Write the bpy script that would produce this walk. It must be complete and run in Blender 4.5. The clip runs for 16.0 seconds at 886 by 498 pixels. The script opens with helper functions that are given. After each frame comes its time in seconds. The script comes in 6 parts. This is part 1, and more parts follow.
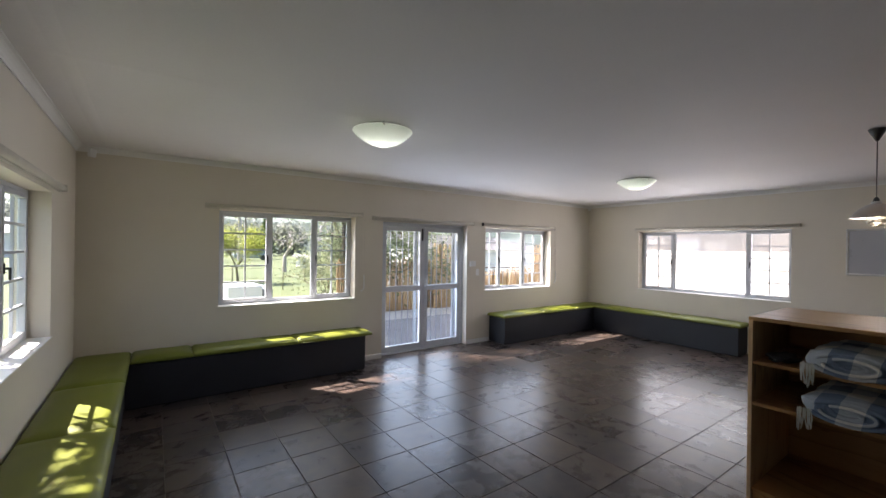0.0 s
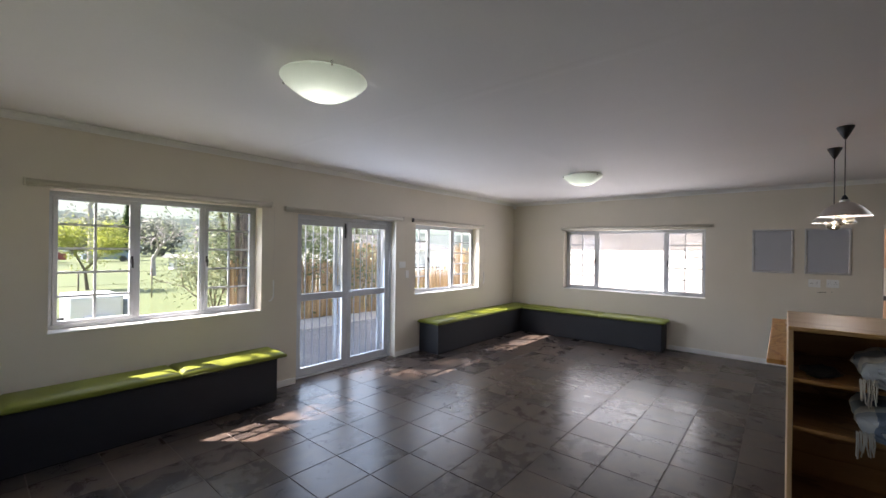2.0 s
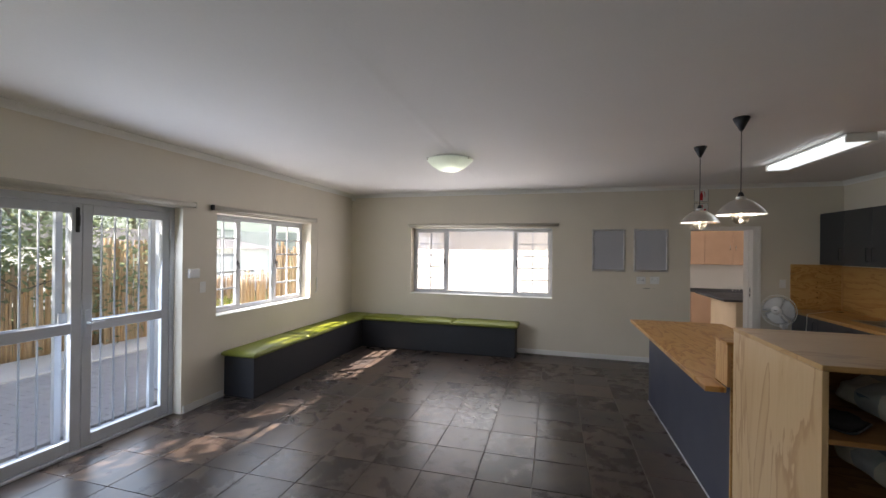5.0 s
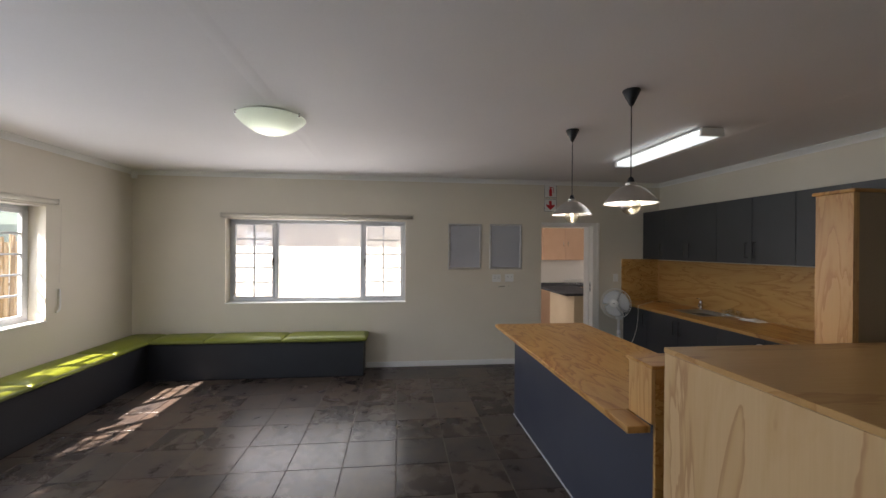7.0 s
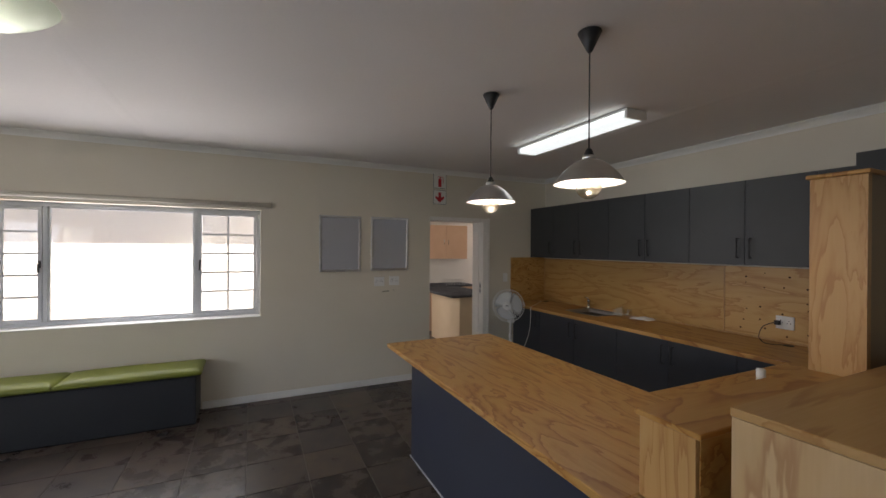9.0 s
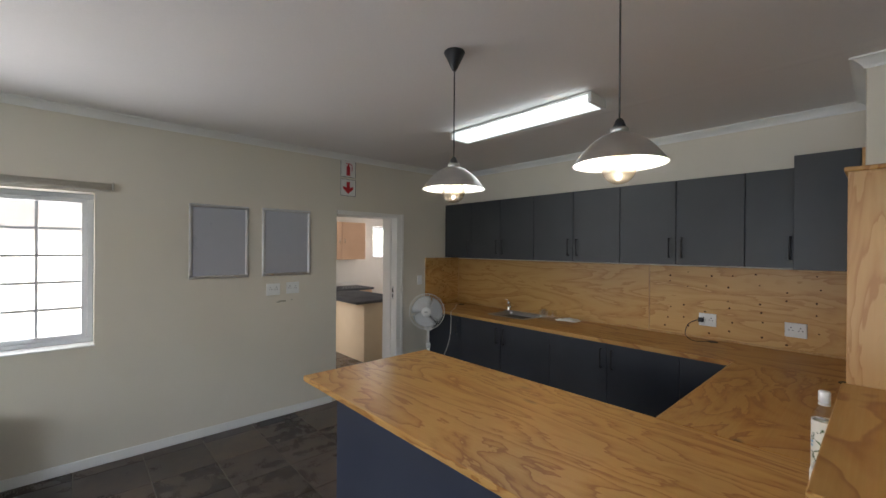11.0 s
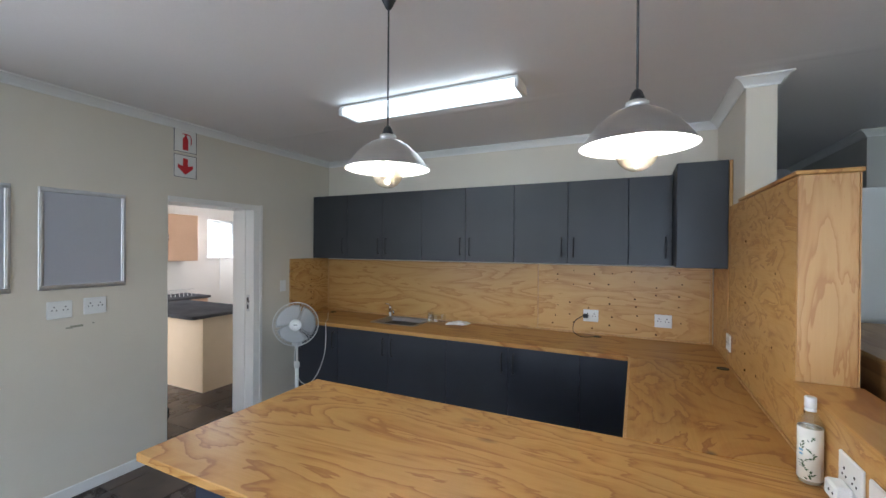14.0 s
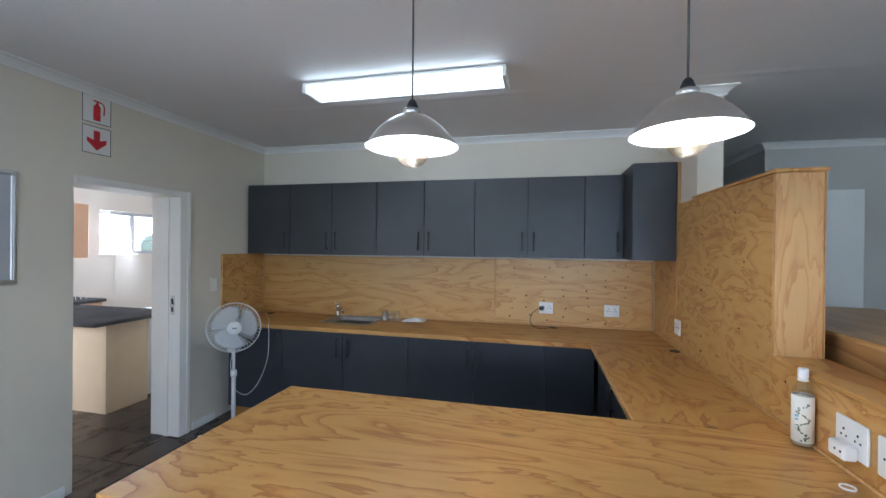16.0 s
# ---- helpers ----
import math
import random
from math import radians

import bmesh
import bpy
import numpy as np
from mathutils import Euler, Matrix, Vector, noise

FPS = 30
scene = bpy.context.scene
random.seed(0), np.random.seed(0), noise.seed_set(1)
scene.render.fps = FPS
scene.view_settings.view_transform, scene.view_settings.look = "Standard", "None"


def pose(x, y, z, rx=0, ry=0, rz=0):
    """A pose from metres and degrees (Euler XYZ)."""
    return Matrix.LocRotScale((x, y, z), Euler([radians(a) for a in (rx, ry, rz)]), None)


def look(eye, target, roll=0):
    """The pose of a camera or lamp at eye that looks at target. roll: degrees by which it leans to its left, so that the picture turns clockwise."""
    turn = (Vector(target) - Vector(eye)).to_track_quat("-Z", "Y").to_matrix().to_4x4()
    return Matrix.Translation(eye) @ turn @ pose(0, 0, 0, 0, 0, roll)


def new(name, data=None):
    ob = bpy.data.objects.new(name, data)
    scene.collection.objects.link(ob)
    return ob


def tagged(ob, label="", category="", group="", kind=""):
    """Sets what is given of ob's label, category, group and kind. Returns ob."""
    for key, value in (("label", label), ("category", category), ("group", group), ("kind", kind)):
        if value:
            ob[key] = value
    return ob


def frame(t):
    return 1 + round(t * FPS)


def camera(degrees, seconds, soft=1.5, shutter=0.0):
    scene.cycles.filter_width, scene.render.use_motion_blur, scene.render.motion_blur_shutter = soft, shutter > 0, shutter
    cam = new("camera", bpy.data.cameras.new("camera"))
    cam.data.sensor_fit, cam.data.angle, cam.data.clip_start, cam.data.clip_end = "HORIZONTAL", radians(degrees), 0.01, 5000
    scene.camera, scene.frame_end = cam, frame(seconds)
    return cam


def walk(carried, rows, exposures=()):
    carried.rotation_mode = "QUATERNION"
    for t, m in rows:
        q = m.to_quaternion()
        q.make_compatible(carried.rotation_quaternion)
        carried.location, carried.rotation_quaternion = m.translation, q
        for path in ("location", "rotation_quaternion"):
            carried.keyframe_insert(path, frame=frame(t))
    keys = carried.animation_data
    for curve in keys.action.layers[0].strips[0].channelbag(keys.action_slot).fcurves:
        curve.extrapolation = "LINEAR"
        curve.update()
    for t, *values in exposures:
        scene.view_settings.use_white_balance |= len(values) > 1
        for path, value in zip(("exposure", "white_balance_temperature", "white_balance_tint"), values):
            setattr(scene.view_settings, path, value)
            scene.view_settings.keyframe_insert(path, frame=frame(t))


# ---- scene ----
cam = camera(95.3, 16.0)
PATH = [
    (0, (0.897, 0.421, 1.662), (2.063, 2.048, 1.659), 0.8),
    (0.5, (0.935, 0.652, 1.659), (2.188, 2.214, 1.653), 0.8),
    (1, (1.005, 0.934, 1.659), (2.346, 2.417, 1.657), 0.8),
    (1.5, (1.039, 1.171, 1.651), (2.47, 2.569, 1.65), 0.8),
    (2, (1.083, 1.391, 1.648), (2.615, 2.677, 1.649), 0.8),
    (2.5, (1.181, 1.615, 1.648), (2.812, 2.776, 1.649), 0.7),
    (3, (1.308, 1.816, 1.66), (3.021, 2.85, 1.664), 0.6),
    (5.3, (2.274, 2.37, 1.68), (4.229, 2.788, 1.681), 0.5),
    (5.5, (2.371, 2.398, 1.684), (4.34, 2.736, 1.684), 0.4),
    (6, (2.633, 2.421, 1.683), (4.626, 2.582, 1.68), 0.4),
    (6.5, (2.892, 2.417, 1.681), (4.892, 2.383, 1.68), 0.4),
    (7, (3.153, 2.454, 1.663), (5.14, 2.23, 1.659), 0.4),
    (7.5, (3.403, 2.444, 1.649), (5.363, 2.043, 1.645), 0.3),
    (8, (3.652, 2.425, 1.64), (5.571, 1.86, 1.636), 0.4),
    (8.5, (3.88, 2.4, 1.644), (5.748, 1.686, 1.64), 0.4),
    (9, (4.11, 2.424, 1.647), (5.918, 1.569, 1.642), 0.4),
    (11.5, (5.027, 2.453, 1.645), (6.394, 0.993, 1.64), 0.4),
    (12, (5.17, 2.407, 1.644), (6.418, 0.844, 1.637), 0.4),
    (12.5, (5.27, 2.338, 1.647), (6.407, 0.693, 1.639), 0.4),
    (13, (5.338, 2.297, 1.643), (6.381, 0.591, 1.637), 0.4),
    (13.5, (5.415, 2.299, 1.652), (6.37, 0.541, 1.643), 0.4),
    (14, (5.509, 2.308, 1.656), (6.372, 0.504, 1.647), 0.4),
    (14.5, (5.603, 2.32, 1.653), (6.378, 0.476, 1.644), 0.5),
    (15, (5.698, 2.332, 1.638), (6.372, 0.449, 1.63), 0.5),
    (15.5, (5.806, 2.316, 1.612), (6.387, 0.403, 1.607), 0.6),
    (16, (5.931, 2.346, 1.606), (6.394, 0.401, 1.598), 0.6),
]
walk(cam, [(t, look(eye, target, roll)) for t, eye, target, roll in PATH],
     [(0, 2.44, 6650, 20), (3, 2.36, 6700, 20), (5.5, 2.32, 6950, 18), (7.5, 2.32, 7000, 18), (8.8, 2.14, 7050, 18), (10.2, 2.52, 6800, 15), (11.6, 2.88, 6550, 13), (13, 3.28, 6200, 13), (16, 3.37, 5600, 11)])

# ---- world, sun and large lights ----
world = bpy.data.worlds.new("sky")
scene.world = world
world.use_nodes = True
wn, wl = world.node_tree.nodes, world.node_tree.links
sky = wn.new("ShaderNodeTexSky")
sky.sky_type, sky.sun_disc = "NISHITA", False
SUN = Vector((-0.54, 0.64, 1.0)).normalized()
sky.sun_elevation = math.asin(SUN.z)
sky.sun_rotation = math.atan2(SUN.x, SUN.y)
wn["Background"].inputs["Strength"].default_value = 0.09
wl.new(sky.outputs[0], wn["Background"].inputs["Color"])


def lamp(name, kind, m, energy, color=(1, 1, 1), **more):
    data = bpy.data.lights.new(name, kind)
    data.energy, data.color = energy, color
    if kind == "SUN":
        data.angle = radians(more["angle"])
    if kind == "AREA":
        data.shape, data.size, data.size_y = "RECTANGLE", more["size"], more["size_y"]
    if kind == "POINT":
        data.shadow_soft_size = more["radius"]
    ob = new(name, data)
    ob.matrix_world = m
    return ob


lamp("sun", "SUN", look(SUN * 30, (0, 0, 0)), 5.0, (1.0, 0.95, 0.87), angle=0.5)
# skylight entering by the openings
lamp("window_light_north", "AREA", look((2.38, 6.09, 1.55), (2.38, 3.2, 0.0)), 1.7, (0.82, 0.91, 1.0), size=1.6, size_y=1.0)
lamp("door_light", "AREA", look((4.5, 6.02, 1.1), (4.8, 3.0, 0.5)), 7.6, (0.64, 0.80, 1.0), size=1.5, size_y=1.9)
lamp("window_light_north_east", "AREA", look((6.65, 6.09, 1.5), (6.45, 2.6, 0.9)), 4.2, (0.82, 0.91, 1.0), size=1.6, size_y=1.0)
lamp("window_light_east", "AREA", look((9.045, 3.55, 1.5), (0, 2.2, 1.6)), 6.3, (0.88, 0.93, 1.0), size=2.2, size_y=1.0)
lamp("window_light_west", "AREA", look((0.12, 3.7, 1.5), (8, 3.7, 0.9)), 0.3, (0.92, 0.96, 1.0), size=1.6, size_y=1.0)
lamp("window_light_scullery", "AREA", look((11.95, -2.6, 1.75), (9, -0.8, 0.9)), 5.0, (0.97, 0.98, 1.0), size=1.0, size_y=0.6)
# added lamp in an assumed, unseen opening, to brighten the scullery counter
lamp("added_light_scullery_north", "AREA", look((9.85, 1.66, 1.5), (10.0, -0.8, 0.4)), 5.0, (1.0, 0.98, 0.95), size=0.9, size_y=0.85)

# ---- materials ----
def material(name, rough=0.5, metal=0.0, color=(0.5, 0.5, 0.5), **more):
    m = bpy.data.materials.new(name)
    m.use_nodes = True
    b = m.node_tree.nodes["Principled BSDF"]
    b.inputs["Base Color"].default_value = (*color, 1)
    b.inputs["Roughness"].default_value, b.inputs["Metallic"].default_value = rough, metal
    for key, value in more.items():
        b.inputs[key.replace("_", " ")].default_value = value
    return m


class Nodes:
    """Short hands for one material's nodes."""

    def __init__(self, m):
        self.t, self.b = m.node_tree, m.node_tree.nodes["Principled BSDF"]

    def add(self, kind, **sockets):
        n = self.t.nodes.new("ShaderNode" + kind)
        for key, value in sockets.items():
            self.put(n.inputs[key.replace("_", " ")], value)
        return n

    def put(self, socket, value):
        if isinstance(value, bpy.types.NodeSocket):
            self.t.links.new(value, socket)
        else:
            socket.default_value = value

    def coords(self, scale=(1, 1, 1), turn=(0, 0, 0)):
        c = self.add("TexCoord")
        n = self.add("Mapping", Vector=c.outputs["Object"], Scale=scale, Rotation=[radians(a) for a in turn])
        return n.outputs[0]

    def noise(self, vector, scale, detail=3, rough=0.5, distortion=0.0):
        n = self.add("TexNoise", Vector=vector, Scale=scale, Detail=detail, Roughness=rough, Distortion=distortion)
        return n.outputs["Fac"]

    def math(self, op, a, b=0.0):
        n = self.t.nodes.new("ShaderNodeMath")
        n.operation = op
        self.put(n.inputs[0], a)
        self.put(n.inputs[1], b)
        return n.outputs[0]

    def ramp(self, fac, stops):
        n = self.add("ValToRGB", Fac=fac)
        e = n.color_ramp.elements
        while len(e) < len(stops):
            e.new(0.5)
        for el, (p, c) in zip(e, stops):
            el.position, el.color = p, (*c, 1) if len(c) == 3 else c
        return n.outputs[0]

    def mix(self, fac, a, b, kind="MIX"):
        n = self.t.nodes.new("ShaderNodeMix")
        n.data_type, n.blend_type = "RGBA", kind
        self.put(n.inputs[0], fac)
        self.put(n.inputs[6], a if isinstance(a, bpy.types.NodeSocket) else (*a, 1))
        self.put(n.inputs[7], b if isinstance(b, bpy.types.NodeSocket) else (*b, 1))
        return n.outputs[2]

    def bump(self, height, strength=0.2, distance=0.01):
        n = self.add("Bump", Height=height, Strength=strength, Distance=distance)
        self.put(self.b.inputs["Normal"], n.outputs[0])

    def color(self, value):
        self.put(self.b.inputs["Base Color"], value)

    def rough(self, value):
        self.put(self.b.inputs["Roughness"], value)


def mottled(name, a, b, rough=0.5, scale=3.0, fine=60.0, bump=0.08, metal=0.0, distance=0.004, **more):
    """A surface that wanders between two colours at two scales."""
    m = material(name, rough, metal, a, **more)
    n = Nodes(m)
    c = n.coords()
    big, small = n.noise(c, scale, 4), n.noise(c, fine, 3)
    f = n.math("ADD", n.math("MULTIPLY", big, 0.75), n.math("MULTIPLY", small, 0.25))
    n.color(n.mix(n.ramp(f, [(0.35, (0, 0, 0)), (0.65, (1, 1, 1))]), a, b))
    n.rough(n.math("ADD", n.math("MULTIPLY", big, 0.16), rough - 0.08))
    n.bump(small, bump, distance)
    return m


def plywood(name, along, light, mid, dark, rings=11.0, rough=0.38, turn=(0, 0, 0), knots=True, stretch=5.0, size=1.7):
    """Rotary-cut pine veneer: contour rings drawn out along one axis, fibres and a few knots."""
    m = material(name, rough, 0.0, mid)
    n = Nodes(m)
    s = [1.0, 1.0, 1.0]
    s["xyz".index(along)] = 1.0 / stretch
    c = n.coords(s, turn)
    hills = n.noise(c, size, 5.0, 0.52, 0.7)
    saw = n.math("FRACT", n.math("MULTIPLY", hills, rings))
    grain = n.ramp(saw, [(0.0, light), (0.40, light), (0.76, mid), (0.91, dark), (0.95, dark), (1.0, light)])
    s2 = [130.0, 130.0, 130.0]
    s2["xyz".index(along)] = 4.0
    fibre = n.noise(n.coords(s2, turn), 1.0, 2, 0.6)
    col = n.mix(n.math("MULTIPLY", fibre, 0.34), grain, dark)
    blotch = n.noise(n.coords(), 1.3, 3)
    col = n.mix(n.ramp(blotch, [(0.35, (0, 0, 0)), (0.7, (0.3, 0.3, 0.3))]), col, mid)
    if knots:
        v = n.add("TexVoronoi", Vector=n.coords([q * 2.6 + 0.2 for q in s], turn), Scale=1.0)
        spot = n.ramp(v.outputs["Distance"], [(0.03, (1, 1, 1)), (0.075, (0, 0, 0))])
        col = n.mix(spot, col, (0.13, 0.06, 0.025))
    n.color(col)
    n.rough(n.math("ADD", n.math("MULTIPLY", fibre, 0.15), rough - 0.07))
    n.bump(fibre, 0.12, 0.002)
    return m


PLY = ((0.525, 0.290, 0.086), (0.435, 0.210, 0.050), (0.300, 0.112, 0.022))
PALE = ((0.560, 0.335, 0.135), (0.500, 0.278, 0.100), (0.415, 0.200, 0.064))
ply_x = plywood("varnished_plywood_lengthwise", "x", *PLY)
ply_y = plywood("varnished_plywood_crosswise", "y", *PLY)
ply_z = plywood("varnished_plywood_upright", "z", *PALE, rings=13.0, stretch=6.0, size=5.0, knots=False)
ply_wall = plywood("varnished_plywood_backing", "x", (0.560, 0.335, 0.115), (0.480, 0.258, 0.074), (0.400, 0.190, 0.048), rings=8.0, stretch=5.0, size=4.5)
ply_part = plywood("varnished_plywood_partition", "y", (0.575, 0.345, 0.118), (0.490, 0.260, 0.072), (0.355, 0.155, 0.036), rings=6.5, stretch=2.6, size=7.5)
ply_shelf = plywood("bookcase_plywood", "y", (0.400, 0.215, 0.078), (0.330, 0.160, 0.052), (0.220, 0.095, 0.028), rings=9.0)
ply_top = plywood("peninsula_top_plywood", "x", (0.550, 0.312, 0.100), (0.455, 0.228, 0.058), (0.310, 0.120, 0.024), rings=12.0, stretch=3.0, size=2.7)
ply_top2 = plywood("bookcase_top_plywood", "y", (0.520, 0.315, 0.125), (0.470, 0.270, 0.098), (0.375, 0.190, 0.060), rings=6.0, size=2.2)
ply_y2 = plywood("short_worktop_plywood", "y", *PLY, rings=9.0, stretch=2.0, size=2.6)
ply_wall2 = plywood("socket_board_plywood", "x", (0.600, 0.368, 0.136), (0.520, 0.292, 0.092), (0.430, 0.212, 0.060), rings=7.0, turn=(0, 0, 3), stretch=4.5, size=5.0)
black_cloth = mottled("black_nylon", (0.010, 0.010, 0.011), (0.020, 0.020, 0.022), 0.8, 12, 240, 0.3)
ply_end = plywood("bookcase_end_plywood", "z", (0.640, 0.450, 0.250), (0.585, 0.390, 0.200), (0.440, 0.250, 0.118), rings=6.5, stretch=5.0, size=3.2)

plaster = mottled("cream_wall_paint", (0.672, 0.615, 0.515), (0.712, 0.655, 0.552), 0.62, 1.2, 140, 0.10, distance=0.002)
white_plaster = mottled("white_wall_paint", (0.78, 0.75, 0.70), (0.83, 0.80, 0.75), 0.6, 1.5, 140, 0.08, distance=0.002)
grey_plaster = mottled("grey_wall_paint", (0.55, 0.54, 0.50), (0.60, 0.59, 0.55), 0.62, 1.5, 140, 0.08, distance=0.002)
ceiling_paint = mottled("matt_ceiling_paint", (0.78, 0.75, 0.735), (0.83, 0.80, 0.785), 0.75, 0.7, 90, 0.06, distance=0.003)
ceiling_nodes = Nodes(ceiling_paint)
ceiling_waves = ceiling_nodes.add("Bump", Height=ceiling_nodes.noise(ceiling_nodes.coords((1.0, 0.45, 1.0)), 1.6, 3), Strength=0.35, Distance=0.035)
ceiling_grain = ceiling_nodes.add("Bump", Height=ceiling_nodes.noise(ceiling_nodes.coords(), 90.0, 3), Strength=0.06, Distance=0.003, Normal=ceiling_waves.outputs[0])
ceiling_nodes.put(ceiling_nodes.b.inputs["Normal"], ceiling_grain.outputs[0])
gloss_white = mottled("white_gloss_paint", (0.78, 0.77, 0.74), (0.83, 0.82, 0.79), 0.35, 3, 80, 0.05, distance=0.001)
aluminium = mottled("white_coated_aluminium", (0.53, 0.55, 0.58), (0.59, 0.61, 0.64), 0.40, 5, 120, 0.03, distance=0.001)
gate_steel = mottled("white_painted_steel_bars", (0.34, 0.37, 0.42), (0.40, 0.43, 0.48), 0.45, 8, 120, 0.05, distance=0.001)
vinyl = mottled("lime_green_vinyl", (0.140, 0.160, 0.012), (0.172, 0.195, 0.017), 0.46, 4, 220, 0.25, distance=0.002)
bench_paint = mottled("charcoal_painted_board", (0.014, 0.0155, 0.020), (0.021, 0.023, 0.029), 0.52, 3, 90, 0.08, distance=0.002)
slate_board = mottled("slate_blue_melamine", (0.022, 0.026, 0.036), (0.028, 0.033, 0.045), 0.40, 4, 160, 0.06, distance=0.001)
slate_top = mottled("graphite_melamine", (0.030, 0.033, 0.036), (0.038, 0.041, 0.044), 0.42, 4, 160, 0.06, distance=0.001)
blue_panel = mottled("slate_blue_painted_board", (0.026, 0.031, 0.052), (0.033, 0.039, 0.062), 0.45, 3, 120, 0.08, distance=0.001)
black_metal = mottled("black_powder_coat", (0.012, 0.012, 0.013), (0.02, 0.02, 0.022), 0.42, 10, 200, 0.05, distance=0.001)
black_plastic = mottled("black_plastic", (0.012, 0.012, 0.013), (0.022, 0.022, 0.024), 0.45, 10, 150, 0.08, distance=0.001)
white_plastic = mottled("white_plastic", (0.76, 0.76, 0.74), (0.81, 0.81, 0.79), 0.32, 8, 120, 0.02, distance=0.001)
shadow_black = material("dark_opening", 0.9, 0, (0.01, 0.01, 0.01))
steel = mottled("brushed_stainless_steel", (0.52, 0.52, 0.51), (0.62, 0.62, 0.61), 0.28, 12, 200, 0.05, 1.0, distance=0.001)
chrome = material("chrome", 0.1, 1.0, (0.8, 0.8, 0.8))
spun = mottled("spun_aluminium", (0.60, 0.59, 0.57), (0.68, 0.67, 0.65), 0.34, 10, 200, 0.04, 1.0, distance=0.001, Anisotropic=0.5)
frame_silver = mottled("anodised_silver_frame", (0.55, 0.55, 0.55), (0.65, 0.65, 0.65), 0.35, 12, 150, 0.03, 0.8, distance=0.001)
poster_grey = mottled("blank_grey_poster_sheet", (0.43, 0.44, 0.48), (0.46, 0.47, 0.51), 0.30, 1.5, 60, 0.02, distance=0.001)
red_print = mottled("red_sign_print", (0.50, 0.012, 0.018), (0.58, 0.018, 0.025), 0.4, 8, 80, 0.02, distance=0.001)
sign_white = mottled("white_sign_face", (0.74, 0.72, 0.68), (0.79, 0.77, 0.73), 0.4, 8, 80, 0.02, distance=0.001)
peach = mottled("peach_beech_laminate", (0.68, 0.43, 0.28), (0.74, 0.49, 0.33), 0.4, 3, 90, 0.04, distance=0.001)
beech = mottled("pale_beech_laminate", (0.72, 0.58, 0.40), (0.78, 0.64, 0.46), 0.4, 3, 90, 0.04, distance=0.001)
grey_top = mottled("grey_speckled_laminate", (0.075, 0.075, 0.08), (0.11, 0.11, 0.115), 0.85, 6, 260, 0.04, distance=0.001, Specular_IOR_Level=0.0)
grout = mottled("dark_grout", (0.15, 0.13, 0.115), (0.23, 0.20, 0.18), 0.85, 6, 120, 0.2)
cord_grey = material("grey_flex", 0.5, 0, (0.06, 0.06, 0.06))


def tile_material():
    m = material("slate_look_floor_tile", 0.24, 0, (0.07, 0.06, 0.055), Specular_IOR_Level=0.31)
    n = Nodes(m)
    info = n.add("ObjectInfo")
    rnd = info.outputs["Random"]
    shift = n.add("CombineXYZ", X=n.math("MULTIPLY", rnd, 37.0), Y=n.math("MULTIPLY", rnd, 11.0))
    c = n.add("VectorMath", Vector=n.coords())
    n.put(c.inputs[1], shift.outputs[0])
    v = c.outputs[0]
    cloud, streak, fine = n.noise(v, 5.0, 4, 0.55, 0.3), n.noise(v, 13.0, 5, 0.62, 0.5), n.noise(v, 110.0, 2)
    base = n.ramp(rnd, [(0.0, (0.040, 0.031, 0.028)), (0.25, (0.066, 0.048, 0.039)), (0.5, (0.090, 0.062, 0.048)), (0.75, (0.046, 0.039, 0.038)), (1.0, (0.108, 0.077, 0.058))])
    rust = n.mix(n.ramp(cloud, [(0.38, (0, 0, 0)), (0.85, (0.6, 0.6, 0.6))]), base, (0.140, 0.098, 0.070))
    dark = n.mix(n.ramp(cloud, [(0.15, (0.5, 0.5, 0.5)), (0.60, (0, 0, 0))]), rust, (0.024, 0.023, 0.025))
    col = n.mix(n.ramp(streak, [(0.42, (0, 0, 0)), (0.80, (0.45, 0.45, 0.45))]), dark, (0.052, 0.050, 0.052))
    n.color(col)
    patch = n.math("ADD", n.math("MULTIPLY", cloud, 0.55), n.math("ADD", n.math("MULTIPLY", fine, 0.20), n.math("MULTIPLY", rnd, 0.15)))
    n.rough(n.ramp(patch, [(0.25, (0.24, 0.24, 0.24)), (0.7, (0.34, 0.34, 0.34))]))
    n.bump(n.math("ADD", streak, n.math("MULTIPLY", fine, 0.2)), 0.035, 0.003)
    return m


tile_mat = tile_material()
grey_sheet = mottled("pale_grey_laminate_sheet", (0.62, 0.63, 0.61), (0.66, 0.67, 0.65), 0.5, 2, 90, 0.03, distance=0.001)
tank_green = mottled("dark_green_polyethylene", (0.02, 0.03, 0.022), (0.035, 0.045, 0.035), 0.6, 3, 60, 0.1)
white_render = mottled("white_exterior_render", (0.56, 0.55, 0.53), (0.62, 0.61, 0.59), 0.8, 1.5, 60, 0.3)
neighbour_paint = mottled("pinkish_white_exterior_paint", (0.77, 0.74, 0.72), (0.82, 0.79, 0.77), 0.8, 1.5, 60, 0.3)
palm_bark = mottled("shaggy_palm_bark", (0.13, 0.11, 0.095), (0.26, 0.22, 0.19), 0.95, 6, 40, 0.8, distance=0.03)
# the hill's greyness is distance haze put into its colour
hill_mat = mottled("hazy_wooded_hill", (0.10, 0.13, 0.11), (0.16, 0.19, 0.16), 1.0, 0.12, 1.2, 0.5, distance=0.3)
roof_tile = mottled("grey_roof_sheeting", (0.18, 0.17, 0.17), (0.26, 0.25, 0.25), 0.7, 2, 20, 0.2)
car_white = mottled("white_vehicle_paint", (0.70, 0.73, 0.76), (0.76, 0.79, 0.82), 0.3, 2, 60, 0.02)
car_grey = mottled("blue_grey_canvas", (0.16, 0.20, 0.26), (0.24, 0.29, 0.36), 0.6, 2, 60, 0.1)
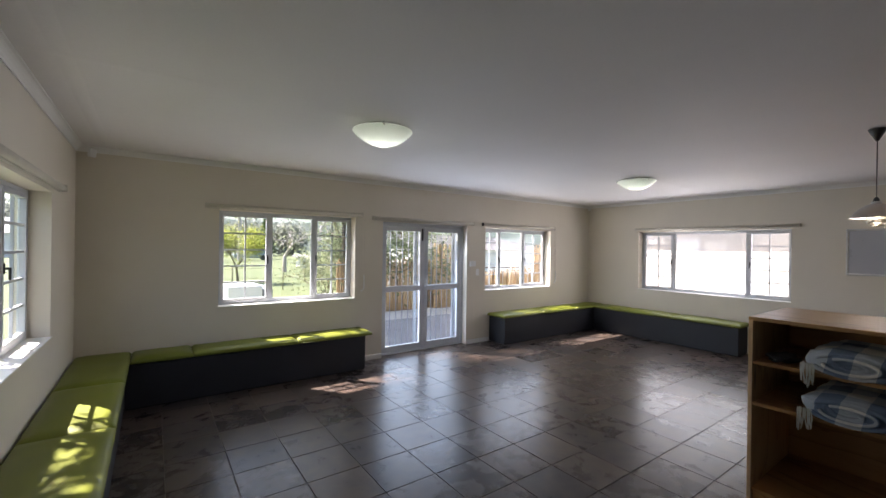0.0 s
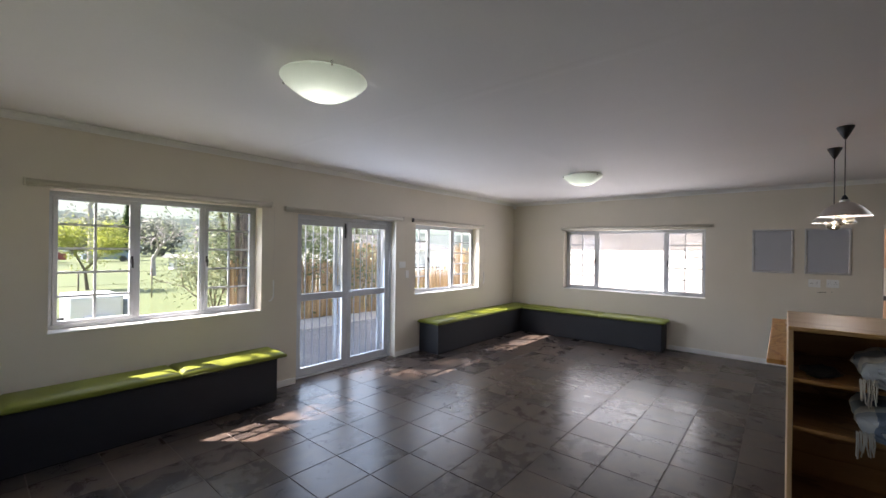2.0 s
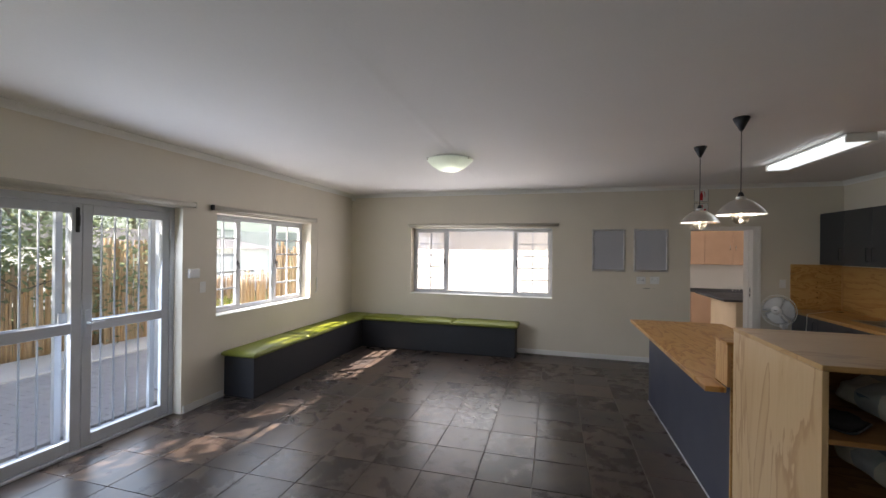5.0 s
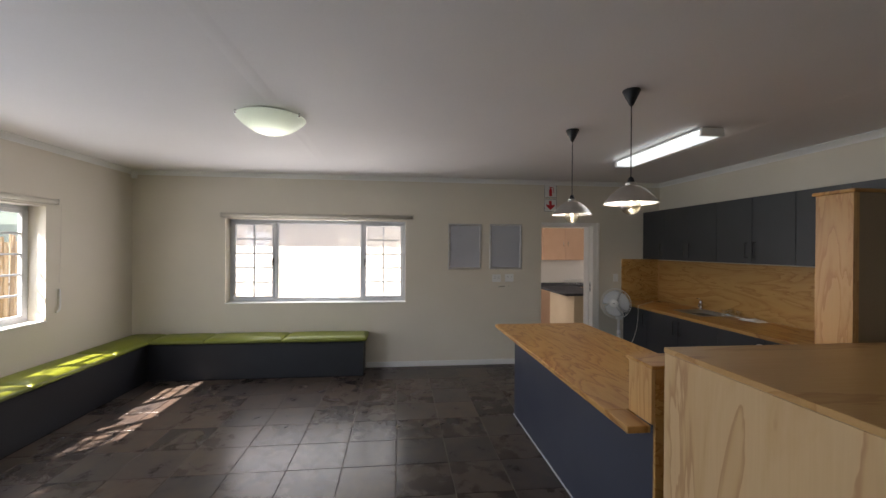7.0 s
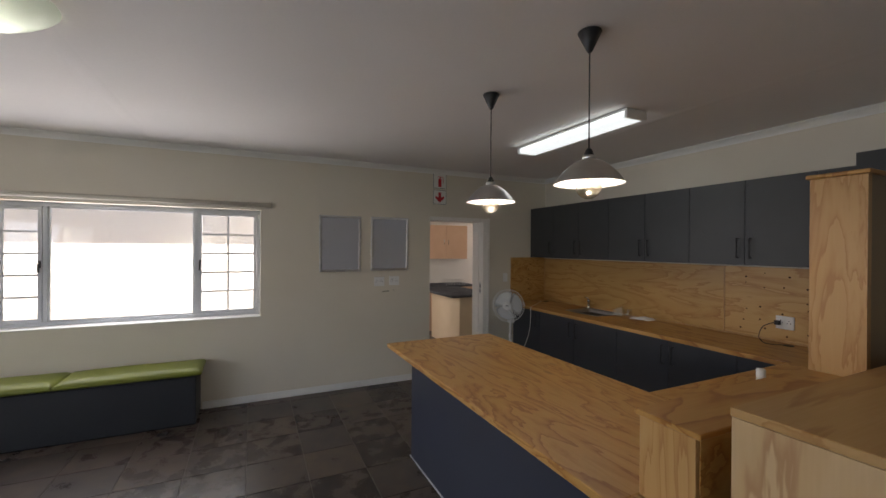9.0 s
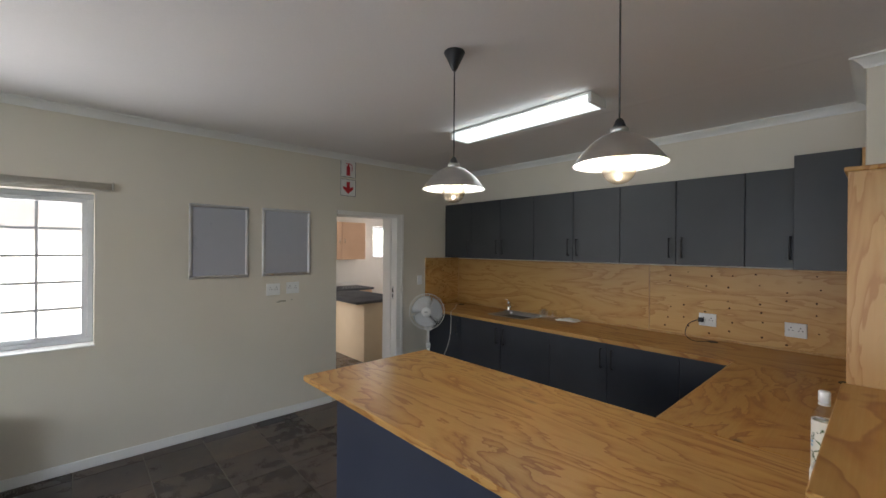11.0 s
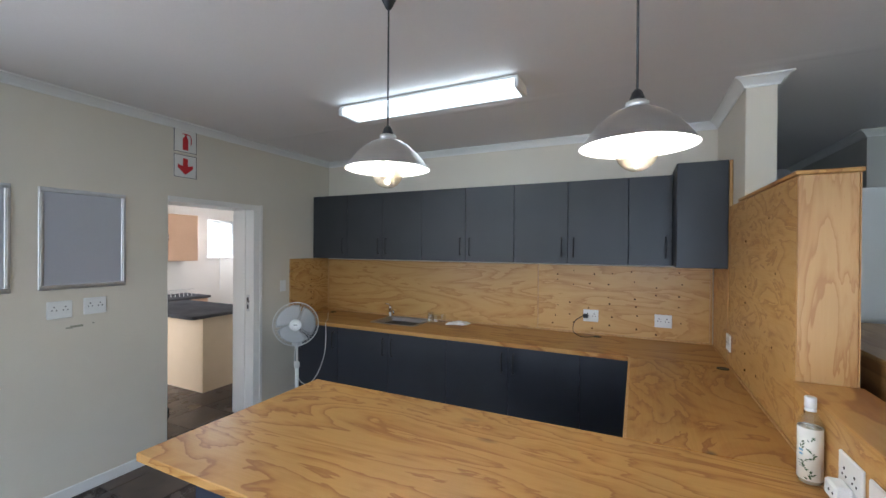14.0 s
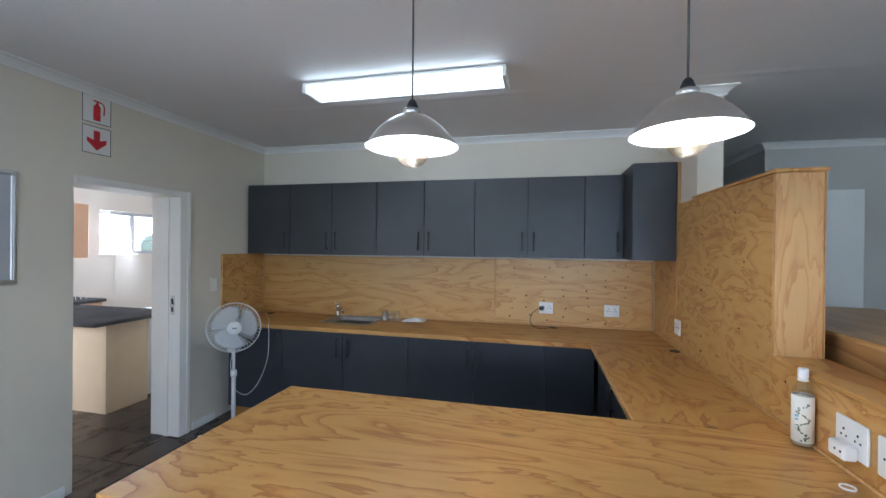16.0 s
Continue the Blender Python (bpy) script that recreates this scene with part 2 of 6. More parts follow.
car_red = mottled("dark_red_vehicle_paint", (0.18, 0.02, 0.02), (0.22, 0.03, 0.03), 0.3, 2, 60, 0.02)


def glass(name, tint=(1, 1, 1), rough=0.0, gloss=0.05):
    m = material(name, rough, 0.0, tint)
    n = Nodes(m)
    out = m.node_tree.nodes["Material Output"]
    clear = n.add("BsdfTransparent", Color=(*tint, 1))
    shine = n.add("BsdfGlossy", Roughness=0.02 + rough)
    mixer = n.add("MixShader", Fac=gloss)
    n.put(mixer.inputs[1], clear.outputs[0])
    n.put(mixer.inputs[2], shine.outputs[0])
    n.put(out.inputs["Surface"], mixer.outputs[0])
    return m


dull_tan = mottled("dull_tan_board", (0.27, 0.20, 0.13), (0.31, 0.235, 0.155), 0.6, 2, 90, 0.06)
pane_glass = glass("window_glass", (0.97, 0.985, 0.98))
juice = mottled("pale_bottle_label", (0.76, 0.74, 0.66), (0.81, 0.79, 0.72), 0.5, 12, 120, 0.02, distance=0.001)


def glowing(name, color, strength):
    m = material(name, 0.4, 0, (0.9, 0.9, 0.9))
    b = m.node_tree.nodes["Principled BSDF"]
    b.inputs["Emission Color"].default_value = (*color, 1)
    b.inputs["Emission Strength"].default_value = strength
    return m


dome_glow = material("frosted_opal_glass", 0.3, 0, (0.50, 0.53, 0.48))
dome_nodes = Nodes(dome_glow)
dome_mix = dome_nodes.add("MixShader", Fac=0.45)
dome_nodes.put(dome_mix.inputs[1], dome_nodes.b.outputs[0])
dome_nodes.put(dome_mix.inputs[2], dome_nodes.add("BsdfTranslucent", Color=(0.92, 0.97, 0.90, 1)).outputs[0])
dome_nodes.put(dome_glow.node_tree.nodes["Material Output"].inputs["Surface"], dome_mix.outputs[0])
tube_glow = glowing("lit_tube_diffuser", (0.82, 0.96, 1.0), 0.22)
bulb_glow = glowing("lit_filament", (1.0, 0.86, 0.62), 0.9)
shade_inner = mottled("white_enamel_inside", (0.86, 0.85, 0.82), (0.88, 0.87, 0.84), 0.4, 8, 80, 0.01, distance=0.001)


# ---- building helpers ----
def box(bm, x0, x1, y0, y1, z0, z1, bevel=0.0, segments=1):
    x0, x1, y0, y1, z0, z1 = min(x0, x1), max(x0, x1), min(y0, y1), max(y0, y1), min(z0, z1), max(z0, z1)
    v = [bm.verts.new(p) for p in ((x0, y0, z0), (x1, y0, z0), (x1, y1, z0), (x0, y1, z0), (x0, y0, z1), (x1, y0, z1), (x1, y1, z1), (x0, y1, z1))]
    f = [bm.faces.new([v[i] for i in q]) for q in ((3, 2, 1, 0), (4, 5, 6, 7), (0, 1, 5, 4), (1, 2, 6, 5), (2, 3, 7, 6), (3, 0, 4, 7))]
    if bevel:
        edges = list({e for q in f for e in q.edges})
        bmesh.ops.bevel(bm, geom=edges, offset=bevel, segments=segments, profile=0.5, affect="EDGES")
    return bm


def B(*args, **more):
    return box(bmesh.new(), *args, **more)


def tube(bm, a, b, r0, r1=None, sides=12, caps=True):
    """A round bar from a to b."""
    a, b = Vector(a), Vector(b)
    r1 = r0 if r1 is None else r1
    q = (b - a).to_track_quat("Z", "Y")
    rings = []
    for p, r in ((a, r0), (b, r1)):
        rings.append([bm.verts.new(p + q @ Vector((r * math.cos(t), r * math.sin(t), 0))) for t in (2 * math.pi * i / sides for i in range(sides))])
    for i in range(sides):
        f = bm.faces.new((rings[0][i], rings[0][(i + 1) % sides], rings[1][(i + 1) % sides], rings[1][i]))
        f.smooth = True
    if caps:
        bm.faces.new(rings[0][::-1])
        bm.faces.new(rings[1])
    return bm


def lathe(bm, centre, profile, sides=40, smooth=True):
    """Turns (radius, height) pairs round the vertical through centre."""
    c = Vector(centre)
    rings = []
    for r, z in profile:
        if r < 1e-5:
            rings.append([bm.verts.new(c + Vector((0, 0, z)))])
        else:
            rings.append([bm.verts.new(c + Vector((r * math.cos(t), r * math.sin(t), z))) for t in (2 * math.pi * i / sides for i in range(sides))])
    for a, b in zip(rings, rings[1:]):
        for i in range(sides):
            j = (i + 1) % sides
            if len(a) == 1 and len(b) == 1:
                continue
            if len(a) == 1:
                f = bm.faces.new((a[0], b[j], b[i]))
            elif len(b) == 1:
                f = bm.faces.new((a[i], a[j], b[0]))
            else:
                f = bm.faces.new((a[i], a[j], b[j], b[i]))
            f.smooth = smooth
    return bm


def cord(bm, points, r, sides=8):
    """A bent round bar through points."""
    pts = [Vector(p) for p in points]
    rings = []
    for i, p in enumerate(pts):
        d = (pts[min(i + 1, len(pts) - 1)] - pts[max(i - 1, 0)]).normalized()
        q = d.to_track_quat("Z", "Y")
        rings.append([bm.verts.new(p + q @ Vector((r * math.cos(t), r * math.sin(t), 0))) for t in (2 * math.pi * k / sides for k in range(sides))])
    for a, b in zip(rings, rings[1:]):
        best = min(range(sides), key=lambda s: sum((a[k].co - b[(k + s) % sides].co).length for k in range(sides)))
        for k in range(sides):
            f = bm.faces.new((a[k], a[(k + 1) % sides], b[(k + 1 + best) % sides], b[(k + best) % sides]))
            f.smooth = True
    bm.faces.new(rings[0][::-1])
    bm.faces.new(rings[-1])
    return bm


def curve(points, n=8):
    """Points along a smooth line through the given ones."""
    p = [Vector(q) for q in points]
    p = [p[0] * 2 - p[1]] + p + [p[-1] * 2 - p[-2]]
    out = []
    for i in range(1, len(p) - 2):
        for k in range(n):
            t = k / n
            a, b, c, d = p[i - 1 : i + 3]
            out.append(0.5 * ((2 * b) + (c - a) * t + (2 * a - 5 * b + 4 * c - d) * t * t + (3 * b - a - 3 * c + d) * t ** 3))
    return out + [p[-2]]


def mesh(name, bm, mat):
    me = bpy.data.meshes.new(name)
    bmesh.ops.recalc_face_normals(bm, faces=bm.faces)
    bm.to_mesh(me)
    bm.free()
    me.materials.append(mat)
    return me


def part(name, bm, mat, parent=None, label=""):
    ob = new(name, mesh(name, bm, mat))
    if parent is not None:
        ob.parent = parent
        if parent.type == "EMPTY":
            ob.matrix_parent_inverse = Matrix.Translation(parent.location).inverted()
    if label:
        ob["label"] = label
    return ob


def thing(name, at, label, category, group=""):
    ob = new(name)
    ob.location, ob.empty_display_size = at, 0.1
    return tagged(ob, label, category, group)


def solid(name, bm, mat, label, category, group="", kind=""):
    return tagged(part(name, bm, mat), label, category, group, kind)


def setting(name, bm, mat, label, category):
    return tagged(part(name, bm, mat), label, category, kind="structure")


def pierced(along, a0, a1, d0, d1, z0, z1, holes):
    """A wall along x or y from a0 to a1, d0 to d1 thick, with holes (a0, a1, z0, z1) through it."""
    bm = bmesh.new()
    cuts = sorted({a0, a1, *(h[0] for h in holes), *(h[1] for h in holes)})
    for u0, u1 in zip(cuts, cuts[1:]):
        gaps = sorted((h[2], h[3]) for h in holes if h[0] < (u0 + u1) / 2 < h[1])
        z = z0
        for g0, g1 in [*gaps, (z1, z1)]:
            if g0 > z + 1e-4:
                box(bm, *((u0, u1, d0, d1) if along == "x" else (d0, d1, u0, u1)), z, g0)
            z = g1
    bmesh.ops.remove_doubles(bm, verts=bm.verts, dist=1e-5)
    # inner faces that two neighbouring blocks share
    bm.verts.index_update()
    seen = {}
    for f in bm.faces:
        seen.setdefault(tuple(sorted(v.index for v in f.verts)), []).append(f)
    bmesh.ops.delete(bm, geom=[f for s in seen.values() if len(s) > 1 for f in s], context="FACES_ONLY")
    return bm

# ---- the room ----
NORTH, EAST, WEST, SOUTH, TOP = 5.89, 8.84, 0.25, -1.47, 2.65
OUT_N, OUT_E, OUT_W = 6.11, 9.06, 0.03
W1, W2, W3, W4 = (1.53, 3.26, 0.925, 2.09), (5.755, 7.535, 0.915, 2.045), (2.34, 4.74, 0.905, 2.04), (2.60, 4.75, 0.93, 2.06)
DOOR, PASS = (3.70, 5.33, -0.05, 2.06), (-0.50, 0.375, -0.05, 2.05)

setting("wall_north", pierced("x", OUT_W, OUT_E, NORTH, OUT_N, -0.05, TOP + 0.1, [W1, DOOR, W2]), plaster, "cream painted plaster wall with two windows and a double door", "wall")
setting("wall_east", pierced("y", -4.0, NORTH, EAST, OUT_E, -0.05, TOP + 0.1, [W3, PASS]), plaster, "cream painted plaster wall with a window and a doorway", "wall")
setting("wall_west", pierced("y", -2.23, NORTH, OUT_W, WEST, -0.05, TOP + 0.1, [W4]), plaster, "cream painted plaster wall with a deep window", "wall")
setting("wall_south", B(4.79, EAST, SOUTH - 0.15, SOUTH, -0.05, TOP + 0.1), plaster, "cream painted plaster wall behind the kitchen units", "wall")
setting("wall_stub", B(4.79, 4.94, SOUTH, -0.58, -0.05, TOP + 0.1, bevel=0.004), plaster, "short cream plaster wall end beside the kitchen", "wall")
setting("wall_office", B(OUT_W, 3.79, -2.38, -2.23, -0.05, TOP + 0.1), grey_plaster, "grey painted wall behind the bookcase", "wall")
setting("wall_passage_west", B(3.64, 3.79, -4.0, -2.38, -0.05, TOP + 0.1), grey_plaster, "grey painted wall of a dark passage", "wall")
setting("wall_passage_east", B(4.79, 4.94, -4.0, SOUTH - 0.15, -0.05, TOP + 0.1), grey_plaster, "grey painted wall of a dark passage", "wall")
setting("wall_passage_end", B(3.64, 4.94, -4.15, -4.0, -0.05, TOP + 0.1), grey_plaster, "grey painted wall closing a dark passage", "wall")
setting("floor", B(OUT_W, OUT_E, -4.15, OUT_N, -0.12, -0.006), grout, "dark grout bed under slate-look floor tiles", "floor")

# ceiling boards with soft, filled ridges over the joints
bm = B(OUT_W, OUT_E, -4.15, OUT_N, TOP, TOP + 0.06)


def ridge(bm, a, b, across, half, drop):
    """A low rounded swelling along a filled joint, wandering a little."""
    a, b, across = Vector(a), Vector(b), Vector(across)
    n, rows = 40, []
    for i in range(n + 1):
        p = a.lerp(b, i / n) + across * 0.012 * noise.noise(Vector((i * 0.35, a.x, a.y)))
        d = drop * (0.7 + 0.6 * noise.noise(Vector((i * 0.22, a.y, 4.0))))
        rows.append([bm.verts.new(p + across * half * u - Vector((0, 0, d * (1 - u * u) - 0.0004))) for u in (-1, -0.6, -0.25, 0, 0.25, 0.6, 1)])
    for p, q in zip(rows, rows[1:]):
        for k in range(6):
            bm.faces.new((p[k], p[k + 1], q[k + 1], q[k])).smooth = True


for x in (0.5, 3.20):
    ridge(bm, (x, -4.1, TOP), (x, NORTH - 0.05, TOP), (1, 0, 0), 0.05, 0.0030)
for y in (-0.4, 3.30):
    ridge(bm, (WEST + 0.05, y, TOP), (EAST - 0.05, y, TOP), (0, 1, 0), 0.05, 0.0044)
setting("ceiling", bm, ceiling_paint, "matt white board ceiling with faint filled joints", "ceiling")


def cornice(name, a, b, inward, turn_a=0, turn_b=0):
    """A coved cornice along a straight stretch of wall; inward: the way into the room; turns: 1 mitred round an outer corner, -1 into an inner one."""
    a, b, n = Vector((*a, 0)), Vector((*b, 0)), Vector((*inward, 0))
    d = (b - a).normalized()
    prof = [(0, -0.056), (0.008, -0.056), (0.010, -0.045), (0.022, -0.031), (0.036, -0.018), (0.048, -0.011), (0.060, -0.009), (0.060, 0), (0, 0)]
    bm = bmesh.new()
    ends = [[bm.verts.new(p + n * u + d * (u * k) + Vector((0, 0, TOP - 0.001 + v))) for u, v in prof] for p, k in ((a, -turn_a), (b, turn_b))]
    k = len(prof)
    for i in range(k):
        bm.faces.new((ends[0][i], ends[0][(i + 1) % k], ends[1][(i + 1) % k], ends[1][i]))
    bm.faces.new(ends[0])
    bm.faces.new(ends[1][::-1])
    return setting(name, bm, gloss_white, "white moulded cornice between wall and ceiling", "cornice")


e = 0.002
cornice("cornice_north", (WEST + e, NORTH - e), (EAST - e, NORTH - e), (0, -1), -1, -1)
cornice("cornice_east", (EAST - e, SOUTH + e), (EAST - e, NORTH - e), (-1, 0), -1, -1)
cornice("cornice_south", (4.94 + e, SOUTH + e), (EAST - e, SOUTH + e), (0, 1), -1, -1)
cornice("cornice_stub_side", (4.94 + e, SOUTH + e), (4.94 + e, -0.58 + e), (1, 0), -1, 1)
cornice("cornice_stub_end", (4.79 - e, -0.58 + e), (4.94 + e, -0.58 + e), (0, 1), 1, 1)
cornice("cornice_stub_back", (4.79 - e, -1.6), (4.79 - e, -0.58 + e), (-1, 0), 0, 1)
cornice("cornice_west", (WEST + e, -2.23 + e), (WEST + e, NORTH - e), (1, 0), -1, -1)
cornice("cornice_office", (WEST + e, -2.23 + e), (3.79 + e, -2.23 + e), (0, 1), -1, 1)
cornice("cornice_passage", (3.79 + e, -4.0), (3.79 + e, -2.23 + e), (1, 0), 0, 1)


def skirting(name, x0, x1, y0, y1):
    bm = B(x0, x1, y0, y1, 0.0, 0.075, bevel=0.004)
    setting(name, bm, gloss_white, "white painted skirting board", "skirting")


t = 0.014
skirting("baseboard_north_west", 3.29, 3.69, NORTH - t, NORTH - 0.001)
skirting("baseboard_north_east", 5.345, 5.86, NORTH - t, NORTH - 0.001)
skirting("baseboard_east", EAST - t, EAST - 0.001, 0.42, 2.87)
skirting("baseboard_kitchen", EAST - t, EAST - 0.001, -0.80, -0.545)
skirting("baseboard_office", 0.3, 3.79, -2.229, -2.23 + t)


# ---- windows, doors ----
def on_north(u, d, z):
    return (u, NORTH + d, z)


def on_east(u, d, z):
    return (EAST + d, u, z)


def on_west(u, d, z):
    return (WEST - d, u, z)


def on_far(u, d, z):
    return (12.0 + d, u, z)


def slab(bm, at, u0, u1, d0, d1, z0, z1, bevel=0.0):
    a, b = at(u0, d0, z0), at(u1, d1, z1)
    return box(bm, a[0], b[0], a[1], b[1], a[2], b[2], bevel)


def casement_window(name, at, hole, lights, label, depth=0.10, sill=True, handles=()):
    """A steel and aluminium window. lights: (u0, u1, columns, rows, opens) as shares of the width."""
    u0, u1, z0, z1 = hole
    root = tagged(thing(name, at((u0 + u1) / 2, depth, z0), label, "window"), kind="structure")
    fr = 0.038
    bm = bmesh.new()
    slab(bm, at, u0 + 0.001, u1 - 0.001, depth, depth + 0.05, z0 + 0.001, z0 + fr, 0.004)
    slab(bm, at, u0 + 0.001, u1 - 0.001, depth, depth + 0.05, z1 - fr, z1 - 0.001, 0.004)
    slab(bm, at, u0 + 0.001, u0 + fr, depth, depth + 0.05, z0 + fr, z1 - fr, 0.004)
    slab(bm, at, u1 - fr, u1 - 0.001, depth, depth + 0.05, z0 + fr, z1 - fr, 0.004)
    frame_part = part("window_frame", bm, aluminium, root)
    w0, w1 = u0 + fr, u1 - fr
    for k, (a, b, cols, rows, opens) in enumerate(lights):
        a, b = w0 + a * (w1 - w0), w0 + b * (w1 - w0)
        if k:
            part("mullion", slab(bmesh.new(), at, a - 0.018, a + 0.018, depth + 0.002, depth + 0.048, z0 + fr, z1 - fr, 0.003), aluminium, root)
            a += 0.018
        if k < len(lights) - 1:
            b -= 0.018
        s = 0.032 if opens else 0.014
        bm = bmesh.new()
        d0 = depth - 0.004 if opens else depth + 0.010
        d1 = depth + 0.036
        slab(bm, at, a + 0.001, b - 0.001, d0, d1, z0 + fr + 0.001, z0 + fr + s, 0.002)
        slab(bm, at, a + 0.001, b - 0.001, d0, d1, z1 - fr - s, z1 - fr - 0.001, 0.002)
        slab(bm, at, a + 0.001, a + s, d0, d1, z0 + fr + s, z1 - fr - s, 0.002)
        slab(bm, at, b - s, b - 0.001, d0, d1, z0 + fr + s, z1 - fr - s, 0.002)
        sash = part("sash", bm, aluminium, root)
        ia, ib, ja, jb = a + s, b - s, z0 + fr + s, z1 - fr - s
        for c in range(1, cols):
            u = ia + (ib - ia) * c / cols
            part("glazing_bar", slab(bmesh.new(), at, u - 0.009, u + 0.009, depth + 0.008, depth + 0.026, ja, jb), aluminium, sash)
        for r in range(1, rows):
            z = ja + (jb - ja) * r / rows
            part("glazing_bar", slab(bmesh.new(), at, ia, ib, depth + 0.006, depth + 0.027, z - 0.009, z + 0.009), aluminium, sash)
        pane = part("pane", slab(bmesh.new(), at, ia - 0.006, ib + 0.006, depth + 0.027, depth + 0.031, ja - 0.006, jb + 0.006), pane_glass, sash)
        pane.visible_shadow = False
        if opens:
            u, z = (b - 0.016, (z0 + z1) / 2) if opens == "r" else (a + 0.016, (z0 + z1) / 2)
            bm = slab(bmesh.new(), at, u - 0.010, u + 0.010, depth - 0.012, depth - 0.004, z - 0.035, z + 0.035, 0.003)
            slab(bm, at, u - 0.007, u + 0.007, depth - 0.032, depth - 0.012, z - 0.008, z + 0.008, 0.002)
            slab(bm, at, u - 0.008, u + 0.008, depth - 0.040, depth - 0.028, z - 0.075, z + 0.008, 0.003)
            part("handle", bm, black_metal, sash, "black window handle")
    if sill:
        part("window_sill", slab(bmesh.new(), at, u0 - 0.006, u1 + 0.006, -0.012, depth + 0.003, z0 - 0.006, z0 + 0.004, 0.003), gloss_white, root)
    return root


THREE = [(0, 0.30, 2, 5, "r"), (0.30, 0.70, 1, 1, ""), (0.70, 1, 2, 5, "l")]
casement_window("window_1", on_north, W1, [(0, 0.345, 2, 5, "r"), (0.345, 0.69, 1, 1, ""), (0.69, 1, 2, 5, "l")], "white three-light window with small-paned casements", 0.155)
casement_window("window_2", on_north, W2, [(0, 0.27, 2, 5, "r"), (0.27, 0.64, 1, 1, ""), (0.64, 1, 2, 5, "l")], "white three-light window beside the glazed double door", 0.155)
casement_window("window_3", on_east, W3, [(0, 0.245, 2, 5, "r"), (0.245, 0.755, 1, 1, ""), (0.755, 1, 2, 5, "l")], "wide white window facing a sunlit pale wall", 0.155)
casement_window("window_4", on_west, W4, THREE, "white window in a deep plastered reveal above the bench", 0.13)


def blind_rail(at, u0, u1, z, cord_u=None, cord_z=1.1, dark_end=None):
    """A rolled blind in its cassette with a bottom bar, side brackets and a looped chain."""
    root = thing("roller_blind", at((u0 + u1) / 2, 0, z), "rolled-up cream roller blind on the wall above an opening", "blind", "roller blinds")
    a, b = Vector(at(u0 + 0.012, -0.028, z)), Vector(at(u1 - 0.012, -0.028, z))
    part("rolled_fabric", tube(bmesh.new(), a, b, 0.024, sides=16), plaster_cloth, root)
    for u, mat in ((u0, dark_end), (u1 - 0.012, plaster_cloth)):
        part("bracket", slab(bmesh.new(), at, u, u + 0.012, -0.055, -0.001, z - 0.030, z + 0.030, 0.004), mat or plaster_cloth, root)
    part("bottom_bar", slab(bmesh.new(), at, u0 + 0.02, u1 - 0.02, -0.018, -0.006, z - 0.036, z - 0.022, 0.003), plaster_cloth, root)
    if cord_u is not None:
        pts = [at(cord_u, -0.03, z - 0.02), at(cord_u + 0.003, -0.02, (z + cord_z) / 2), at(cord_u + 0.004, -0.012, cord_z + 0.16)]
        part("chain", cord(bmesh.new(), curve(pts, 6), 0.0016, 6), plaster_cloth, root)
        hook = [at(cord_u + 0.006, -0.012, cord_z + 0.10), at(cord_u + 0.006, -0.016, cord_z - 0.05), at(cord_u - 0.004, -0.020, cord_z - 0.10), at(cord_u - 0.028, -0.022, cord_z - 0.125), at(cord_u - 0.05, -0.02, cord_z - 0.13)]
        part("chain_holder", cord(bmesh.new(), curve(hook, 6), 0.009, 8), white_plastic, root, "white plastic chain holder")


plaster_cloth = mottled("cream_blind_fabric", (0.56, 0.52, 0.44), (0.61, 0.57, 0.49), 0.75, 6, 260, 0.2, distance=0.001)
blind_rail(on_north, 1.38, 3.36, 2.13, 3.39, 1.16)
blind_rail(on_north, 3.52, 5.45, 2.10)
blind_rail(on_north, 5.66, 7.63, 2.10, 7.68, 1.12, black_plastic)
blind_rail(on_east, 2.23, 4.79, 2.09)
blind_rail(on_west, 2.4, 5.02, 2.12)


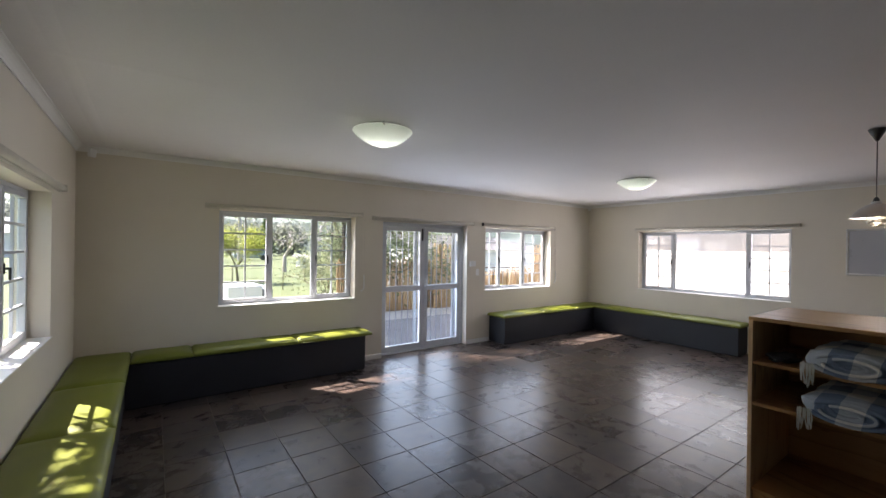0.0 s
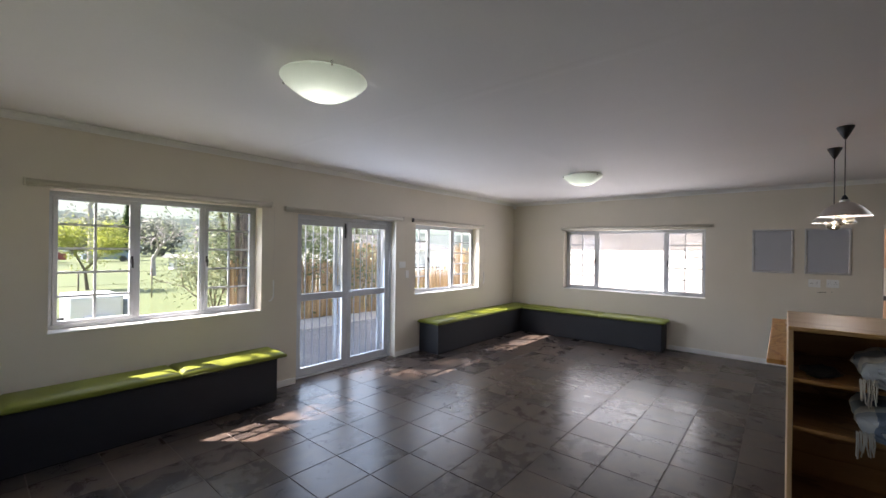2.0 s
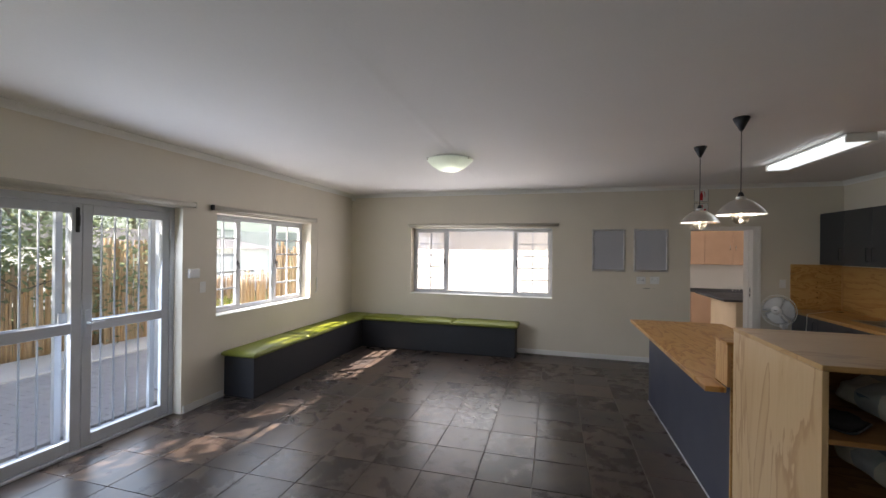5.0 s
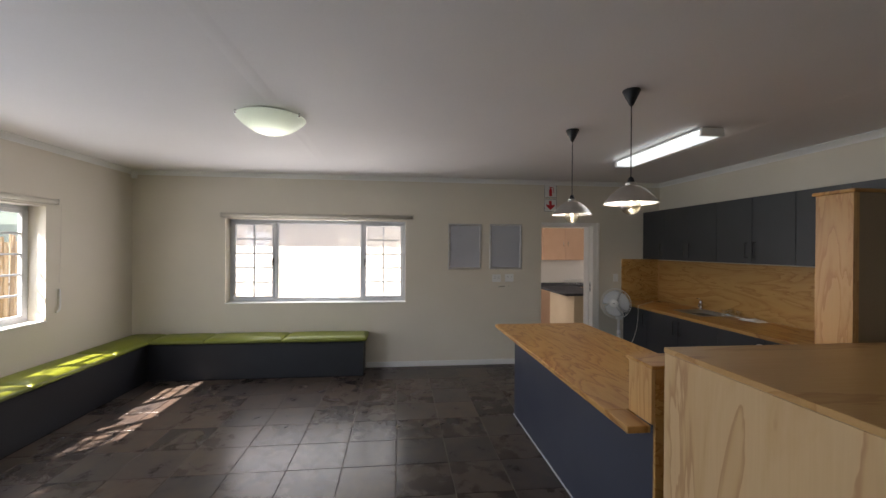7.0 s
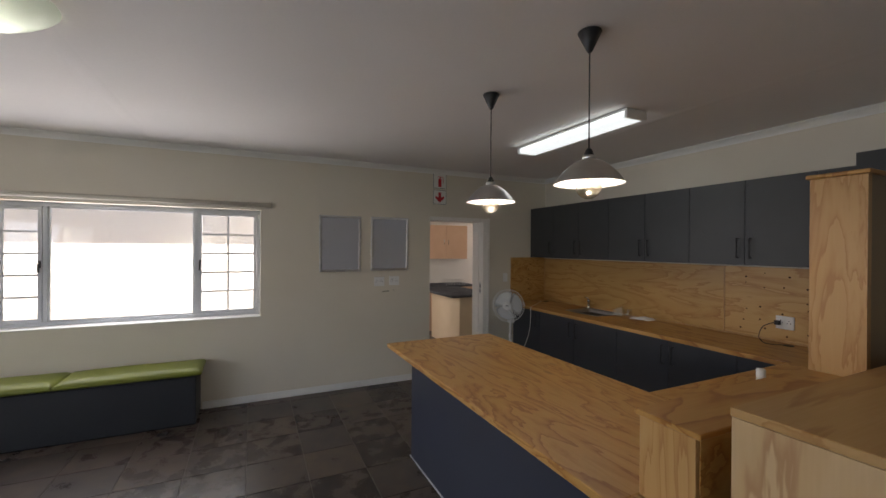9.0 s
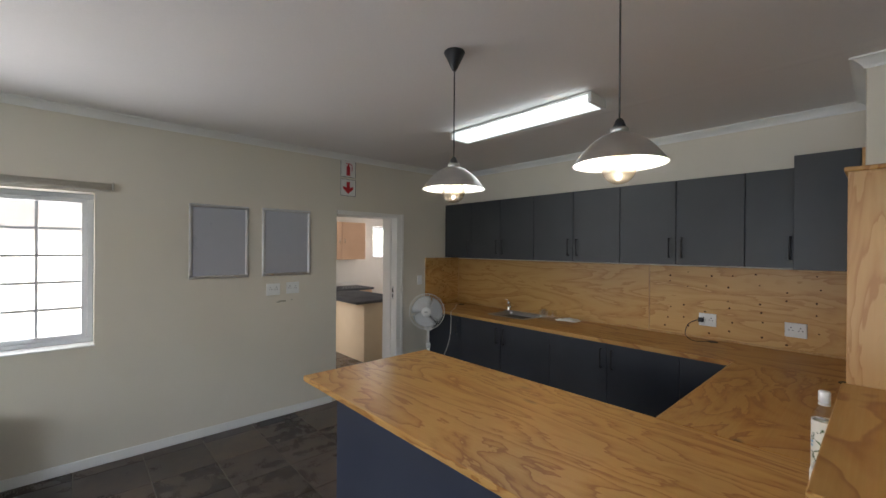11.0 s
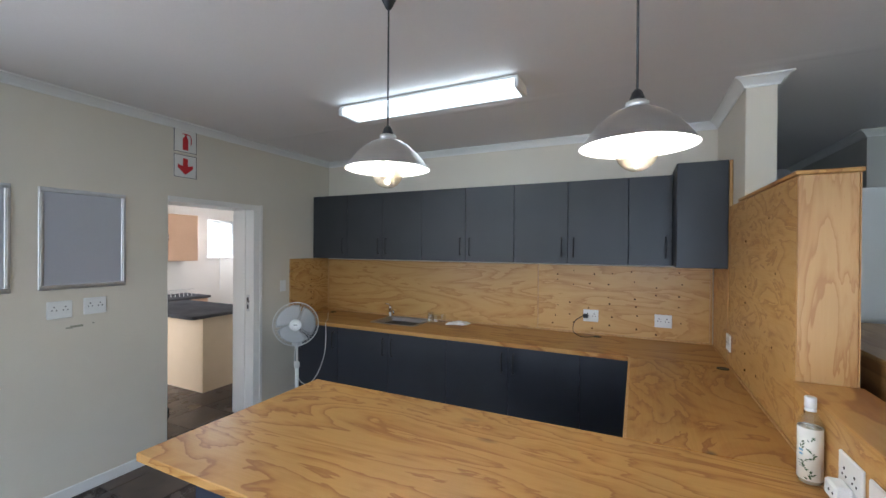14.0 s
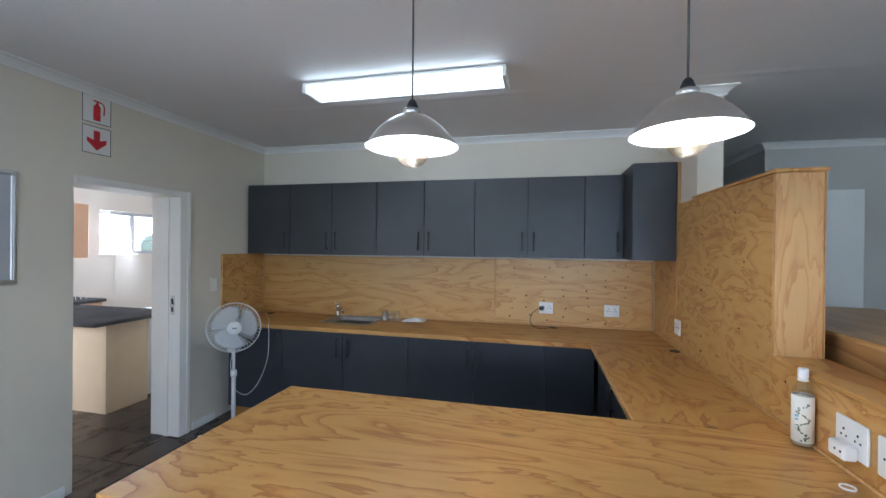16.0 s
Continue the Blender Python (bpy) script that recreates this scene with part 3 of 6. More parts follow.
def french_door():
    """Glazed aluminium double door with a middle rail in each leaf."""
    u0, u1, z0, z1 = DOOR
    d = 0.10
    root = tagged(thing("door_1", (4.5, NORTH + d, 0), "white aluminium glazed double door, shut, with steel bars behind it", "door"), kind="structure")
    bm = bmesh.new()
    slab(bm, on_north, u0 + 0.001, u0 + 0.045, d, d + 0.09, 0.0, z1 - 0.001, 0.004)
    slab(bm, on_north, u1 - 0.045, u1 - 0.001, d, d + 0.09, 0.0, z1 - 0.001, 0.004)
    slab(bm, on_north, u0 + 0.045, u1 - 0.045, d, d + 0.09, z1 - 0.05, z1 - 0.001, 0.004)
    slab(bm, on_north, u0 + 0.045, u1 - 0.045, d, d + 0.09, 0.0, 0.025, 0.004)
    part("door_frame", bm, aluminium, root)
    mid = (u0 + u1) / 2
    for a, b, latch in ((u0 + 0.048, mid - 0.002, -1), (mid + 0.002, u1 - 0.048, 1)):
        bm = bmesh.new()
        st = 0.075
        slab(bm, on_north, a, a + st, d + 0.012, d + 0.055, 0.03, z1 - 0.054, 0.004)
        slab(bm, on_north, b - st, b, d + 0.012, d + 0.055, 0.03, z1 - 0.054, 0.004)
        slab(bm, on_north, a + st, b - st, d + 0.012, d + 0.055, z1 - 0.054 - st, z1 - 0.054, 0.004)
        slab(bm, on_north, a + st, b - st, d + 0.012, d + 0.055, 0.03, 0.125, 0.004)
        slab(bm, on_north, a + st, b - st, d + 0.012, d + 0.055, 0.97, 1.055, 0.004)
        leaf = part("door_leaf", bm, aluminium, root)
        for q0, q1 in ((0.125, 0.97), (1.055, z1 - 0.054 - st)):
            p = part("pane", slab(bmesh.new(), on_north, a + st - 0.005, b - st + 0.005, d + 0.030, d + 0.036, q0 - 0.005, q1 + 0.005), pane_glass, leaf)
            p.visible_shadow = False
        if latch < 0:
            h = slab(bmesh.new(), on_north, b - 0.05, b - 0.022, d + 0.002, d + 0.012, 1.78, 1.98, 0.003)
            slab(h, on_north, b - 0.045, b - 0.027, d - 0.012, d + 0.002, 1.83, 1.92, 0.003)
            part("top_bolt", h, black_metal, leaf, "dark top bolt")
        else:
            h = slab(bmesh.new(), on_north, a + 0.02, a + 0.05, d + 0.002, d + 0.012, 0.93, 1.15, 0.004)
            slab(h, on_north, a + 0.025, a + 0.045, d - 0.04, d + 0.002, 1.03, 1.05, 0.003)
            slab(h, on_north, a + 0.025, a + 0.14, d - 0.05, d - 0.036, 1.03, 1.05, 0.004)
            part("door_handle", h, aluminium, leaf)
        for z in (0.3, 1.75):
            u = a if latch < 0 else b
            part("hinge", tube(bmesh.new(), on_north(u, d + 0.004, z), on_north(u, d + 0.004, z + 0.09), 0.009, sides=8), aluminium, leaf)


french_door()


def security_gate():
    """Barred steel gate close outside the glazed door."""
    y = 6.22
    root = thing("security_gate", (4.5, y, 0), "white-painted steel security gate with upright bars outside the door", "gate")
    for a, b in ((3.74, 4.50), (4.54, 5.30)):
        bm = bmesh.new()
        for u0, u1, z0, z1 in ((a, a + 0.05, 0.02, 2.08), (b - 0.05, b, 0.02, 2.08), (a + 0.04, b - 0.04, 0.02, 0.06), (a + 0.04, b - 0.04, 2.04, 2.08), (a + 0.04, b - 0.04, 1.0, 1.035)):
            box(bm, u0, u1, y - 0.02, y + 0.02, z0, z1, 0.003)
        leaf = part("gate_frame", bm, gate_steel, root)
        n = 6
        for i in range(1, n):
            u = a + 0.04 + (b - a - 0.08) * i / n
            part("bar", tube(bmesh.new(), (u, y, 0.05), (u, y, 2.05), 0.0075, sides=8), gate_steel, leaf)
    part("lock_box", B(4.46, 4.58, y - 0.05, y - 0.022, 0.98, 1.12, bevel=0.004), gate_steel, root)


security_gate()


def inner_door():
    u0, u1, z0, z1 = PASS
    root = tagged(thing("door_2", (EAST, 0.0, 0.0), "white painted doorway with its door standing open into the scullery", "door"), kind="structure")
    bm = bmesh.new()
    jamb = u0 + 0.088
    slab(bm, on_east, u0 + 0.001, jamb, -0.010, 0.285, 0.0, z1 - 0.001, 0.003)
    slab(bm, on_east, u1 - 0.006, u1 - 0.001, 0.004, 0.285, 0.0, z1 - 0.001, 0.001)
    slab(bm, on_east, jamb, u1 - 0.006, -0.010, 0.285, z1 - 0.048, z1 - 0.001, 0.003)
    slab(bm, on_east, jamb, jamb + 0.012, 0.10, 0.14, 0.0, z1 - 0.048, 0.002)
    part("door_frame", bm, white_plaster, root)
    part("architrave", slab(bmesh.new(), on_east, u0 - 0.012, u0 + 0.022, -0.018, -0.0105, 0.0, z1 + 0.004, 0.003), white_plaster, root)
    part("strike_plate", slab(bmesh.new(), on_east, jamb + 0.0005, jamb + 0.0025, 0.045, 0.085, 1.02, 1.18), steel, root, "worn steel strike plate")
    bm = slab(bmesh.new(), on_east, jamb + 0.0027, jamb + 0.0035, 0.055, 0.075, 1.045, 1.085)
    slab(bm, on_east, jamb + 0.0027, jamb + 0.0035, 0.055, 0.075, 1.11, 1.155)
    part("strike_hole", bm, shadow_black, root)
    # the leaf, opened about seventy degrees into the scullery
    turn = Matrix.Translation((EAST + 0.29, u1 + 0.05, 0)) @ Matrix.Rotation(radians(12), 4, "Z")
    bm = B(0.0, 0.78, -0.04, 0.0, 0.008, z1 - 0.04, bevel=0.003)
    for q0, q1 in ((0.16, 0.95), (1.10, 1.90)):
        box(bm, 0.12, 0.66, -0.046, -0.041, q0, q1, 0.003)
    bm.transform(turn)
    leaf = part("door_leaf", bm, gloss_white, root)
    h = B(0.70, 0.74, -0.052, -0.041, 0.98, 1.16, bevel=0.004)
    tube(h, (0.72, -0.05, 1.08), (0.72, -0.09, 1.08), 0.009, sides=10)
    tube(h, (0.72, -0.085, 1.08), (0.61, -0.085, 1.08), 0.008, sides=10)
    h.transform(turn)
    part("door_handle", h, steel, leaf, "brushed steel lever handle")


inner_door()


# ---- benches and cushions ----
def bench(at, x0, x1, y0, y1, face, label):
    """A boxed bench with a recessed foot; face: the open side."""
    root = thing("storage_bench", at, label, "bench", "wall benches")
    part("body", B(x0, x1, y0, y1, 0.012, 0.445, bevel=0.004), bench_paint, root)
    i = 0.012
    part("foot", B(x0 + i, x1 - i, y0 + i, y1 - i, 0.0, 0.011), shadow_black, root)
    part("lid_board", B(x0 - 0.002, x1 + 0.002, y0 - 0.002, y1 + 0.002, 0.446, 0.462, bevel=0.003), bench_paint, root)


bench((1.97, 5.7, 0), 0.68, 3.26, 5.505, NORTH - 0.003, "y", "charcoal painted bench box along the wall under a window")
bench((0.46, 3.6, 0), WEST + 0.003, 0.675, 1.2, NORTH - 0.003, "x", "charcoal painted bench box along the wall beside the deep window")
bench((7.1, 5.7, 0), 5.87, EAST - 0.003, 5.485, NORTH - 0.003, "y", "charcoal painted bench box between the glazed door and the corner")
bench((8.65, 4.2, 0), 8.45, EAST - 0.003, 2.885, 5.48, "x", "charcoal painted bench box under the wide window")


def cushion(x0, x1, y0, y1, z=0.4635, h=0.068):
    """A soft pad: rounded edges, crowned top and a seam line round it."""
    nx, ny = max(6, int((x1 - x0) / 0.06)), max(6, int((y1 - y0) / 0.06))
    bm = bmesh.new()
    seed = random.uniform(0, 50)

    def top(u, v):
        ex, ey = min(u, 1 - u) * (x1 - x0), min(v, 1 - v) * (y1 - y0)
        edge = min(1.0, min(ex, ey) / 0.07)
        r = 1 - (1 - edge) ** 2.4
        return z + h * (0.52 + 0.40 * r) + 0.005 * noise.noise(Vector((u * 5 + seed, v * 4, 0))) * edge + 0.006 * math.sin(math.pi * u) * math.sin(math.pi * v)

    steps = lambda n: [0, 0.02, 0.05] + [0.05 + 0.9 * i / n for i in range(1, n)] + [0.95, 0.98, 1]
    us, vs = steps(nx), steps(ny)
    grid = [[bm.verts.new((x0 + u * (x1 - x0), y0 + v * (y1 - y0), top(u, v))) for v in vs] for u in us]
    for i in range(len(us) - 1):
        for j in range(len(vs) - 1):
            bm.faces.new((grid[i][j], grid[i + 1][j], grid[i + 1][j + 1], grid[i][j + 1])).smooth = True
    rim = [grid[i][0] for i in range(len(us))] + [grid[-1][j] for j in range(1, len(vs))] + [grid[i][-1] for i in range(len(us) - 2, -1, -1)] + [grid[0][j] for j in range(len(vs) - 2, 0, -1)]
    cx, cy = (x0 + x1) / 2, (y0 + y1) / 2
    prev = rim
    for k, (dz, push) in enumerate(((0.30, 0.004), (0.06, 0.001), (0.0, -0.012))):
        ring = []
        for v in rim:
            p = v.co
            ox = push * (1 if p.x > x1 - 1e-4 else -1 if p.x < x0 + 1e-4 else 0)
            oy = push * (1 if p.y > y1 - 1e-4 else -1 if p.y < y0 + 1e-4 else 0)
            ring.append(bm.verts.new((p.x + ox, p.y + oy, z + h * dz)))
        for i in range(len(rim)):
            j = (i + 1) % len(rim)
            bm.faces.new((prev[i], prev[j], ring[j], ring[i])).smooth = True
        prev = ring
    bm.faces.new(prev)
    root = thing("bench_cushion", (cx, cy, z), "lime green vinyl bench cushion, slightly creased, on a charcoal bench", "cushion", "green bench cushions")
    part("pad", bm, vinyl, root)
    inset = 0.0015
    pts = [(x0 - inset, y0 - inset, z + 0.012), (x1 + inset, y0 - inset, z + 0.012), (x1 + inset, y1 + inset, z + 0.012), (x0 - inset, y1 + inset, z + 0.012), (x0 - inset, y0 - inset, z + 0.012)]
    part("piping", cord(bmesh.new(), pts, 0.0035, 6), vinyl, root)


g = 0.006
for a, b in ((0.72, 1.26), (1.26, 2.36), (2.36, 3.345)):
    cushion(a + g, b - g, 5.462, NORTH - 0.012)
for a, b in ((4.72, NORTH - 0.012), (3.70, 4.72), (2.66, 3.70), (1.62, 2.66)):
    cushion(WEST + 0.012, 0.712, a + g, b - g)
for a, b in ((5.815, 6.84), (6.84, 7.84), (7.84, EAST - 0.012)):
    cushion(a + g, b - g, 5.445, NORTH - 0.012)
for a, b in ((2.835, 3.885), (3.885, 4.815), (4.815, 5.44)):
    cushion(8.405, EAST - 0.012, a + g, b - g)

# ---- kitchen ----
def pull(x, y, z0, z1, way):
    """A black bow handle, upright; way: the direction it stands off."""
    w = Vector((*way, 0))
    bm = bmesh.new()
    a, b = Vector((x, y, z0)), Vector((x, y, z1))
    for p in (a, b):
        tube(bm, p, p + w * 0.03, 0.0055, sides=8)
    cord(bm, [a + w * 0.028, a + w * 0.033 + Vector((0, 0, 0.01)), b + w * 0.033 - Vector((0, 0, 0.01)), b + w * 0.028], 0.0062, 8)
    return bm


def wall_unit(x0, x1, doors, handle_sides, y_front=-1.19, z0=1.525, z1=2.215, label="", tall=False):
    root = thing("wall_cabinet", ((x0 + x1) / 2, SOUTH, z0), label or "graphite grey wall cabinet with flat doors and black pulls", "cabinet", "grey wall cabinets")
    part("body", B(x0 + 0.001, x1 - 0.001, SOUTH + 0.002, y_front - 0.02, z0 + 0.002, z1, bevel=0.0015), slate_top, root)
    w = (x1 - x0) / doors
    for i in range(doors):
        a, b = x0 + w * i + 0.002, x0 + w * (i + 1) - 0.002
        d = part("door", B(a, b, y_front - 0.018, y_front, z0, z1 - 0.002, bevel=0.0015), slate_top, root)
        if handle_sides[i] in "lr":
            x = a + 0.045 if handle_sides[i] == "l" else b - 0.045
            part("handle", pull(x, y_front, z0 + 0.06, z0 + 0.215, (0, 1)), black_metal, d, "black bow handle")


for a, b, n, hs in ((8.335, 8.815, 1, "l"), (7.416, 8.335, 2, "rl"), (6.488, 7.416, 2, "rl"), (5.565, 6.488, 2, "rl"), (5.262, 5.565, 1, "l")):
    wall_unit(a, b, n, hs)
root = thing("wall_cabinet", (5.1, SOUTH, 1.525), "graphite grey corner wall cabinet, deeper and taller than its neighbours", "cabinet", "grey wall cabinets")
part("body", B(4.962, 5.26, SOUTH + 0.002, -0.91, 1.527, 2.245, bevel=0.0015), slate_top, root)
part("door", B(4.964, 5.258, -0.909, -0.89, 1.525, 2.243, bevel=0.0015), slate_top, root)
part("side_panel", B(4.9425, 4.9605, -1.15, -0.88, 1.525, 2.24, bevel=0.0015), ply_z, root, "pale plywood side panel")

BACK_FRONT = -0.83


def base_unit(x0, x1, doors, handle_sides, label="slate blue base cabinet with flat doors and black pulls"):
    root = thing("base_cabinet", ((x0 + x1) / 2, -1.1, 0), label, "cabinet", "blue base cabinets")
    part("body", B(x0 + 0.001, x1 - 0.001, SOUTH + 0.002, BACK_FRONT - 0.02, 0.125, 0.865, bevel=0.0015), slate_board, root)
    part("plinth", B(x0 + 0.001, x1 - 0.001, SOUTH + 0.05, BACK_FRONT - 0.07, 0.0, 0.124), ply_x, root, "recessed plywood plinth")
    w = (x1 - x0) / doors
    for i in range(doors):
        a, b = x0 + w * i + 0.002, x0 + w * (i + 1) - 0.002
        d = part("door", B(a, b, BACK_FRONT - 0.018, BACK_FRONT, 0.125, 0.862, bevel=0.0015), slate_board, root)
        if handle_sides[i] in "lr":
            x = a + 0.045 if handle_sides[i] == "l" else b - 0.045
            part("handle", pull(x, BACK_FRONT, 0.655, 0.81, (0, 1)), black_metal, d, "black bow handle")


for a, b, n, hs in ((8.155, 8.72, 1, "l"), (6.975, 8.155, 2, "rl"), (5.88, 6.975, 2, "rl"), (5.52, 5.88, 1, "-")):
    base_unit(a, b, n, hs)


def leg_unit(y0, y1, doors, hs):
    """A base unit of the short run, with doors facing the scullery."""
    root = thing("base_cabinet", (5.2, (y0 + y1) / 2, 0), "slate blue base cabinet of the short run beside the partition", "cabinet", "blue base cabinets")
    part("body", B(4.97, 5.48, y0 + 0.001, y1 - 0.001, 0.125, 0.865, bevel=0.0015), slate_board, root)
    part("plinth", B(5.0, 5.43, y0 + 0.001, y1 - 0.001, 0.0, 0.124), ply_y, root, "recessed plywood plinth")
    w = (y1 - y0) / doors
    for i in range(doors):
        a, b = y0 + w * i + 0.002, y0 + w * (i + 1) - 0.002
        d = part("door", B(5.4805, 5.498, a, b, 0.125, 0.862, bevel=0.0015), slate_board, root)
        y = a + 0.045 if hs[i] == "l" else b - 0.045
        part("handle", pull(5.498, y, 0.655, 0.81, (1, 0)), black_metal, d, "black bow handle")


leg_unit(-0.82, 0.56, 2, "rl")


def peninsula():
    root = thing("peninsula_base", (6.2, 0.95, 0), "slate blue boxed base of the kitchen peninsula", "counter")
    part("front_panel", B(4.80, 7.09, 1.262, 1.28, 0.0, 0.868, bevel=0.002), blue_panel, root)
    part("end_panel", B(7.072, 7.09, 0.60, 1.261, 0.0, 0.868, bevel=0.002), blue_panel, root)
    part("back_panel", B(5.5, 7.07, 0.60, 0.618, 0.0, 0.868, bevel=0.002), blue_panel, root)
    part("corner_panel", B(4.80, 4.818, 0.60, 1.26, 0.0, 0.868, bevel=0.002), blue_panel, root)
    part("foot_strip", B(4.80, 7.102, 1.281, 1.288, 0.0, 0.012, bevel=0.002), poster_grey, root, "thin pale strip at the floor")


peninsula()

# worktops
z0, z1 = 0.870, 0.902
root = thing("worktop", (6.3, -1.1, z0), "honey varnished plywood worktop on three sides of the kitchen", "worktop")
bm = B(4.966, 7.42, SOUTH + 0.003, -0.79, z0, z1)
box(bm, 7.42, 7.885, SOUTH + 0.003, -1.40, z0, z1)
box(bm, 7.42, 7.885, -1.03, -0.79, z0, z1)
box(bm, 7.885, EAST - 0.003, SOUTH + 0.003, -0.79, z0, z1)
part("back_run", bm, ply_x, root)
part("short_run", B(4.966, 5.54, -0.789, 0.544, z0, z1, bevel=0.002), ply_y2, root)
part("peninsula_top", B(4.966, 7.14, 0.545, 1.468, z0, z1, bevel=0.003), ply_top, root)
part("peninsula_tail", B(4.785, 4.9655, 1.36, 1.468, z0, z1, bevel=0.003), ply_top, root)
part("edge_strip", B(5.5405, 5.552, -0.788, 0.544, z0, z1, bevel=0.002), ply_z, root, "pale plywood edge")

# splashback boards
root = thing("splashback", (6.9, SOUTH, z1), "varnished plywood splashback boards with trim strips and dark screw holes", "splashback")
zb = 0.903
part("long_board", B(6.336, EAST - 0.022, SOUTH + 0.001, SOUTH + 0.018, zb, 1.505, bevel=0.0015), ply_wall, root)
part("socket_board", B(4.985, 6.324, SOUTH + 0.001, SOUTH + 0.018, zb, 1.505, bevel=0.0015), ply_wall2, root)
part("side_board", B(EAST - 0.019, EAST - 0.001, SOUTH + 0.019, -0.865, zb, 1.52, bevel=0.0015), ply_part, root)
part("trim", B(6.325, 6.335, SOUTH + 0.001, SOUTH + 0.022, zb, 1.505), ply_z, root)
part("trim", B(4.967, 4.984, SOUTH + 0.001, SOUTH + 0.024, zb, 1.505), ply_z, root)
part("trim", B(EAST - 0.032, EAST - 0.020, SOUTH + 0.0185, SOUTH + 0.030, zb, 1.505), ply_z, root)
part("foot_trim", B(4.985, EAST - 0.033, SOUTH + 0.019, SOUTH + 0.028, zb, zb + 0.014, bevel=0.002), ply_z, root)
rng = random.Random(5)
bm2 = bmesh.new()
for v in range(7):
    y = -1.18 + rng.uniform(-0.02, 0.02)
    z = 1.0 + v * 0.07
    tube(bm2, (EAST - 0.0185, y, z), (EAST - 0.0198, y, z), 0.007, sides=8)
dark_knot = mottled("dark_filled_screw_hole", (0.05, 0.024, 0.011), (0.085, 0.04, 0.018), 0.9, 20, 200, 0.05, Specular_IOR_Level=0.1)
sb = root
for col, x in enumerate((6.17, 6.02, 5.86, 5.70, 5.52, 5.36, 5.18)):
    for k in range(6):
        if rng.random() < 0.8:
            a, b = x + rng.uniform(-0.025, 0.025), 0.965 + k * 0.097 + rng.uniform(-0.03, 0.03)
            part("screw_hole", tube(bmesh.new(), (a, SOUTH + 0.0175, b), (a, SOUTH + 0.0192, b), rng.uniform(0.005, 0.0085), sides=8), dark_knot, sb)
part("screw_holes", bm2, dark_knot, sb)

# the partition between kitchen and office
root = thing("plywood_partition", (4.88, 0.4, 0), "stepped plywood partition with capped tall and low parts", "partition")
part("kitchen_face", B(4.9435, 4.962, -0.879, 0.346, zb, 1.935, bevel=0.0015), ply_part, root)
part("kitchen_face_low", B(4.9435, 4.962, 0.3465, 1.336, zb, 1.145, bevel=0.0015), ply_part, root)
part("kitchen_face_corner", B(4.9435, 4.962, SOUTH + 0.03, -0.880, zb, 1.524, bevel=0.0015), ply_part, root)
part("tall_end_board", B(4.790, 4.962, 0.347, 0.366, 1.1605, 1.935, bevel=0.0015), ply_z, root)
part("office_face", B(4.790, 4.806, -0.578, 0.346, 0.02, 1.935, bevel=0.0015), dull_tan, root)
part("office_face_low", B(4.790, 4.806, 0.3465, 1.336, 0.02, 1.145, bevel=0.0015), ply_part, root)
part("tall_cap", B(4.778, 4.972, -0.577, 0.378, 1.9355, 1.952, bevel=0.003), ply_y, root)
part("low_cap", B(4.772, 4.974, 0.3665, 1.366, 1.1455, 1.163, bevel=0.003), ply_y, root)
part("low_end_board", B(4.790, 4.962, 1.337, 1.356, zb, 1.145, bevel=0.0015), ply_z, root)
part("corner_bead", B(4.7865, 4.7895, 0.340, 0.372, 1.165, 1.935), ply_z, root)
part("upright_bead", B(4.9625, 4.968, -0.888, -0.872, zb, 1.524), ply_z, root)
part("frame_post", B(4.81, 4.94, -0.57, -0.50, 0.0, 1.93), ply_z, root)
part("foot_bead", B(4.9625, 4.972, -1.43, 1.336, zb, zb + 0.012, bevel=0.002), ply_z, root)
for z in (0.99, 1.08, 1.24, 1.36, 1.45, 1.70):
    part("screw_hole", tube(bmesh.new(), (4.9615, -0.42 + rng.uniform(-0.01, 0.01), z), (4.9632, -0.42, z), 0.0055, sides=8), dark_knot, root)
for y, z in ((0.10, 1.55), (0.06, 1.22), (-0.62, 1.75), (0.0, 1.80), (-0.20, 1.02), (0.45, 1.08)):
    part("screw_hole", tube(bmesh.new(), (4.9615, y, z), (4.9632, y, z), 0.0055, sides=8), dark_knot, root)


# sink, tap and small things on the worktop
sink_steel = mottled("satin_sink_steel", (0.36, 0.36, 0.355), (0.43, 0.43, 0.425), 0.36, 12, 200, 0.05, 0.85, distance=0.001)


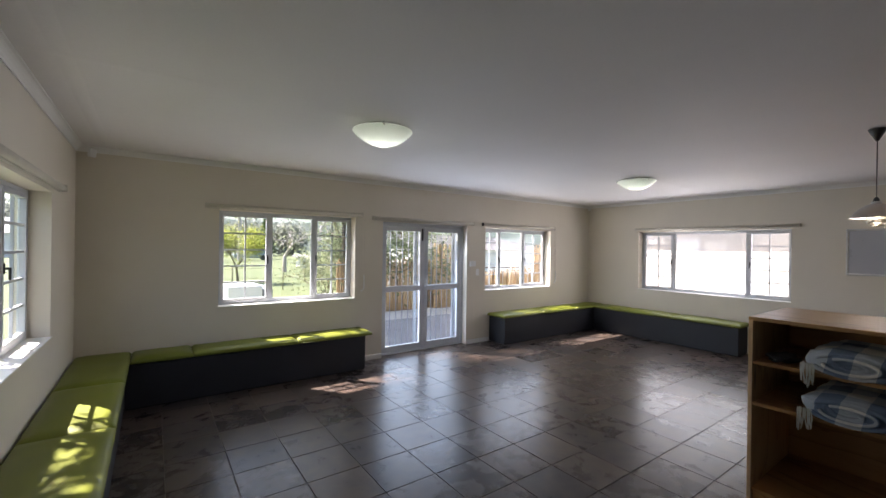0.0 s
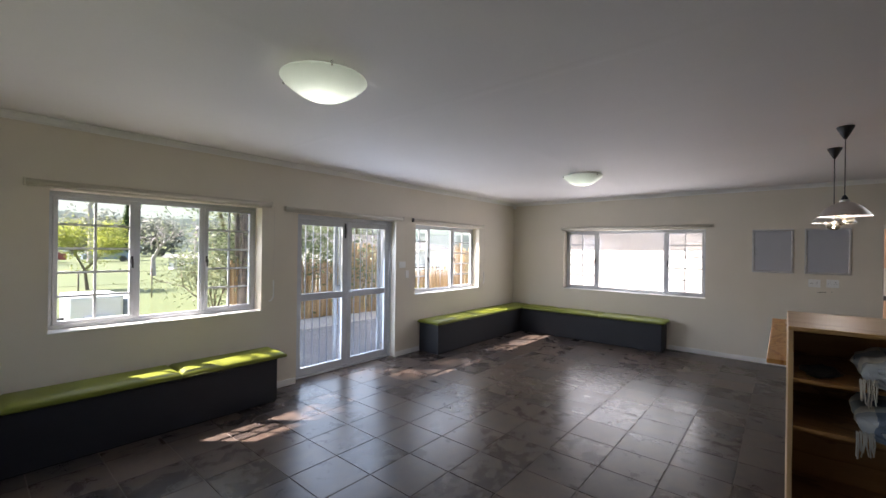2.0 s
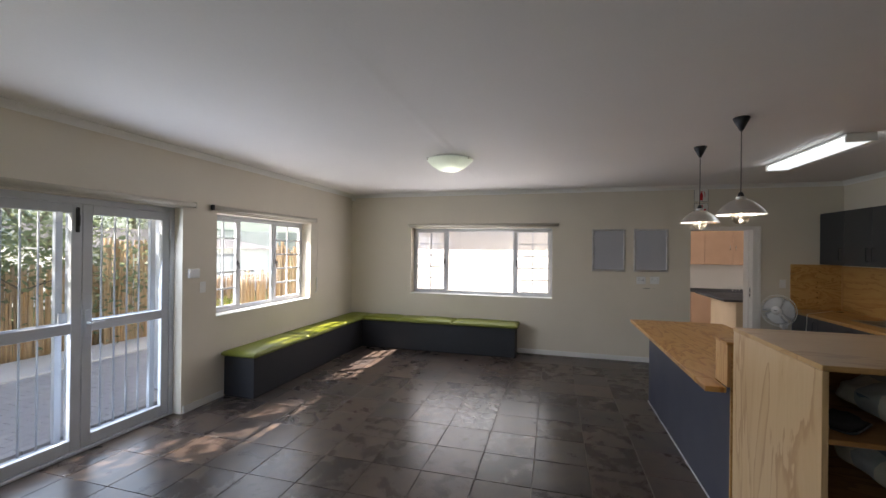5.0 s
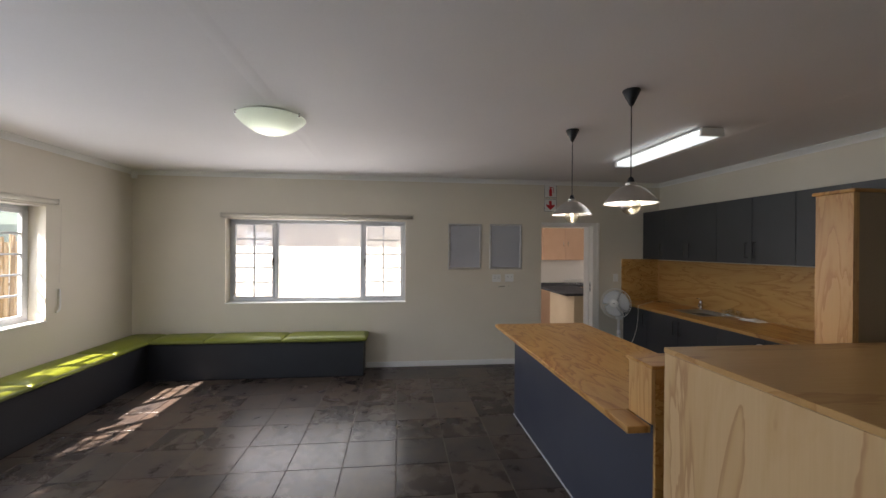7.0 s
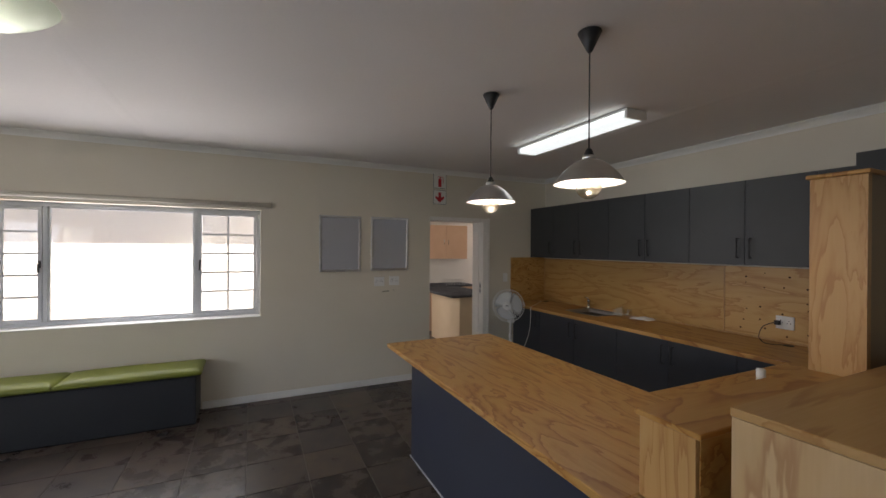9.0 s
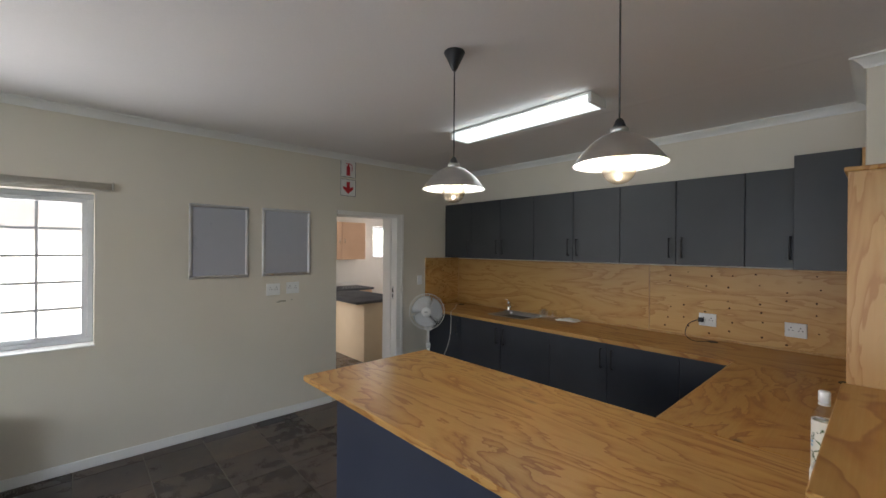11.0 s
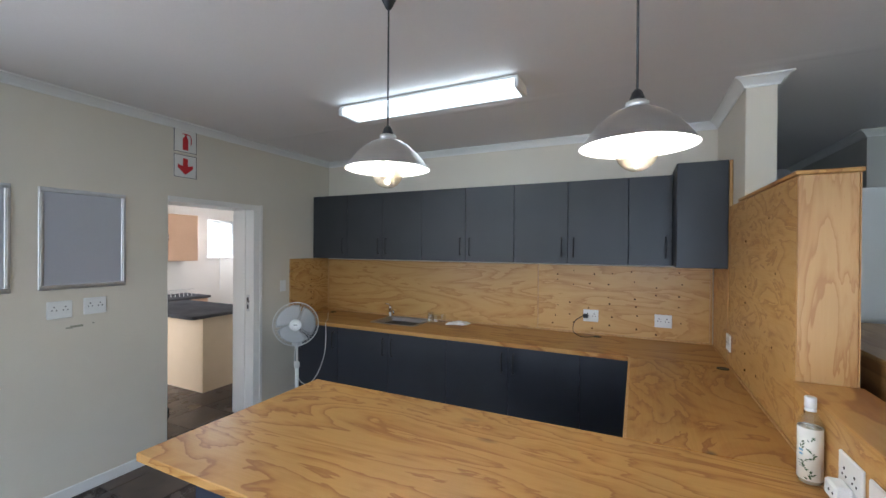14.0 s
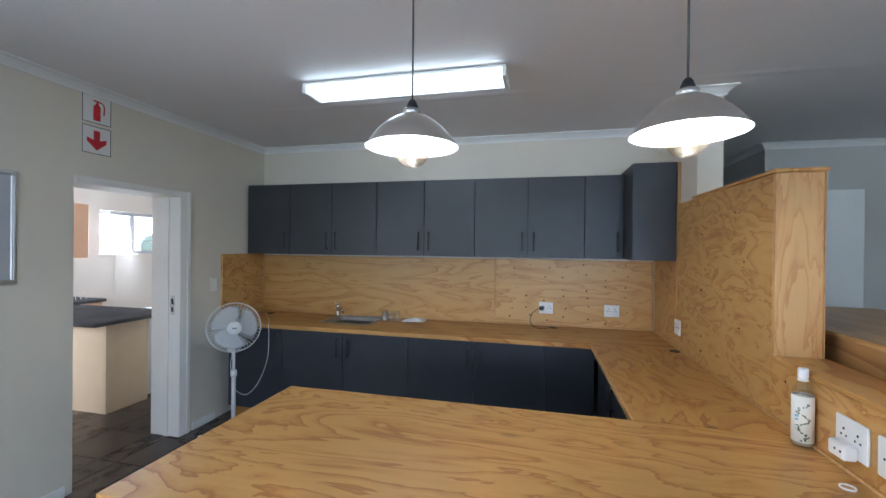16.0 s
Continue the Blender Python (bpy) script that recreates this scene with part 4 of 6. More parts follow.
def sink():
    root = thing("kitchen_sink", (7.65, -1.21, z1), "stainless steel inset sink with a small drainer rim", "sink")
    x0, x1, y0, y1 = 7.42, 7.885, -1.40, -1.03
    bm = bmesh.new()
    rings = []
    for inset, z, r in ((-0.03, z1 + 0.001, 0.05), (-0.028, z1 + 0.005, 0.05), (0.006, z1 + 0.004, 0.04), (0.014, z1 - 0.01, 0.045), (0.028, z1 - 0.14, 0.06), (0.06, z1 - 0.155, 0.07)):
        ring = []
        a0, a1, b0, b1 = x0 + inset, x1 - inset, y0 + inset, y1 - inset
        for cx, cy, s in ((a1 - r, b1 - r, 0), (a0 + r, b1 - r, 90), (a0 + r, b0 + r, 180), (a1 - r, b0 + r, 270)):
            for k in range(5):
                t = radians(s + 22.5 * k)
                ring.append(bm.verts.new((cx + r * math.cos(t), cy + r * math.sin(t), z)))
        rings.append(ring)
    for a, b in zip(rings, rings[1:]):
        for i in range(len(a)):
            j = (i + 1) % len(a)
            bm.faces.new((a[i], a[j], b[j], b[i])).smooth = True
    bm.faces.new(rings[-1])
    part("bowl", bm, sink_steel, root)
    part("waste", lathe(bmesh.new(), (7.65, -1.21, z1 - 0.154), [(0, 0), (0.03, 0.0), (0.036, 0.003), (0.04, 0.0)], 20), chrome, root)
    tap = thing("mixer_tap", (7.93, -1.40, z1), "small chrome mixer tap behind the sink", "tap")
    bm = lathe(bmesh.new(), (7.92, -1.415, z1 + 0.001), [(0.0, 0), (0.026, 0), (0.026, 0.006), (0.020, 0.012), (0.019, 0.075), (0.022, 0.08), (0.022, 0.10), (0.012, 0.112), (0, 0.114)], 20)
    part("column", bm, chrome, tap)
    part("spout", cord(bmesh.new(), curve([(7.92, -1.41, z1 + 0.05), (7.88, -1.37, z1 + 0.075), (7.82, -1.31, z1 + 0.085), (7.795, -1.285, z1 + 0.06)], 5), 0.010, 10), chrome, tap)
    part("lever", cord(bmesh.new(), [(7.92, -1.415, z1 + 0.108), (7.935, -1.41, z1 + 0.128), (7.98, -1.40, z1 + 0.135)], 0.006, 8), chrome, tap)


sink()


tumbler_glass = glass("pressed_tumbler_glass", (0.95, 0.965, 0.965), 0.05, 0.14)


def tumbler(x, y, r=0.033, h=0.085, tilt=0):
    bm = lathe(bmesh.new(), (0, 0, 0), [(0, h), (r * 0.86, h), (r * 0.9, h - 0.002), (r, 0.0)], 20)
    bm.transform(Matrix.Translation((x, y, z1 + 0.001)))
    solid("drinking_glass", bm, tumbler_glass, "clear drinking glass turned upside down on the worktop", "glass", "glasses by the sink")


for x, y in ((7.36, -1.30), (7.29, -1.27), (7.33, -1.22), (7.25, -1.33), (7.40, -1.37)):
    tumbler(x, y)


def cloth():
    bm = bmesh.new()
    nx, ny = 22, 14
    rows = []
    for i in range(nx):
        rows.append([])
        for j in range(ny):
            u, v = i / (nx - 1), j / (ny - 1)
            edge = min(1, 6 * min(u, 1 - u, v, 1 - v))
            h = 0.004 + edge * (0.014 + 0.012 * noise.noise(Vector((u * 4, v * 3, 2.2))) + 0.006 * noise.noise(Vector((u * 11, v * 8, 5))))
            wob = 0.012 * noise.noise(Vector((u * 3, v * 3, 9)))
            rows[-1].append(bm.verts.new((6.98 + u * 0.20 + wob, -1.42 + v * 0.12 + u * 0.05 + wob, z1 + max(0.002, h))))
    for i in range(nx - 1):
        for j in range(ny - 1):
            bm.faces.new((rows[i][j], rows[i + 1][j], rows[i + 1][j + 1], rows[i][j + 1])).smooth = True
    ext = bmesh.ops.extrude_face_region(bm, geom=list(bm.faces))
    for v in ext["geom"]:
        if isinstance(v, bmesh.types.BMVert):
            v.co.z = z1 + 0.001
    solid("dishcloth", bm, white_cloth, "crumpled white dishcloth lying on the worktop", "cloth")


white_cloth = mottled("white_cotton", (0.74, 0.73, 0.70), (0.82, 0.81, 0.78), 0.9, 20, 300, 0.4)
cloth()


def socket(at, u, z, w=0.125, h=0.105, group="wall sockets", plug=False, gang=2, label="white double socket outlet with switches"):
    """A three-pin socket plate; at maps (along, outwards negative, up)."""
    root = thing("socket_outlet", at(u, 0, z), label, "socket", group)
    part("plate", slab(bmesh.new(), at, u - w / 2, u + w / 2, -0.010, -0.0005, z - h / 2, z + h / 2, 0.003), white_plastic, root)
    for k in range(gang):
        c = u + (k - (gang - 1) / 2) * w * 0.44
        for du, dz, r in ((0, 0.018, 0.0042), (-0.011, -0.002, 0.0038), (0.011, -0.002, 0.0038)):
            part("pin_hole", tube(bmesh.new(), at(c + du, -0.0095, z + dz), at(c + du, -0.0108, z + dz), r, sides=8), shadow_black, root)
        part("rocker", slab(bmesh.new(), at, c - 0.008, c + 0.008, -0.0135, -0.0102, z - 0.040, z - 0.022, 0.001), white_plastic, root)
    return root


def on_south(u, d, z):
    return (u, SOUTH + 0.018 - d, z)


def on_part(u, d, z):
    return (4.962 - d, u, z)


socket(on_south, 5.863, 1.065)
socket(on_south, 5.305, 1.062)
socket(on_part, -0.835, 1.055, 0.11)
socket(on_part, 0.815, 1.02, 0.135, 0.115, label="white double socket on the partition with a plugged-in adapter")
socket(on_part, 0.985, 1.02, 0.135, 0.115)
socket(on_east, 1.036, 1.238, 0.128, 0.112)
socket(on_east, 0.848, 1.244, 0.128, 0.112)


def switch(at, u, z, label):
    root = thing("light_switch", at(u, 0, z), label, "switch", "light switches")
    part("plate", slab(bmesh.new(), at, u - 0.036, u + 0.036, -0.010, -0.0005, z - 0.058, z + 0.058, 0.003), white_plastic, root)
    part("rocker", slab(bmesh.new(), at, u - 0.010, u + 0.010, -0.014, -0.0102, z - 0.018, z + 0.018, 0.002), white_plastic, root)


switch(on_east, -0.775, 1.243, "white light switch between doorway and splashback")
switch(on_north, 5.572, 1.25, "white light switch beside the glazed door")
root = thing("alarm_keypad", on_north(5.455, 0, 1.40), "white alarm keypad on the wall beside the glazed door", "keypad")
part("case", slab(bmesh.new(), on_north, 5.385, 5.52, -0.028, -0.0005, 1.352, 1.448, 0.008), white_plastic, root)
part("keys_cover", slab(bmesh.new(), on_north, 5.40, 5.505, -0.033, -0.0285, 1.362, 1.405, 0.002), white_plastic, root)

root = thing("charger", (4.99, 0.80, 1.0), "white plug-in adapter in the partition socket", "charger")
part("case", B(4.9745, 5.016, 0.785, 0.855, 0.960, 1.008, bevel=0.006), white_plastic, root)
bm = bmesh.new()
for dy in (-0.012, 0.012):
    tube(bm, (5.0155, 0.832 + dy, 0.986), (5.0172, 0.832 + dy, 0.986), 0.004, sides=8)
part("pin_holes", bm, shadow_black, root)

root = thing("black_plug", (5.90, -1.43, 1.06), "black plug with a thin cable trailing onto the worktop", "plug")
part("plug_body", B(5.885, 5.925, SOUTH + 0.0295, SOUTH + 0.062, 1.045, 1.080, bevel=0.005), black_plastic, root)
part("cable", cord(bmesh.new(), curve([(5.93, SOUTH + 0.05, 1.06), (5.985, SOUTH + 0.09, 1.02), (6.0, SOUTH + 0.12, 0.94), (5.95, SOUTH + 0.16, 0.907), (5.90, SOUTH + 0.19, 0.9065), (5.86, SOUTH + 0.17, 0.9065), (5.81, SOUTH + 0.11, 0.907)], 8), 0.003, 6), black_plastic, root)


def grommet(x, y):
    bm = lathe(bmesh.new(), (x, y, z1 + 0.0005), [(0, 0.002), (0.020, 0.002), (0.024, 0.004), (0.033, 0.004), (0.035, 0.0), (0.02, 0.0)], 24)
    solid("cable_grommet", bm, black_plastic, "round black cable grommet let into the worktop", "grommet", "cable grommets")


for x, y in ((5.01, -0.745), (5.80, -1.36), (8.64, -1.33)):
    grommet(x, y)


def bottle():
    x, y = 5.0, 0.630
    root = thing("glass_bottle", (x, y, z1), "clear glass bottle with a white cap and a leafy pale label", "bottle")
    root.scale = (0.86, 0.86, 1.0)
    k = 0.001
    bm = lathe(bmesh.new(), (x, y, z1 + k), [(0, 0.002), (0.034, 0), (0.0375, 0.006), (0.0375, 0.190), (0.034, 0.208), (0.022, 0.226), (0.0155, 0.236), (0.0145, 0.262), (0, 0.262)], 32)
    part("glass", bm, bottle_glass, root)
    part("liquid", lathe(bmesh.new(), (x, y, z1 + k), [(0, 0.0095), (0.0335, 0.011), (0.0335, 0.184), (0, 0.185)], 24), oil, root, "pale cloudy liquid")
    lab = part("label", lathe(bmesh.new(), (x, y, z1 + k), [(0.0378, 0.022), (0.0382, 0.022), (0.0382, 0.186), (0.0378, 0.186)], 32), juice, root, "pale label with green leaf sprigs")
    part("cap", lathe(bmesh.new(), (x, y, z1 + k), [(0, 0.282), (0.016, 0.282), (0.0185, 0.279), (0.0185, 0.250), (0.0165, 0.248), (0.0165, 0.244), (0.0185, 0.243), (0.0185, 0.2365), (0.0155, 0.2365)], 28), white_plastic, root)
    r = 0.0385
    rr = random.Random(3)
    for i in range(34):
        up = 0.03 + 0.135 * i / 34
        ang = radians(62) + 0.45 * math.sin(i * 0.42) + rr.uniform(-0.16, 0.16)
        s, tilt = rr.uniform(0.004, 0.008), rr.uniform(-1.2, 1.2)
        bm = bmesh.new()
        vs = []
        for da, dz in ((-1, 0), (0, 0.42), (1, 0), (0, -0.42)):
            a2, z2 = da * math.cos(tilt) - dz * math.sin(tilt), da * math.sin(tilt) + dz * math.cos(tilt)
            th = ang + a2 * s / r
            vs.append(bm.verts.new((x + (r + 0.0004) * math.cos(th), y + (r + 0.0004) * math.sin(th), z1 + up + z2 * s)))
        bm.faces.new(vs)
        part("leaf_print", bm, leaf_print, lab)
    for j, (z, a0, a1, mat) in enumerate(((0.112, 0.35, 0.75, ink_blue), (0.100, 0.38, 0.72, ink_blue), (0.080, 0.30, 0.85, ink_grey), (0.072, 0.33, 0.80, ink_grey), (0.064, 0.36, 0.78, ink_grey))):
        bm = bmesh.new()
        n = 6
        lo = [bm.verts.new((x + (r + 0.0003) * math.cos(a0 + (a1 - a0) * i / n), y + (r + 0.0003) * math.sin(a0 + (a1 - a0) * i / n), z1 + z)) for i in range(n + 1)]
        hi = [bm.verts.new(v.co + Vector((0, 0, 0.007 if mat is ink_blue else 0.002))) for v in lo]
        for i in range(n):
            bm.faces.new((lo[i], lo[i + 1], hi[i + 1], hi[i]))
        part("print_bar", bm, mat, lab)


leaf_print = mottled("green_leaf_print", (0.04, 0.09, 0.03), (0.07, 0.13, 0.05), 0.5, 20, 200, 0.02)
ink_blue = material("pale_blue_print", 0.5, 0, (0.20, 0.42, 0.55))
ink_grey = material("grey_print", 0.5, 0, (0.25, 0.27, 0.25))
oil = material("pale_cloudy_liquid", 0.1, 0, (0.66, 0.62, 0.48), Transmission_Weight=0.25)
bottle_glass = glass("bottle_glass", (0.97, 0.985, 0.975), 0.03, 0.13)
bottle()
bm = lathe(bmesh.new(), (5.03, 0.90, z1 + 0.0005), [(0.017, 0.0), (0.020, 0.0), (0.020, 0.005), (0.017, 0.005), (0.017, 0.0)], 24)
solid("bottle_ring", bm, white_plastic, "small white plastic ring lying on the worktop", "ring")


# ---- bookcase with blankets ----
BX0, BX1, BY0, BY1, BZ = 3.94, 4.70, -0.66, 1.36, 1.262


def bookcase():
    root = thing("bookcase", (4.3, 0.35, 0), "low open plywood bookcase, its end board pale and knotty", "bookcase")
    k = 0.022
    part("end_board", B(BX0, BX1, BY1 - k, BY1, 0.0, BZ - k - 0.001, bevel=0.0015), ply_end, root)
    part("end_board", B(BX0, BX1, BY0, BY0 + k, 0.0, BZ - k - 0.001, bevel=0.0015), ply_end, root)
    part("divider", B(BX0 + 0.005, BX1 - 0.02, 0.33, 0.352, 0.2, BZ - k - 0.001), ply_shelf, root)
    part("top_board", B(BX0 - 0.003, BX1 + 0.003, BY0, BY1 + 0.001, BZ - k, BZ, bevel=0.002), ply_top2, root)
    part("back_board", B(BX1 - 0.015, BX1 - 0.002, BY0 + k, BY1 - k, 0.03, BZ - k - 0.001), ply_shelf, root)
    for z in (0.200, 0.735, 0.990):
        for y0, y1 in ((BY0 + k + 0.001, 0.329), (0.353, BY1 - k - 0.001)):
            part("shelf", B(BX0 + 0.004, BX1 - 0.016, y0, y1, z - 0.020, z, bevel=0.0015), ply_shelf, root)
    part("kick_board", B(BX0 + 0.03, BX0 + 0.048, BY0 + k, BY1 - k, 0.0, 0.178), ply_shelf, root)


bookcase()


def blanket(name, y0, z, seed, label):
    """A rolled, checked throw whose fold shows at the front, with a fringe."""
    root = thing(name, (4.05, y0, z), label, "blanket", "checked blankets on the shelves")
    rr = random.Random(seed)
    x_front, x_back, w, h = BX0 - 0.045, 4.36, 0.37, 0.145
    bm = bmesh.new()
    nu, nv = 26, 30
    rows = []
    for i in range(nu):
        u = i / (nu - 1)
        x = x_front + (x_back - x_front) * u
        sh = 1 - 0.5 * max(0, 0.08 - u) / 0.08
        row = []
        for j in range(nv):
            t = 2 * math.pi * j / nv
            cy, cz = math.cos(t), math.sin(t)
            px = abs(cy) ** 0.6 * (1 if cy > 0 else -1)
            pz = abs(cz) ** 0.75 * (1 if cz > 0 else -1)
            lump = 0.018 * noise.noise(Vector((u * 5 + seed, cy * 2, cz * 2)))
            y = y0 - w / 2 + (w / 2) * px * sh + lump
            zz = z + h / 2 + (h / 2) * pz * (0.86 + 0.14 * math.cos(px * 1.4)) * sh + (lump if pz > 0 else 0)
            row.append(bm.verts.new((x + 0.012 * noise.noise(Vector((cy * 3, cz * 3, seed))), y, max(z + 0.002, zz))))
        rows.append(row)
    for a, b in zip(rows, rows[1:]):
        for j in range(nv):
            bm.faces.new((a[j], a[(j + 1) % nv], b[(j + 1) % nv], b[j])).smooth = True
    bm.faces.new(rows[-1][::-1])
    bm.faces.new(rows[0])
    part("roll", bm, check_cloth, root)
    # the spiral of the folded edge
    for k in range(3):
        s = 0.86 - 0.27 * k
        pts = []
        for i in range(22):
            t = 0.5 + 5.4 * i / 21 + k * 0.4
            pts.append((x_front - 0.004 - 0.006 * (k % 2), y0 - w / 2 + w / 2 * s * math.cos(t), z + h / 2 + h / 2 * s * math.sin(t) * 0.9))
        part("fold", cord(bmesh.new(), pts, 0.013, 8), check_cloth, root)
    for i in range(11):
        y = y0 - 0.045 + 0.006 * i
        ln = rr.uniform(0.09, 0.14)
        top = Vector((x_front - 0.012 - 0.002 * (i % 3), y, z + 0.055 + 0.004 * (i % 3)))
        part("tassel", cord(bmesh.new(), [top, top + Vector((-0.004, rr.uniform(-0.004, 0.004), -ln / 2)), top + Vector((-0.002, rr.uniform(-0.008, 0.008), -ln))], 0.0032, 5), tassel_cloth, root)


def check_material():
    m = material("blue_and_cream_checked_wool", 0.95, 0, (0.5, 0.5, 0.5))
    n = Nodes(m)
    c = n.coords((1, 1, 1), (12, 0, 0))
    sep = n.add("SeparateXYZ", Vector=c)
    a = n.math("GREATER_THAN", n.math("FRACT", n.math("MULTIPLY", sep.outputs[0], 4.0)), 0.5)
    b = n.math("GREATER_THAN", n.math("FRACT", n.math("ADD", n.math("MULTIPLY", sep.outputs[1], 4.7), n.math("MULTIPLY", sep.outputs[2], 2.0))), 0.5)
    both = n.math("MULTIPLY", n.math("ADD", a, b), 0.5)
    fuzz = n.noise(n.coords(), 160.0, 3)
    col = n.ramp(both, [(0.0, (0.72, 0.70, 0.63)), (0.5, (0.40, 0.44, 0.48)), (1.0, (0.11, 0.17, 0.27))])
    col.node.color_ramp.interpolation = "CONSTANT"
    col.node.color_ramp.elements[1].position = 0.3
    col.node.color_ramp.elements[2].position = 0.8
    n.color(n.mix(n.math("MULTIPLY", fuzz, 0.3), col, (0.42, 0.42, 0.40)))
    n.bump(fuzz, 0.6, 0.004)
    return m


check_cloth = check_material()
tassel_cloth = mottled("cream_wool_fringe", (0.55, 0.54, 0.48), (0.66, 0.64, 0.58), 0.95, 30, 300, 0.4)
blanket("blanket", 1.08, 0.991, 1, "rolled blue and cream checked blanket on the upper shelf")
blanket("blanket", 1.09, 0.736, 7, "rolled blue and cream checked blanket on the middle shelf")


def dark_bundle(x, y, z, s):
    """A slack black bag."""
    bm = bmesh.new()
    bmesh.ops.create_icosphere(bm, subdivisions=3, radius=1)
    for v in bm.verts:
        p = v.co.copy()
        k = 1 + 0.25 * noise.noise(p * 1.6) + 0.08 * noise.noise(p * 5)
        v.co = Vector((x + p.x * s * k, y + p.y * s * 1.1 * k, z + max(0.0, (p.z + 0.75) * s * 0.40 * k) + 0.001))
    for f in bm.faces:
        f.smooth = True
    return bm


root = thing("black_pouch", (4.10, 1.22, 0.991), "slack black pouch lying on the upper shelf", "pouch")
part("pouch_body", dark_bundle(4.09, 1.22, 0.991, 0.075), black_cloth, root)
part("strap", cord(bmesh.new(), curve([(4.06, 1.15, 1.01), (4.02, 1.17, 1.03), (4.0, 1.23, 1.0), (4.04, 1.28, 1.0)], 6), 0.006, 6), black_cloth, root)

# ---- lamps ----
def dome_light(x, y):
    root = thing("ceiling_light", (x, y, TOP), "lit frosted glass dome light with metal clips on the ceiling", "ceiling light", "dome ceiling lights")
    z = TOP - 0.0065
    part("base_plate", lathe(bmesh.new(), (x, y, z), [(0, 0), (0.195, 0), (0.20, -0.004), (0.20, -0.014), (0.192, -0.018), (0, -0.018)], 48), frame_silver, root, "pale metal base plate")
    prof = [(0.236, -0.018), (0.243, -0.020), (0.245, -0.025), (0.240, -0.030)]
    prof += [(0.240 * q, -0.032 - 0.112 * (1 - q ** 2.2)) for q in (0.97, 0.92, 0.85, 0.76, 0.66, 0.54, 0.40, 0.25, 0.12)] + [(0, -0.144)]
    part("diffuser", lathe(bmesh.new(), (x, y, z), prof, 56), dome_glow, root, "lit greenish white glass bowl")
    for k in range(3):
        a = radians(245 + 120 * k)
        c, s = math.cos(a), math.sin(a)
        bm = tube(bmesh.new(), (x + 0.19 * c, y + 0.19 * s, z - 0.012), (x + 0.247 * c, y + 0.247 * s, z - 0.016), 0.004, sides=8)
        tube(bm, (x + 0.248 * c, y + 0.248 * s, z - 0.010), (x + 0.248 * c, y + 0.248 * s, z - 0.038), 0.007, sides=8)
        part("clip", bm, chrome, root)
    lamp("dome_lamp", "POINT", pose(x, y, z - 0.070), 0.27, (0.92, 1.0, 0.88), radius=0.025)


dome_light(2.43, 3.44)
dome_light(6.29, 3.395)


def pendant(x, y):
    root = thing("pendant_lamp", (x, y, TOP), "lit pendant lamp with a brushed aluminium shade and black flex", "pendant lamp", "pendant lamps")
    part("ceiling_rose", lathe(bmesh.new(), (x, y, TOP - 0.001), [(0, 0), (0.052, 0), (0.054, -0.006), (0.012, -0.092), (0.006, -0.098), (0, -0.098)], 28), black_plastic, root, "black cone ceiling rose")
    part("flex", tube(bmesh.new(), (x, y, TOP - 0.09), (x, y, 2.105), 0.0035, sides=8), cord_grey, root)
    part("lamp_holder", lathe(bmesh.new(), (x, y, 0), [(0, 2.112), (0.008, 2.112), (0.014, 2.104), (0.020, 2.088), (0.022, 2.078), (0, 2.078)], 20), black_plastic, root)
    part("neck_ring", lathe(bmesh.new(), (x, y, 0), [(0.0, 2.0775), (0.028, 2.0775), (0.031, 2.075), (0.031, 2.058), (0.0, 2.057)], 28), spun, root)
    outer = [(0.030, 2.0575), (0.044, 2.055), (0.062, 2.047), (0.086, 2.031), (0.110, 2.010), (0.130, 1.987), (0.146, 1.965), (0.155, 1.951), (0.159, 1.948)]
    part("shade", lathe(bmesh.new(), (x, y, 0), outer, 56), spun, root, "brushed aluminium shade")
    inner = [(0.1575, 1.9475), (0.153, 1.952), (0.143, 1.966), (0.127, 1.986), (0.107, 2.007), (0.084, 2.027), (0.060, 2.042), (0.030, 2.050), (0, 2.051)]
    part("shade_lining", lathe(bmesh.new(), (x, y, 0), inner, 56), shade_inner, root, "white enamel inside of the shade")
    globe = [(0.0, 1.877)] + [(0.058 * math.sin(radians(a)), 1.935 - 0.058 * math.cos(radians(a))) for a in range(15, 150, 15)] + [(0.022, 1.988), (0.016, 2.0)]
    bulb = part("bulb", lathe(bmesh.new(), (x, y, 0), globe, 32), globe_glass, root, "clear globe bulb")
    bulb.visible_shadow = False
    part("filament", lathe(bmesh.new(), (x, y, 0), [(0, 1.935), (0.010, 1.938), (0.013, 1.950), (0.010, 1.962), (0, 1.966)], 12), bulb_glow, bulb, "glowing filament")
    part("bulb_cap", lathe(bmesh.new(), (x, y, 0), [(0, 2.046), (0.014, 2.046), (0.014, 1.996), (0, 1.996)], 14), steel, root)
    lamp("pendant_light", "POINT", pose(x, y, 1.980), 0.68, (1.0, 0.96, 0.90), radius=0.012)


globe_glass = glass("bulb_glass", (0.80, 0.76, 0.67), 0.10, 0.18)
pendant(6.36, 1.02)
pendant(5.51, 1.02)


